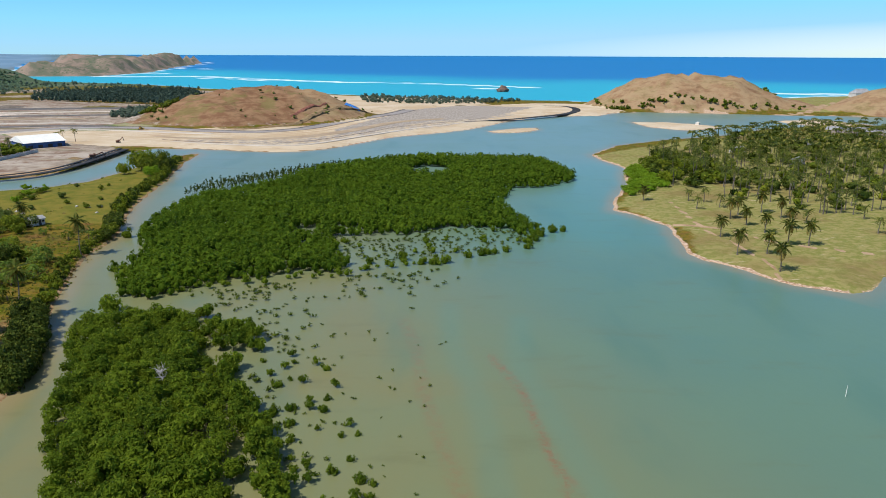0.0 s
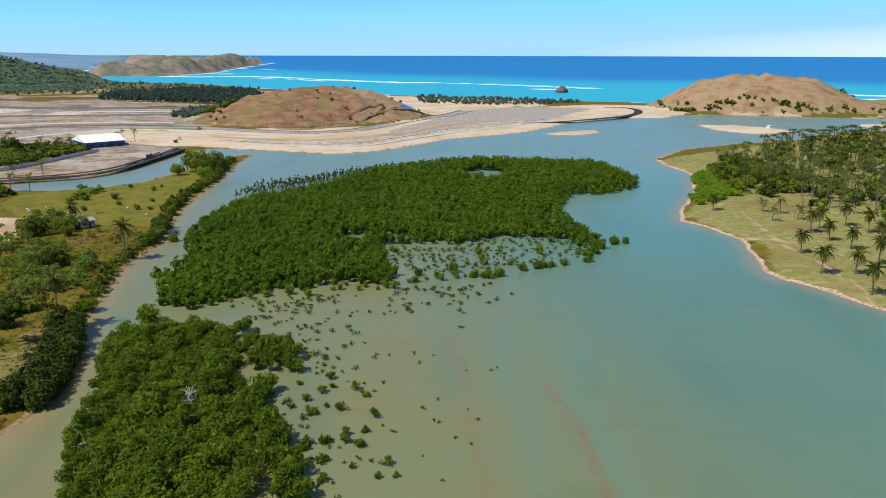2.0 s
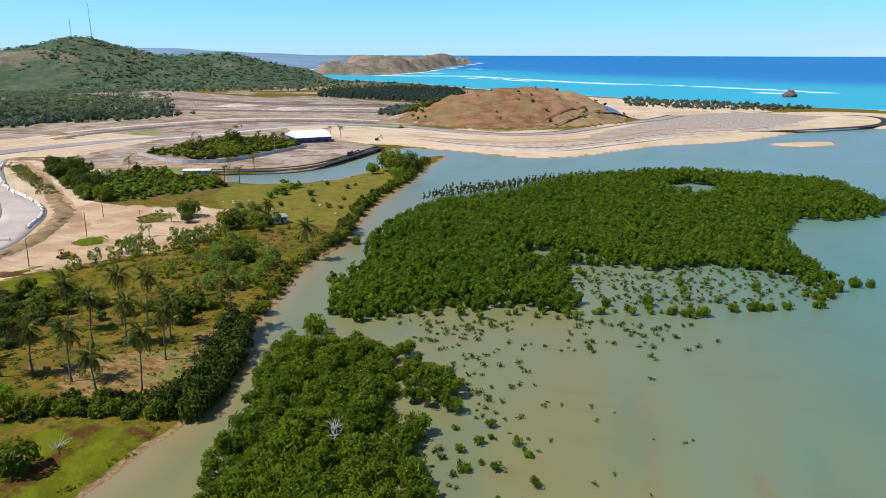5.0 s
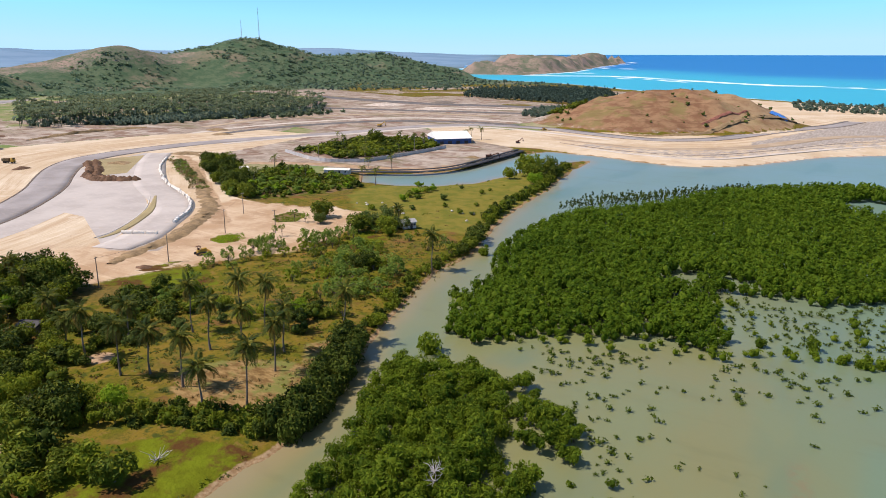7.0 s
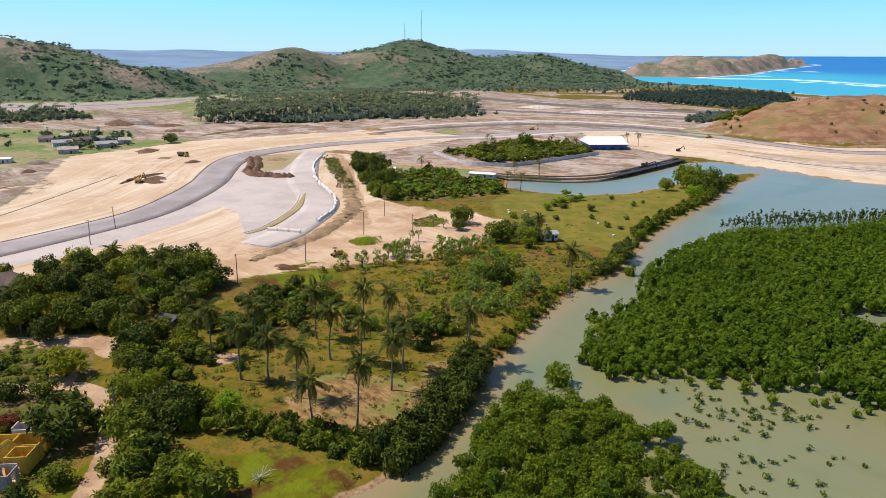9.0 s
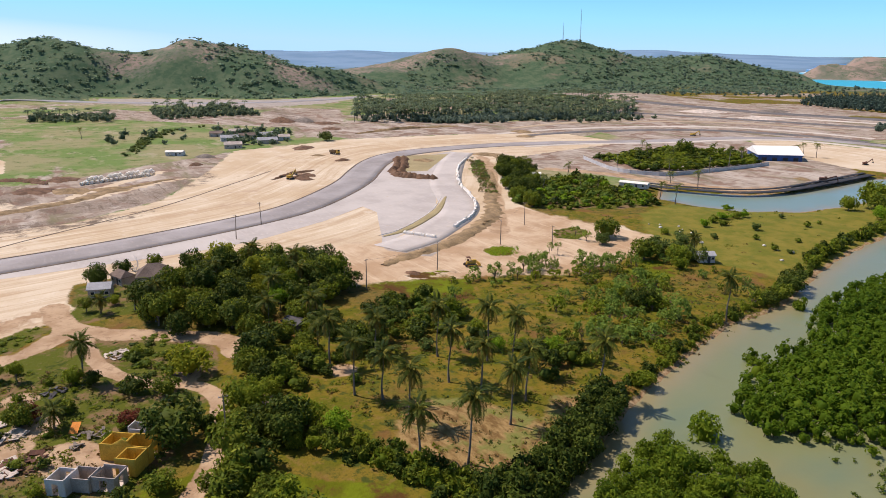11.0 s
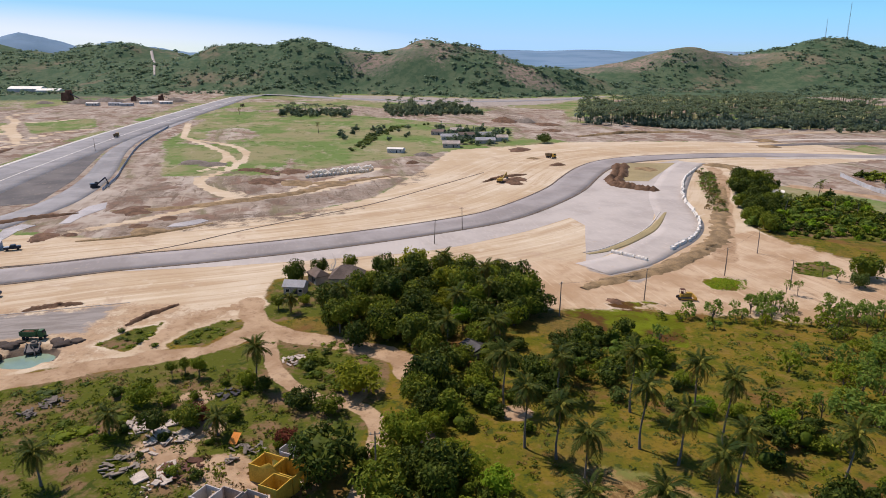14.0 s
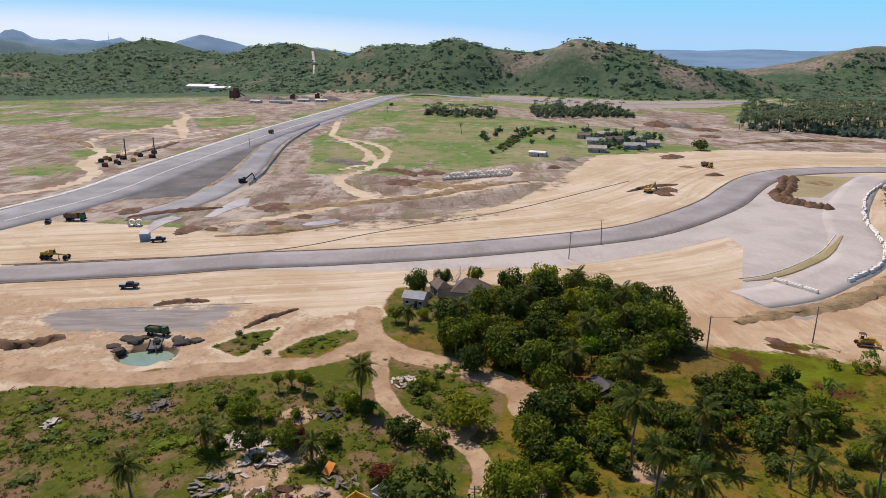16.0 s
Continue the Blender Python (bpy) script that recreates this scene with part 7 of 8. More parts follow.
def excavator(x, y, turn, colour, label, z=2.0, boom=35):
    ob = thing("excavator", label, "excavator", at(x, y, z, turn), "construction vehicles")
    for s in (-1, 1):
        part("crawler", boxes("steel_dark", ((4.2, 0.6, 0.9), (0, s * 1.15, 0.5)), bevel=0.28), ob)
    h = part("house", boxes(colour, ((2.9, 2.5, 1.2), (-0.7, 0, 1.7)), bevel=0.12), ob)
    c = part("cab", boxes(colour, ((1.4, 1.0, 1.6), (0.9, 0.7, 2.0), (0, 0, 0), (0.85, 0.9)), bevel=0.08), ob)
    part("window", boxes("screen", ((1.45, 0.8, 0.7), (0.95, 0.7, 2.3), (0, 0, 0), (0.88, 0.92))), c, "dark cab glass")
    a = radians(boom)
    tip = Vector((0.9 + 5.2 * math.cos(a), -0.3, 1.7 + 5.2 * math.sin(a)))
    part("boom", boxes(colour, ((5.3, 0.45, 0.6), (0.9 + 2.6 * math.cos(a), -0.3, 1.7 + 2.6 * math.sin(a)), (0, -boom, 0)), bevel=0.06), ob)
    part("arm", boxes(colour, ((3.0, 0.35, 0.42), (tip.x + 0.5, -0.3, tip.z - 1.3), (0, 68, 0)), bevel=0.05), ob)
    part("bucket", boxes("steel_dark", ((1.0, 1.1, 0.9), (tip.x + 0.9, -0.3, tip.z - 3.0), (0, 20, 0), (0.6, 1)), bevel=0.08), ob, "dark steel bucket")
    return ob


dump_truck(-328, -45, 88, "truck_brown", "truck_green", "Brown tipper truck with a load of earth")
dump_truck(-205.5, 30.5, 76, "truck_green", "truck_green", "Green tipper truck parked beside a pool").scale = (0.7, 0.7, 0.7)
dump_truck(-454, 264, 20, "truck_brown", "machine_yellow", "Dusty yellow tipper truck on sand")
dump_truck(-648, -30, 175, "truck_brown", "machine_yellow", "Dusty tipper truck beside the straight")
dump_truck(-975, 60, 160, "truck_brown", "rust", "Tipper truck standing on the far track")
pickup(-241, 10, 92, "Dark blue pickup standing on sand")
pickup(-293, 0, 100, "Dark blue pickup beside a grey container")
pickup(-324, -54, 20, "Dark pickup with a load beside the straight")
grader(-272, -26, 85, "Yellow road grader at work on the sand")
bulldozer(-193, 195, 75, "Worn yellow bulldozer on bare earth")
bulldozer(-262, 612, 80, "Yellow bulldozer below the brown hill")
excavator(-377, 204, 130, "machine_yellow", "Yellow excavator beside heaped soil")
excavator(-240, 520, 60, "rust", "Rust-red excavator on the beach", 2.0, 40).scale = (0.75, 0.75, 0.75)
excavator(-412, 2, 120, "navy", "Dark excavator beside the service lane")
excavator(-220, 440, 30, "rust", "Rust-red excavator above the causeway", 2.1, 20)
excavator(-400, 560, 10, "machine_yellow", "Yellow excavator beside the track")

# pool by the truck
rim_ = [(-195 + 5.6 * math.cos(k * 0.393) * (1 + 0.10 * math.sin(k * 2.1)), 31.5 + 6.8 * math.sin(k * 0.393) * (1 + 0.1 * math.cos(k * 1.7))) for k in range(16)]
slab("pool_water", rim_, 0.55, "pool", 0.1, "Pale green water in a dug pool", "pool")
for k, (x, y, r) in enumerate([(-202, 26.5, 1.7), (-200.5, 38, 1.7), (-197, 24.5, 1.2), (-203, 36, 1.4), (-203.5, 24, 1.5), (-199, 22.5, 1.4), (-201.5, 40.5, 1.5), (-204, 28, 1.3)]):
    v, f = lump(5, 0.2)
    tagged(part("soil_mound", quads("soil_mound", v * (r * 1.25, r * 1.35, r * 0.62), f, "wet_soil", True), None, "", at(x, y, 1.6, 40 * k)), "Heap of dark wet soil beside the pool", "soil heap", "soil heaps by the pool")


def mound(name, x, y, r, tall, mat, label, turn=0, squeeze=1.0, group="", n=12):
    """A tipped heap: a rough cone with gullied sides."""
    seed = int(abs(x * 13 + y * 7)) % 97
    g = np.random.default_rng(seed)
    prof = [(1.15, -0.3), (1.0, 0.02), (0.78, 0.34), (0.5, 0.68), (0.24, 0.92), (0.02, 1.0)]
    a = np.arange(n) * 2 * np.pi / n
    wob = 1 + 0.16 * g.normal(size=n)
    ring = np.vstack([np.stack([q * r * wob * np.cos(a), q * r * squeeze * wob * np.sin(a), h * tall * (1 + 0.08 * g.normal(size=n))], 1) for q, h in prof])
    k = np.arange(n)
    faces = np.vstack([np.stack([i * n + k, i * n + (k + 1) % n, (i + 1) * n + (k + 1) % n, (i + 1) * n + k], 1) for i in range(len(prof) - 1)])
    return tagged(part(name, quads(name, ring, faces, mat, True), None, "", at(x, y, float(height(np.array([x * 1.0]), np.array([y * 1.0]))[0]), turn)), label, "heap", group)


heaps = [tuple(p) for p in curve([(-412, 289), (-396, 280), (-382, 272), (-370, 263), (-356, 259), (-348, 262), (-341, 267)], 3)]
for k, (x, y) in enumerate(heaps):
    for s in (0, 4.2):
        mound("soil_mound", x + s * 0.7, y + s * 0.7, g0.uniform(2.4, 3.8), g0.uniform(1.6, 2.6), "spoil", "Heap of dark brown soil tipped inside the bend", 30 * k, 1.0, "soil heaps inside the bend")
for x, y, r, h, mat, label in ((-379, 210, 6, 2.2, "spoil", "Heaped brown soil beside an excavator"), (-384, 216, 6, 2.0, "spoil", "Heaped brown soil beside an excavator"), (-372, 211, 4, 1.6, "spoil", "Heaped brown soil beside an excavator"), (-455, 252, 4, 1.4, "bank_earth", "Low heap of sand on the works"), (-488, 42, 9, 3, "grey_spoil", "Heap of grey gravel beside the dirt loop"), (-478, 54, 8, 2.6, "grey_spoil", "Heap of grey gravel beside the dirt loop"), (-400, 100, 9, 2.2, "bank_earth", "Heap of brown earth on the works"), (-410, 85, 10, 2.6, "spoil", "Heap of brown earth on the works"), (-395, 118, 9, 2.0, "bank_earth", "Heap of brown earth on the works"), (-440, 100, 9, 2.4, "spoil", "Heap of brown earth on the works"), (-350, 30, 9, 1.8, "spoil", "Dark heap of earth beside the lane"), (-345, -30, 6, 1.6, "spoil", "Dark heap of earth beside the straight"), (-310, 40, 7, 1.4, "bank_earth", "Low heap of earth on the works"), (-306, 4, 3.4, 1.3, "spoil", "Dark heap of dug earth on the works"), (-311, 14, 3.0, 1.1, "spoil", "Dark heap of dug earth on the works"), (-320, 36, 4.0, 1.2, "spoil", "Dark heap of dug earth on the works"), (-332, 46, 4.5, 1.2, "spoil", "Dark heap of dug earth on the works"), (-329, -22, 4.0, 1.2, "spoil", "Dark heap of dug earth beside the straight"), (-312, 5, 5, 1.5, "spoil", "Dark heap of earth on the works"), (-610, 330, 9, 2.5, "spoil", "Brown heap of earth on far ground"), (-660, 345, 12, 3, "spoil", "Brown heap of earth on far ground"), (-500, 460, 9, 2.6, "bank_earth", "Heap of earth beside the track"), (-470, 440, 8, 2.2, "bank_earth", "Heap of earth beside the track"), (-398, 300, 7, 2.0, "bank_earth", "Heap of earth beside the lane"), (-400, 350, 9, 2.2, "bank_earth", "Heap of earth beside the track"), (-520, 850, 16, 5, "grey_spoil", "Grey heap of gravel near the coast"), (-560, 780, 22, 5, "rubble", "Pale heap of sand near the coast"), (-470, 760, 18, 4, "rubble", "Pale heap of sand near the coast"), (-196, 176, 2.2, 1.0, "spoil", "Low heap of soil on the dirt road"), (-232, 440, 4, 1.4, "bank_earth", "Heap of earth above the causeway"), (-225, 452, 4, 1.6, "bank_earth", "Heap of earth above the causeway")):
    mound("earth_mound", x, y, r * 1.1, h * 0.6, mat, label, 20, 0.8, "", 18)
for k, (x, y) in enumerate([(-202, 287), (-196, 287), (-193, 294), (-184, 290), (-173, 282), (-159, 298), (-153, 297), (-149, 299), (-145, 287), (-199, 290), (-189, 291), (-178, 286), (-187, 287)]):
    v, f = lump(3, 0.25)
    r = 0.35 + 0.55 * ((k * 37) % 10) / 10
    tagged(part("boulder", quads("boulder", v * (r, r * 0.8, r * 0.55), f, "pale_edge"), None, "", at(x, y, float(height(np.array([x * 1.0]), np.array([y * 1.0]))[0]) + 0.2, 50 * k)), "Pale limestone boulder on the grass", "rock", "boulders of the spit")
ob = thing("pump_sled", "Dark steel pump sled at the edge of the pool", "pump", at(-200.5, 31.5, 1.2, 8))
part("deck", boxes("steel_dark", ((4.2, 3.2, 0.5), (0, 0, 0.35), (0, 8, 0)), ((4.0, 0.3, 0.6), (0, 1.4, 0.6), (0, 8, 0)), ((4.0, 0.3, 0.6), (0, -1.4, 0.6), (0, 8, 0)), bevel=0.06), ob)
part("engine", boxes("grey_spoil", ((1.7, 1.4, 0.9), (-0.8, 0.2, 1.1)), ((0.9, 0.8, 0.4), (-0.8, 0.2, 1.7)), bevel=0.08), ob)
part("hose", quads("hose", *tube([(0.4, 0, 0.9), (1.8, 0.5, 0.8), (3.2, 0.8, -0.3)], (0.16, 0.16, 0.14), 7), "steel_dark"), ob)


def berm(name, pts, wide, tall, mat, label, seed=1):
    """A rough ridge of pushed-up soil along a line."""
    p = curve(pts, 10)
    g = np.random.default_rng(seed)
    way = np.gradient(p, axis=0)
    way /= np.linalg.norm(way, axis=1, keepdims=True)
    side = np.stack([-way[:, 1], way[:, 0]], 1)
    base = height(p[:, 0], p[:, 1])
    fade = np.sin(np.linspace(0.1, 3.04, len(p))) ** 0.4
    rows = [(1.0, -0.25), (0.7, 0.2), (0.3, 0.75), (-0.1, 1.0), (-0.45, 0.6), (-1.0, -0.25)]
    v = np.stack([np.c_[p + side * (wide * fade * (k + 0.16 * g.normal(size=len(p))))[:, None], base + tall * fade * (h + 0.18 * g.normal(size=len(p)))] for k, h in rows], 1).reshape(-1, 3)
    n = len(rows)
    i, j = [k.ravel() for k in np.meshgrid(range(len(p) - 1), range(n - 1), indexing="ij")]
    f = np.stack([i * n + j, i * n + j + 1, (i + 1) * n + j + 1, (i + 1) * n + j], 1)[:, ::-1]
    return tagged(part(name, quads(name, v, f, mat, True)), label, "soil ridge", kind="structure")


berm("soil_ridge", [(-209, 50), (-215, 54), (-222, 61)], 1.3, 0.9, "spoil", "Ridge of dark soil pushed up beside the yard", 2)
berm("soil_ridge_low", [(-226, 22), (-229, 28), (-229, 36)], 1.8, 0.8, "spoil", "Low ridge of dark soil on the sand", 3)
berm("soil_ridge_plain", [(-204, -8), (-200, 0), (-205, 9)], 3.0, 1.3, "spoil", "Ridge of brown soil beside the yard", 4)
berm("soil_ridge_works", [(-352, 20), (-352, 48), (-372, 96), (-392, 118), (-412, 150)], 4.5, 0.8, "bank_earth", "Ridge of brown soil between works and field", 5)
berm("soil_ridge_loop", [(-428, 92), (-444, 84), (-452, 70)], 4.0, 1.8, "spoil", "Ridge of brown soil beside the dirt loop", 6)
berm("soil_ridge_straight", [(-332, -26), (-344, -10), (-350, 8)], 3.0, 1.2, "spoil", "Ridge of brown soil beside the straight", 7)
berm("soil_ridge_rigs", [(-530, -96), (-560, -90), (-590, -88)], 2.4, 1.2, "spoil", "Ridge of dark soil beside the straight", 8)
berm("soil_ridge_west", [(-560, -140), (-600, -170), (-630, -215)], 4.0, 1.5, "bank_earth", "Ridge of brown soil on the bare plain", 9)
berm("soil_ridge_sand", [(-300, 18), (-304, 40), (-318, 64)], 1.6, 0.6, "bank_earth", "Low ridge of soil along the sand", 10)
berm("soil_ridge_bend", [(-380, 195), (-392, 210), (-398, 226)], 2.4, 1.1, "spoil", "Ridge of dug soil beside an excavator", 11)
berm("soil_ridge_hedge", [(-345, 348), (-370, 345), (-395, 352)], 2.6, 1.2, "bank_earth", "Ridge of brown soil beyond the lane", 12)
berm("soil_ridge_grove", [(-560, 330), (-575, 380), (-570, 440)], 4.5, 1.8, "bank_earth", "Ridge of brown soil before the palm grove", 13)
berm("hill_terrace", [(-196, 622), (-172, 618), (-148, 646), (-132, 676), (-112, 724), (-92, 772), (-84, 800)], 4.0, 1.6, "bank_earth", "Raw cut terrace at the foot of the brown hill", 21)
berm("hill_terrace_upper", [(-146, 676), (-134, 700), (-120, 736)], 2.5, 1.4, "red_earth", "Upper cut terrace on the brown hill", 22)
road("road_edge_yard", [(-224, 4), (-225, 18), (-226, 32), (-227, 48)], 0.35, 2.04, "pale_gravel", "Thin pale edge of a graded platform")
# earth bank outside the lane
berm("earth_bank", [(-208, 172), (-213, 184), (-221, 206), (-238, 232), (-252, 247), (-274, 262), (-300, 282), (-340, 310)], 4.4, 0.9, "bank_earth", "Rough brown earth bank round the bend", 31)
xy = curve([(-285, 269), (-314, 287), (-328, 294), (-345, 305), (-360, 314), (-376, 323)], 14)
for k, (x, y) in enumerate(xy):
    tree("bank_bush", x - 2 + g0.uniform(-3.5, 3.5), y + 2 + g0.uniform(-3.5, 3.5), g0.uniform(0.9, 2.4), g0.uniform(1.3, 2.9), ["leaf_feather", "leaf_grey", "leaf_dry"][k % 3], "airy", "Dusty green bush on the earth bank", "bush", 2100 + k, TRUNKS, "bushes of the earth bank")

# concrete barrier blocks along the lane
def barrier_mesh(mat):
    prof = [(-0.55, 0), (-0.55, 0.15), (-0.42, 0.4), (-0.36, 0.95), (0.36, 0.95), (0.42, 0.4), (0.55, 0.15), (0.55, 0)]
    n = len(prof)
    v = np.array([(x, y, z) for x in (-1.45, 1.45) for y, z in prof])
    bm = bmesh.new()
    vs = [bm.verts.new(p) for p in v]
    for k in range(n):
        bm.faces.new([vs[k], vs[(k + 1) % n], vs[n + (k + 1) % n], vs[n + k]])
    bm.faces.new(vs[:n]), bm.faces.new(vs[n:][::-1])
    bmesh.ops.recalc_face_normals(bm, faces=bm.faces)
    me = bpy.data.meshes.new("barrier_block")
    bm.to_mesh(me), bm.free()
    me.materials.append(M[mat])
    return me


white_block, grey_block = barrier_mesh("white_paint"), barrier_mesh("concrete")
line = curve([(-392, 329), (-368, 307), (-344, 290), (-316, 273), (-296, 264), (-279, 256), (-263, 246), (-252, 236), (-246, 228), (-241, 221)], 30)
gone = np.r_[0, np.cumsum(np.linalg.norm(np.diff(line, axis=0), axis=1))]
for k, s in enumerate(np.arange(1.5, gone[-1], 3.45)):
    x, y = np.interp(s, gone, line[:, 0]), np.interp(s, gone, line[:, 1])
    x2, y2 = np.interp(s + 0.5, gone, line[:, 0]), np.interp(s + 0.5, gone, line[:, 1])
    turn = math.degrees(math.atan2(y2 - y, x2 - x)) + g0.uniform(-9, 9)
    x, y = x + g0.uniform(-0.35, 0.35), y + g0.uniform(-0.35, 0.35)
    near_end = s > gone[-1] - 26
    tagged(part("barrier_block", grey_block if near_end else white_block, None, "", at(x, y, 2.08, turn)), "Grey concrete barrier block beside white ones" if near_end else "White concrete barrier block in a curved row", "barrier", "barrier blocks along the lane")
    if near_end:
        tagged(part("barrier_block", white_block, None, "", at(x + 1.5, y - 1.0, 2.08, turn)), "White concrete barrier block in a double row", "barrier", "barrier blocks along the lane")
for k in range(3):
    f = (k + 0.5) / 3
    tagged(part("concrete_beam", boxes("white_paint", ((4.2, 1.0, 0.8), (0, 0, 0.4)), ((4.0, 0.5, 0.3), (0, 0, 0.9)), bevel=0.06), None, "", at(-241 + 12.5 * f, 197.5 + 7 * f, 2.1, 29)), "Long white concrete beam laid across the lane", "beam", "beams across the lane")

# poles and wires
POLES = [(-190, 157), (-195, 184), (-209, 219), (-228, 245), (-193, 229), (-266, 142), (-283, 157), (-129, 100), (-275, 436), (-270, 412), (-290, 470), (-560, -28), (-306, 376)]
pole_mesh = quads("shaft", *tube([(0, 0, -0.5), (0.05, 0, 4.5), (0.02, 0, 9)], (0.17, 0.14, 0.10), 8), "wood_pole")
arm_mesh = boxes("wood_pole", ((0.12, 1.7, 0.12), (0, 0, 8.6)), bevel=0.02)
insulator = quads("insulator", *tube([(0, 0, 8.6), (0, 0, 8.9)], (0.06, 0.05), 6), "white_paint")
for k, (x, y) in enumerate(POLES):
    ob = thing("utility_pole", "Grey wooden power pole with a crossarm", "pole", pose(x, y, float(height(np.array([x * 1.0]), np.array([y * 1.0]))[0]), 1.5 * (k % 3 - 1), 1.2 * (k % 2), 35 + 20 * k), "power poles")
    part("shaft", pole_mesh, ob)
    arm = part("crossarm", arm_mesh, ob)
    for s in (-0.7, 0, 0.7):
        part("insulator", insulator, arm, "", Matrix.Translation((0, s, 0)))
for (ax, ay), (bx, by) in ((POLES[0], POLES[1]), (POLES[1], POLES[2]), (POLES[2], POLES[3])):
    k = np.linspace(0, 1, 12)
    pts = np.stack([ax + (bx - ax) * k, ay + (by - ay) * k, 10.6 - 4 * 0.7 * k * (1 - k)], 1)
    tagged(part("power_cable", quads("power_cable", *tube(pts, np.full(12, 0.02), 4), "steel_dark")), "Thin black cable sagging between poles", "cable", "power cables")


def mast(x, y, tall, label):
    z = float(height(np.array([x * 1.0]), np.array([y * 1.0]))[0])
    ob = thing("radio_mast", label, "mast", at(x, y, z - 1), "radio masts")
    for k in range(3):
        a = k * 2.094
        part("leg", quads("leg", *tube([(1.1 * math.cos(a), 1.1 * math.sin(a), 0), (0.35 * math.cos(a), 0.35 * math.sin(a), tall)], (0.16, 0.10), 5), "rust"), ob)
    zig = []
    for i in range(26):
        for k in range(3):
            a, b = (k * 2.094, (k + 1) * 2.094)
            r0, r1 = 1.1 - 0.75 * i / 26, 1.1 - 0.75 * (i + 1) / 26
            zig.append(tube([(r0 * math.cos(a), r0 * math.sin(a), tall * i / 26), (r1 * math.cos(b), r1 * math.sin(b), tall * (i + 1) / 26)], (0.06, 0.06), 3))
    part("lattice", quads("lattice", *join(*zig), "white_paint"), ob, "red and white steel lattice")


mx_, my_ = -20 - 1740 * math.sin(radians(46.7)), 60 + 1740 * math.cos(radians(46.7))
mast(mx_, my_, 78, "Tall thin lattice radio mast on the hill top")
mast(-20 - 1740 * math.sin(radians(48.0)), 60 + 1740 * math.cos(radians(48.0)), 44, "Shorter lattice radio mast on the hill top")
mast(-20 - 1900 * math.sin(radians(111.2)), 60 + 1900 * math.cos(radians(111.2)), 40, "Lattice radio mast on a far hill")


# ---- buildings ----
def house(name, x, y, turn, long, wide, tall, roof_rise, wall, roof, label, hip=0.0, category="house", group="", z=1.95):
    ob = thing(name, label, category, at(x, y, z, turn), group)
    t = 0.18
    part("wall", boxes(wall, ((long, t, tall), (0, wide / 2, tall / 2)), ((long, t, tall), (0, -wide / 2, tall / 2)), ((t, wide, tall), (long / 2, 0, tall / 2)), ((t, wide, tall), (-long / 2, 0, tall / 2)), bevel=0), ob)
    part("roof", gable(roof, long, wide, roof_rise, 0.45, 0.14, hip), ob, "", Matrix.Translation((0, 0, tall + 0.14)))
    d = part("door", boxes("steel_dark", ((0.95, 0.08, 2.0), (long * 0.12, -wide / 2 - 0.1, 1.0)), bevel=0.02), ob, "dark plank door")
    for s in (-0.3, 0.36):
        w = part("window", boxes("white_paint", ((1.15, 0.1, 1.0), (long * s, -wide / 2 - 0.1, 1.5)), bevel=0.02), ob)
        part("pane", boxes("screen", ((0.95, 0.06, 0.8), (long * s, -wide / 2 - 0.15, 1.5)), bevel=0), w, "dark glass pane")
    return ob


house("hut", -224, 92, 70, 5.5, 4.2, 2.5, 1.4, "grey_plaster", "tin", "Small hut with a pale tin roof among trees")
house("pavilion", -228, 107, 75, 9, 7.5, 3.0, 3.0, "grey_plaster", "thatch", "House with a steep dark hipped roof among trees", 3.4)
house("hut", -233, 99, 20, 6, 4, 2.4, 1.6, "grey_plaster", "thatch", "Small house with a dark roof among trees", 1.5)
house("hut", -157, 263, 60, 5, 4, 2.3, 1.0, "pale_plaster", "tin", "Small hut with a grey tin roof beside a tree")
house("hut", -172, 129, 20, 5, 4, 2.0, 0.8, "wood_pole", "steel_dark", "Dark roofed shack under the trees")
house("shack", -310, 317, 60, 7, 5, 2.6, 0.8, "pale_plaster", "white_paint", "Small shack with a white flat-pitched roof")
house("store", -262, 343, 25, 14, 4, 2.4, 0.7, "concrete", "white_paint", "Long low store with a white roof by the pond")
ob = thing("warehouse", "Long warehouse with a white roof and blue walls", "warehouse", at(-288, 500, 1.95, 48))
part("wall", boxes("blue_wall", ((26, 0.2, 3.8), (0, 14, 1.9)), ((26, 0.2, 3.8), (0, -14, 1.9)), ((0.2, 28, 3.8), (13, 0, 1.9)), ((0.2, 28, 3.8), (-13, 0, 1.9)), bevel=0), ob)
part("roof", gable("roof_white", 26, 28, 4.0, 0.9, 0.15), ob, "", Matrix.Translation((0, 0, 3.95)))
for k in range(4):
    part("door", boxes("steel_dark", ((3.0, 0.1, 2.2), (-9.5 + 6.3 * k, -14.15, 1.1)), bevel=0.03), ob, "dark sliding door")
# walled plot
FENCE = curve([(-350, 391), (-305, 373), (-282, 380), (-275, 392), (-271, 434), (-270, 466)], 12)
ob = thing("plot_wall", "Grey-white panel wall round a green plot", "wall")
gone = np.r_[0, np.cumsum(np.linalg.norm(np.diff(FENCE, axis=0), axis=1))]
panel = boxes("concrete", ((3.9, 0.14, 2.3), (0, 0, 1.1)), ((0.3, 0.3, 2.6), (-2, 0, 1.2)), bevel=0.03)
for k, s in enumerate(np.arange(2, gone[-1], 4.0)):
    x, y = np.interp(s, gone, FENCE[:, 0]), np.interp(s, gone, FENCE[:, 1])
    x2, y2 = np.interp(s + 0.5, gone, FENCE[:, 0]), np.interp(s + 0.5, gone, FENCE[:, 1])
    part("panel", panel, ob, "", at(x, y, 1.85, math.degrees(math.atan2(y2 - y, x2 - x))))
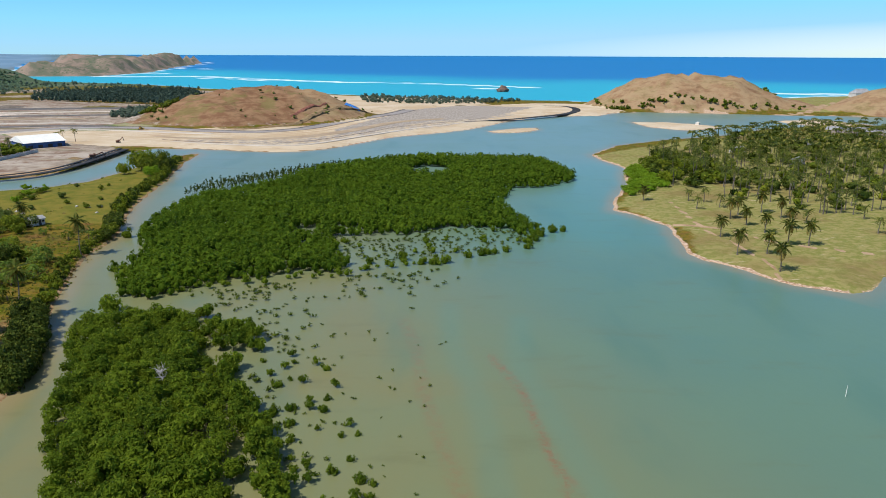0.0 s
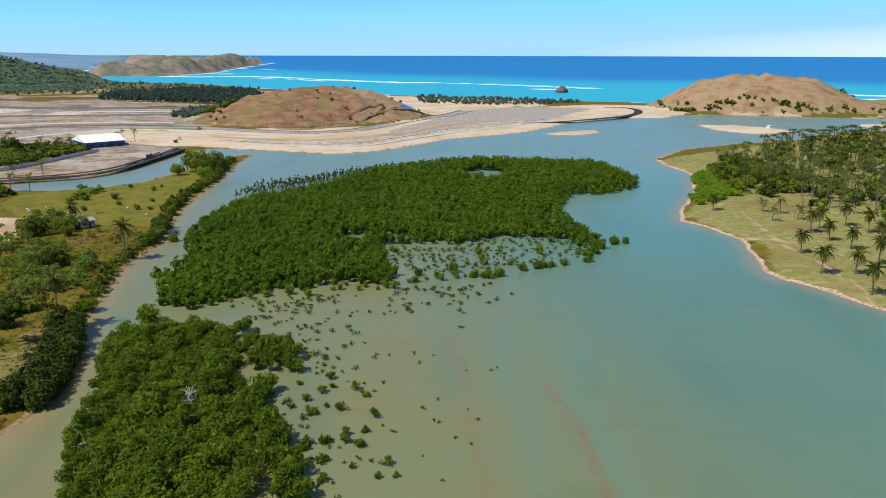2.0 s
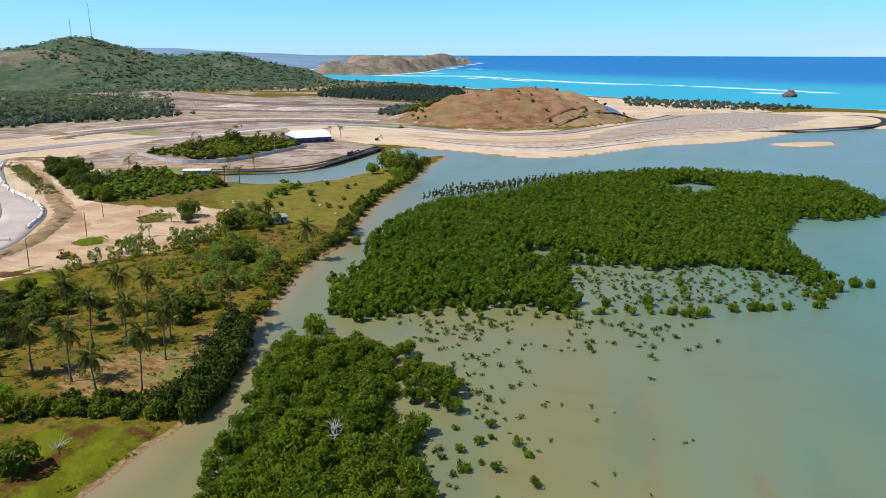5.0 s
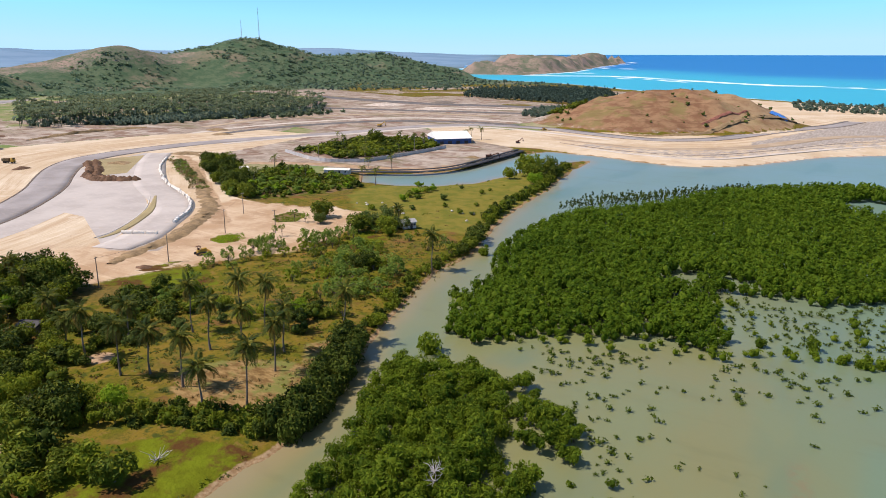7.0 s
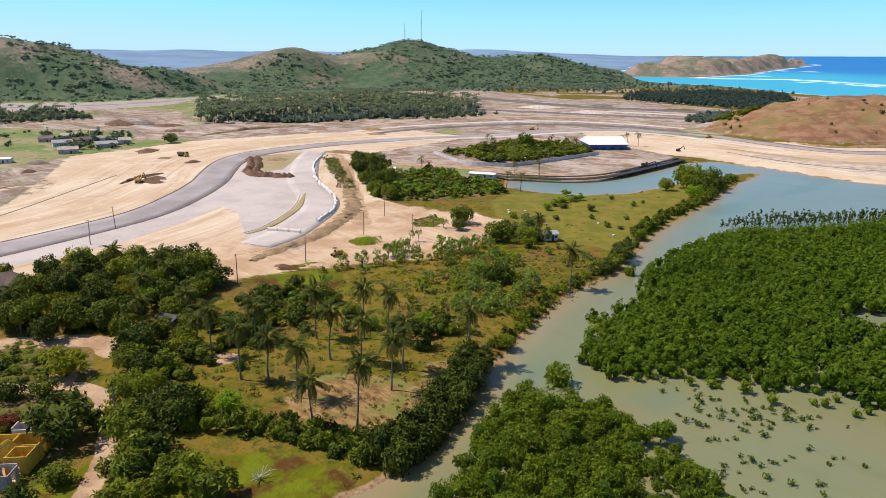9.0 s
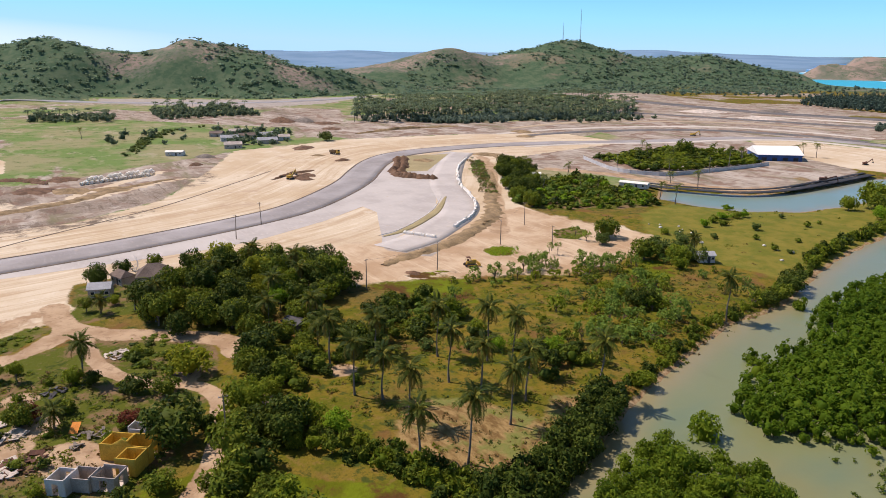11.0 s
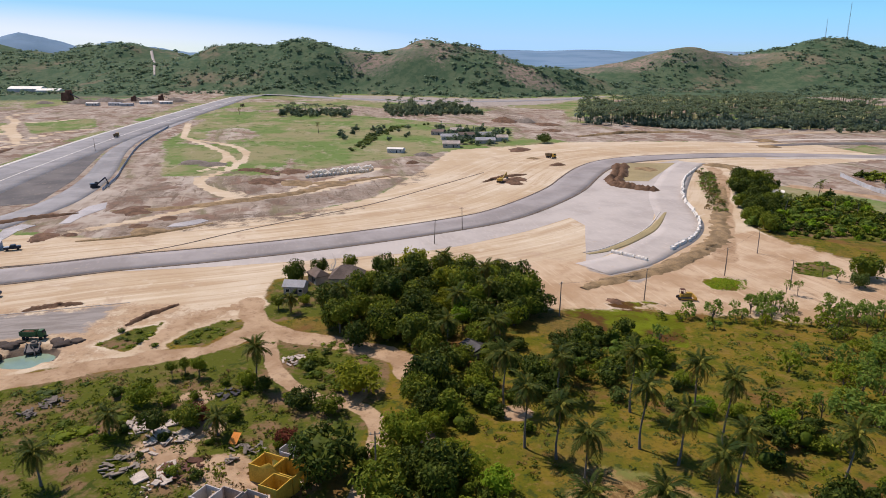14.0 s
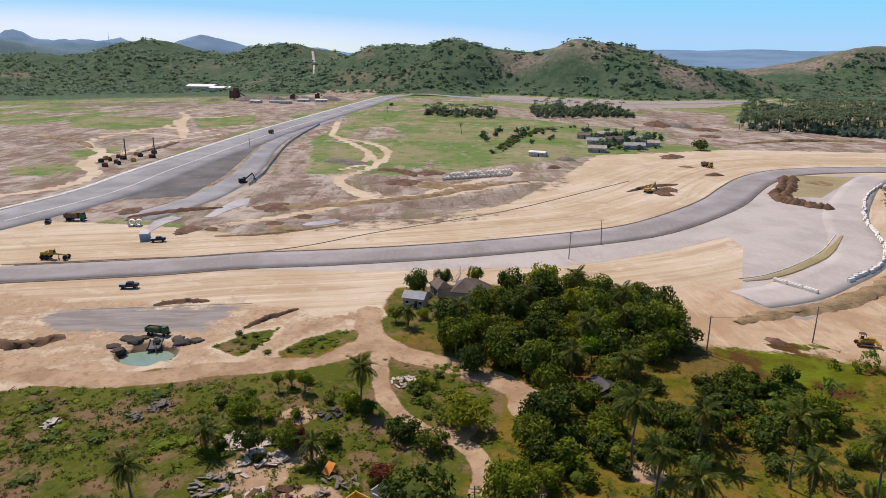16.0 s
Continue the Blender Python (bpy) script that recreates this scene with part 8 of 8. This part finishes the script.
# village
for k, (x, y, turn, long, wide) in enumerate([(-568, 226, 80, 13, 8), (-524, 216, 75, 12, 8), (-576, 242, 85, 12, 8), (-538, 246, 80, 14, 9), (-552, 262, 80, 12, 8), (-604, 226, 60, 10, 8), (-574, 258, 85, 11, 7), (-612, 244, 80, 11, 8)]):
    house("village_house", x, y, turn, long, wide, 2.8, 1.8, ["pale_plaster", "grey_plaster"][k % 2], ["tin", "grey_plaster", "thatch"][k % 3], ["Small house with a grey tin roof in the fields", "Small house with a brown-grey roof in the fields", "Small house with a dark thatched roof in the fields"][k % 3], 0, "house", "village houses")
house("site_container", -297, -6, 10, 5.5, 2.6, 2.5, 0.15, "blue_grey", "concrete", "Grey site container on the works", 0, "container")
house("field_shed", -505, 172, 60, 11, 5, 2.6, 0.8, "pale_plaster", "white_paint", "White roofed shed at the field edge", 0, "shed")
for x, y, turn in ((200, 478, 30), (216, 427, 50), (262, 505, 70)):
    house("bank_house", x, y, turn, 9, 6, 2.8, 1.8, "pale_plaster", "tin", "Small house with a tin roof among the palms", 0, "house", "houses of the east bank")
house("long_hall", 345, 590, 150, 46, 16, 4, 2.5, "grey_plaster", "tin", "Long grey roofed hall behind the palms", 0, "hall")
house("stilt_hut", 247, 690, 60, 4, 3, 2, 0.8, "white_paint", "white_paint", "Small white hut on a sandbar", 0, "hut", "", 0.55)
house("beach_pavilion", 668, 1150, 10, 30, 16, 6, 7, "pale_plaster", "tin", "Large grey roofed pavilion by the sea", 6, "pavilion", "", 2.0)
house("far_hall", -1420, -310, 70, 60, 22, 6, 4, "pale_plaster", "white_paint", "Long white hall before the woods", 0, "hall")
house("far_hall", -1370, -262, 75, 40, 18, 5, 3, "pale_plaster", "white_paint", "Smaller white hall before the woods", 0, "hall")


# ruined walls
def ruin(x, y, turn, cells, tall, mat, label):
    """Roofless rooms: cells of (x, y, long, wide), with door gaps."""
    ob = thing("ruined_house", label, "ruin", at(x, y, 1.75, turn))
    g = np.random.default_rng(int(abs(x)))
    for cx, cy, a, b in cells:
        for ux, uy, long, along in ((cx, cy - b / 2, a, True), (cx, cy + b / 2, a, True), (cx - a / 2, cy, b, False), (cx + a / 2, cy, b, False)):
            h = tall * g.uniform(0.9, 1.04)
            gap = g.random() < 0.5
            pieces = [((long * 0.34, 0.16, h), (-long * 0.33, 0, h / 2)), ((long * 0.34, 0.16, h), (long * 0.33, 0, h / 2)), ((long * 0.34, 0.16, h - 2.1), (0, 0, h - (h - 2.1) / 2))] if gap else [((long, 0.16, h), (0, 0, h / 2))]
            part("wall", boxes(mat, *pieces, bevel=0.015), ob, "", pose(ux, uy, 0, 0, 0, 0 if along else 90))
        part("floor", boxes("rubble", ((a - 0.2, b - 0.2, 0.1), (cx, cy, 0.08)), bevel=0), ob, "bare dusty floor")
    return ob


r1 = ruin(-131.5, 84.2, 50, [(-2.6, 2.0, 4.2, 3.8), (1.8, 2.0, 4.4, 3.8), (2.2, -2.0, 3.4, 3.6)], 3.1, "yellow_plaster", "Roofless ruin of yellow plastered rooms")
part("gable", quads("gable", np.array([(-2, -0.1, 3.0), (2, -0.1, 3.0), (0, -0.1, 4.2), (0, -0.1, 4.2), (-2, 0.1, 3.0), (2, 0.1, 3.0), (0, 0.1, 4.2), (0, 0.1, 4.2)]), [(0, 1, 2, 3), (5, 4, 7, 6), (0, 4, 5, 1), (1, 5, 6, 2), (4, 0, 3, 7)], "yellow_plaster"), r1, "yellow gable wall", pose(-0.6, 0.1, 0, 0, 0, 0))
ruin(-136.5, 87.5, 50, [(0, 0, 3.2, 2.4)], 3.6, "pale_plaster", "Roofless ruin of pale grey walls")
ruin(-126.5, 79.0, 50, [(-1.9, 0, 3.8, 3.2), (2.0, 0.6, 3.8, 3.4)], 2.7, "grey_plaster", "Roofless grey block-work ruin")
ruin(-128.5, 74.6, 50, [(0, 0, 3.2, 3.4)], 2.9, "pale_plaster", "Roofless ruin of bluish white walls")


def rubble_heap(x, y, r, n, mat, label):
    g = np.random.default_rng(int(abs(x * 3 + y)))
    ob = thing("rubble_heap", label, "rubble", at(x, y, float(height(np.array([x * 1.0]), np.array([y * 1.0]))[0])))
    for k in range(n):
        s = g.uniform(0.3, 0.95)
        d = r * math.sqrt(g.random())
        a = g.uniform(0, 6.28)
        part("block", boxes(mat, ((s * g.uniform(1, 2.6), s * g.uniform(0.5, 1.2), s * g.uniform(0.1, 0.3)), (0, 0, 0)), bevel=0.03), ob, "", pose(d * math.cos(a), d * math.sin(a), 0.12 + 0.5 * (1 - d / r), g.uniform(-25, 25), g.uniform(-25, 25), g.uniform(0, 180)))


rubble_heap(-178.5, 89.5, 2.6, 36, "rubble", "Heap of pale broken concrete beside the road")
rubble_heap(-150, 66, 4.0, 22, "rubble", "Broken floor slabs of a cleared house")
for k, (x, y, turn, long, wide) in enumerate([(-156, 61.5, 20, 4.2, 3.0), (-153.5, 65, 28, 3.6, 2.6), (-156.5, 66.5, 12, 2.8, 2.2), (-151.5, 69, 35, 3.8, 2.8), (-141, 67.5, 10, 4.4, 3.2), (-139.5, 63.5, 25, 3.0, 2.4)]):
    tagged(part("floor_slab", boxes("rubble", ((long, wide, 0.28), (0, 0, 0.1), (2 + k, -3, 0)), bevel=0.04), None, "", at(x, y, float(height(np.array([x * 1.0]), np.array([y * 1.0]))[0]) + 0.02, turn)), "Pale cracked concrete floor slab of a cleared house", "slab", "floor slabs of cleared houses")
rubble_heap(-139, 70, 4.0, 24, "rust", "Brown broken timber and roof tiles")
rubble_heap(-136, 67, 3.0, 14, "rubble", "Pale broken slabs among weeds")
rubble_heap(-143, 80, 3.5, 24, "wood_pole", "Scattered planks beside ruined walls")
rubble_heap(-170, 43.5, 2.6, 26, "grey_spoil", "Heap of grey broken stone on rough ground")
rubble_heap(-166, 40, 1.8, 16, "grey_spoil", "Heap of grey broken stone on rough ground")
rubble_heap(-164, 26, 2.0, 16, "rubble", "Pale broken concrete on rough ground")
rubble_heap(-171, 22, 3.0, 16, "spoil", "Spread of grey stones beside the dirt road")
rubble_heap(-157, 60, 3.0, 24, "rubble", "Broken slabs beside a small tree")
rubble_heap(-144, 60, 3.6, 30, "wood_pole", "Tangle of dry branches and planks")
rubble_heap(-166, 76, 2.2, 18, "steel_dark", "Dark scrap heap beside the dirt track")
# A raised sheet, added in place of a flat patch of orange earth.
tagged(part("orange_earth_sheet", quads("orange_earth_sheet", np.array([(-0.9, -0.8, 0), (0.8, -1.0, 0.05), (1.0, 0.7, 1.5), (-0.7, 0.9, 1.3), (0, 0, 1.0), (0.1, -0.9, 0.6)]) , [(0, 1, 4, 3), (1, 2, 3, 4)], "orange"), None, "", at(-147, 78, 1.8, 60)), "Crumpled orange sheet standing for a patch of orange earth", "sheet")

# pipes
pipe_mesh = cylinder("white_paint", 0.8, 2.6, 14, 0.62, "X")
k = 0
for f in np.linspace(0, 1, 15):
    for row in range(4):
        x, y = -416 - 12 * f - row * 2.9, 107 + 34 * f + row * 1.4
        tagged(part("concrete_pipe", pipe_mesh, None, "", at(x, y, 2.8 + (1.5 if row in (1, 2) and int(f * 14.1) % 4 else 0), -20)), "White concrete pipe laid in a long row", "pipe", "stacked concrete pipes")
for f in np.linspace(0, 1, 6):
    tagged(part("concrete_pipe", pipe_mesh, None, "", at(-504 - 3 * f, 168 + 10 * f, 2.8, -20)), "White concrete pipe in a small stack", "pipe", "small stack of pipes")
big_pipe = cylinder("white_paint", 1.3, 2.6, 18, 1.0, "X")
for s in (0, 2.7):
    tagged(part("culvert_pipe", big_pipe, None, "", at(-318, -19 + s, 3.2, 8)), "Wide white concrete culvert pipe on sand", "pipe", "culvert pipes")


# drilling rigs
for x, y in ((-500, -94), (-506, -78)):
    ob = thing("drilling_rig", "Dark tracked drilling rig with a tall mast", "rig", at(x, y, 2.0, 70), "drilling rigs")
    ob.scale = (0.74, 0.74, 0.74)
    for s in (-1, 1):
        part("crawler", boxes("steel_dark", ((5, 0.8, 1.1), (0, s * 1.5, 0.55)), bevel=0.3), ob)
    part("house", boxes("rust", ((4.5, 3, 2.0), (-0.6, 0, 2.1)), bevel=0.1), ob)
    part("mast", boxes("steel_dark", ((0.7, 0.7, 17), (2.8, 0, 9.2)), ((0.3, 1.6, 0.4), (2.8, 0, 17.5)), bevel=0.05), ob)
    part("stay", quads("stay", *tube([(-1.5, 0, 3), (2.6, 0, 13)], (0.12, 0.1), 5), "steel_dark"), ob)
for k, (x, y) in enumerate([(-484, -92), (-478, -88), (-490, -84), (-470, -93), (-512, -88), (-500, -105), (-507, -100), (-494, -100), (-519, -93), (-526, -84), (-488, -103)]):
    tagged(part("equipment_crate", boxes(["rust", "steel_dark", "machine_yellow"][k % 3], ((3.2, 2, 1.8), (0, 0, 0.9)), ((2.4, 1.6, 0.6), (0, 0, 2.0)), bevel=0.08), None, "", at(x, y, 2.0, 30 * k)), "Stacked steel equipment beside drilling rigs", "equipment", "equipment by the rigs")

# fence panels along the service lane
ob = thing("safety_fence", "Blue-grey panel fence along the service lane", "fence")
run = curve([(-403, 7), (-440, 7), (-475, 4), (-556, -2), (-620, -3), (-721, 1)], 12)
gone = np.r_[0, np.cumsum(np.linalg.norm(np.diff(run, axis=0), axis=1))]
panel = boxes("blue_grey", ((4.6, 0.12, 1.3), (0, 0, 0.75)), ((0.12, 0.5, 0.1), (-2.2, 0, 0.06)), ((0.12, 0.5, 0.1), (2.2, 0, 0.06)), bevel=0.02)
for k, q in enumerate(np.arange(2.5, gone[-1], 5.0)):
    x, y = np.interp(q, gone, run[:, 0]), np.interp(q, gone, run[:, 1])
    x2, y2 = np.interp(q + 0.5, gone, run[:, 0]), np.interp(q + 0.5, gone, run[:, 1])
    part("panel", panel, ob, "", at(x, y, 2.0, math.degrees(math.atan2(y2 - y, x2 - x)) + 3 * math.sin(k * 2.3)))
M["slurry"] = plain("grey_slurry", (0.42, 0.385, 0.365), 0.75, 0, 0.2, 0.5)
slab("slurry_puddle", [(-331, 5), (-349, 6), (-364, 9), (-372, 15), (-358, 17), (-343, 11), (-332, 9)], 2.06, "slurry", 0.1, "Grey slurry spilt beside the service lane", "puddle")
slab("slurry_patch", [(-309, -8), (-322, -7), (-331, -3), (-334, -9), (-326, -13), (-314, -12)], 2.06, "slurry", 0.1, "Grey slurry spilt on the sand", "puddle")
slab("works_pond", [(-316, 47), (-321, 49), (-327, 59), (-323, 62), (-318, 58), (-315, 53)], 2.06, "slurry", 0.1, "Shallow grey pond between earth ridges", "pond")

for k, (x, y, r, tall) in enumerate([(-702, 316, 17, 4.5), (-690, 336, 13, 4), (-486, 187, 8, 2.2), (-426, 257, 5, 1.4), (-455, 173, 5, 1.6), (-496, 258, 11, 1.8)]):
    mound("earth_mound", x, y, r, tall, "grey_spoil" if k in (1, 2) else "spoil", "Heap of dug earth on the works", 30 * k, 0.7, "earth heaps")
# crushing plant
for k, (x, y, s) in enumerate([(-1115, -175, 1.0), (-1112, -90, 0.5), (-1120, -55, 0.55)]):
    ob = thing("crushing_plant", "Dark stone crushing plant with a sloping conveyor", "plant", at(x, y, 2.0, 60 + 20 * k), "crushing plants")
    part("hopper", boxes("rust", ((14 * s, 10 * s, 11 * s), (0, 0, 7.5 * s), (0, 0, 0), (0.8, 0.9)), ((6 * s, 6 * s, 5 * s), (3 * s, 0, 14 * s)), bevel=0.2), ob)
    for i in (-1, 1):
        for j in (-1, 1):
            part("leg", boxes("rust", ((0.8 * s, 0.8 * s, 9 * s), (5 * i * s, 3.5 * j * s, 4.2 * s)), bevel=0.05), ob)
    part("conveyor", boxes("steel_dark", ((26 * s, 1.8 * s, 1.2 * s), (16 * s, 0, 7 * s), (0, 24, 0)), bevel=0.1), ob)
    mound("gravel_mound", x + 30, y + 22, 16, 6, "grey_spoil", "Grey gravel heap beside a crushing plant", 0, 1.0, "gravel heaps")
for k, (x, y, r) in enumerate([(-1100, -145, 15), (-1128, -128, 18), (-1105, -112, 14), (-1130, -92, 16), (-1085, -70, 12), (-1095, -200, 12)]):
    mound("gravel_mound", x, y, r, r * 0.3, "grey_spoil", "Low grey stockpile of crushed stone", 40 * k, 0.8, "gravel heaps")
for k, (x, y) in enumerate([(-1040, -128), (-1035, -100), (-1060, -66), (-1020, -84), (-1050, -40)]):
    house("site_shed", x, y, 70 + 7 * k, 16, 7, 3, 0.8, "pale_plaster", ["white_paint", "tin"][k % 2], "Low shed with a pale roof by the crushing plant", 0, "shed", "sheds of the crushing plant")
# the steep pale road up the far hillside
far_way = np.linspace(1400, 1655, 40)
far_bearing = np.radians(96.55 + 0.25 * step(far_way, 1500, 1700))
far_x, far_y = -20 - far_way * np.sin(far_bearing), 60 + far_way * np.cos(far_bearing)
far_side = np.linspace(1.6, 3.0, 40)
far_z = height(far_x, far_y) + 1.2
lay = np.r_[np.stack([far_x, far_y - far_side, far_z], 1), np.stack([far_x, far_y + far_side, far_z], 1)]
lay = np.r_[lay, lay - (0, 0, 2.0)]
lanes = [(i, i + 1, i + 41, i + 40) for i in range(39)] + [(i + 80, i, i + 40, i + 120) for i in (0, 39)] + [(i, i + 80, i + 81, i + 1) for i in range(39)] + [(i + 40, i + 41, i + 121, i + 120) for i in range(39)]
tagged(part("road_steep", quads("road_steep", lay, lanes, "runoff")), "Steep pale concrete road up a wooded hill", "road", kind="structure")
ob = thing("red_bank", "Terraced bank of red earth at the end of the straight", "bank", at(-1395, 85, 1.8, 5))
for k in range(4):
    part("terrace", boxes("red_earth", ((60 - 8 * k, 84 - 18 * k, 3.2), (-6 * k, 0, 1.4 + 3.0 * k), (0, 0, 0), (0.92, 0.92)), bevel=0.4), ob)

# sea rock, tarpaulin, stake
v, f = lump(6, 0.12)
tagged(part("sea_rock", quads("sea_rock", v * (11, 9, 9) * (1 + 0.12 * np.sin(v[:, 2:] * 7)), f, "sea_rock", True), None, "", at(108, 1310, 1.5, 20)), "Brown rock stack standing in the surf", "rock")
tx, ty = np.meshgrid(np.linspace(-8, 8, 9), np.linspace(-9, 9, 9), indexing="ij")
cx_, cy_ = -98 + tx.ravel(), 770 + ty.ravel()
tz = height(cx_, cy_) + 0.35 + 0.3 * fbm(cx_, cy_, 4, 5)
i_, j_ = [k.ravel() for k in np.meshgrid(range(8), range(8), indexing="ij")]
tagged(part("blue_tarpaulin", quads("blue_tarpaulin", np.stack([cx_, cy_, tz], 1), np.stack([i_ * 9 + j_, i_ * 9 + j_ + 1, i_ * 9 + j_ + 10, i_ * 9 + j_ + 9], 1)[:, ::-1], "blue_tarp", True)), "Blue tarpaulin spread on the brown hillside", "tarpaulin")
tagged(part("fishing_stake", quads("fishing_stake", *tube([(0, 0, -1), (0.05, 0, 1), (0.1, 0, 2.4)], (0.07, 0.06, 0.05), 6), "white_paint"), None, "", at(81, 128, 0)), "Thin white stake standing in the lagoon", "stake")
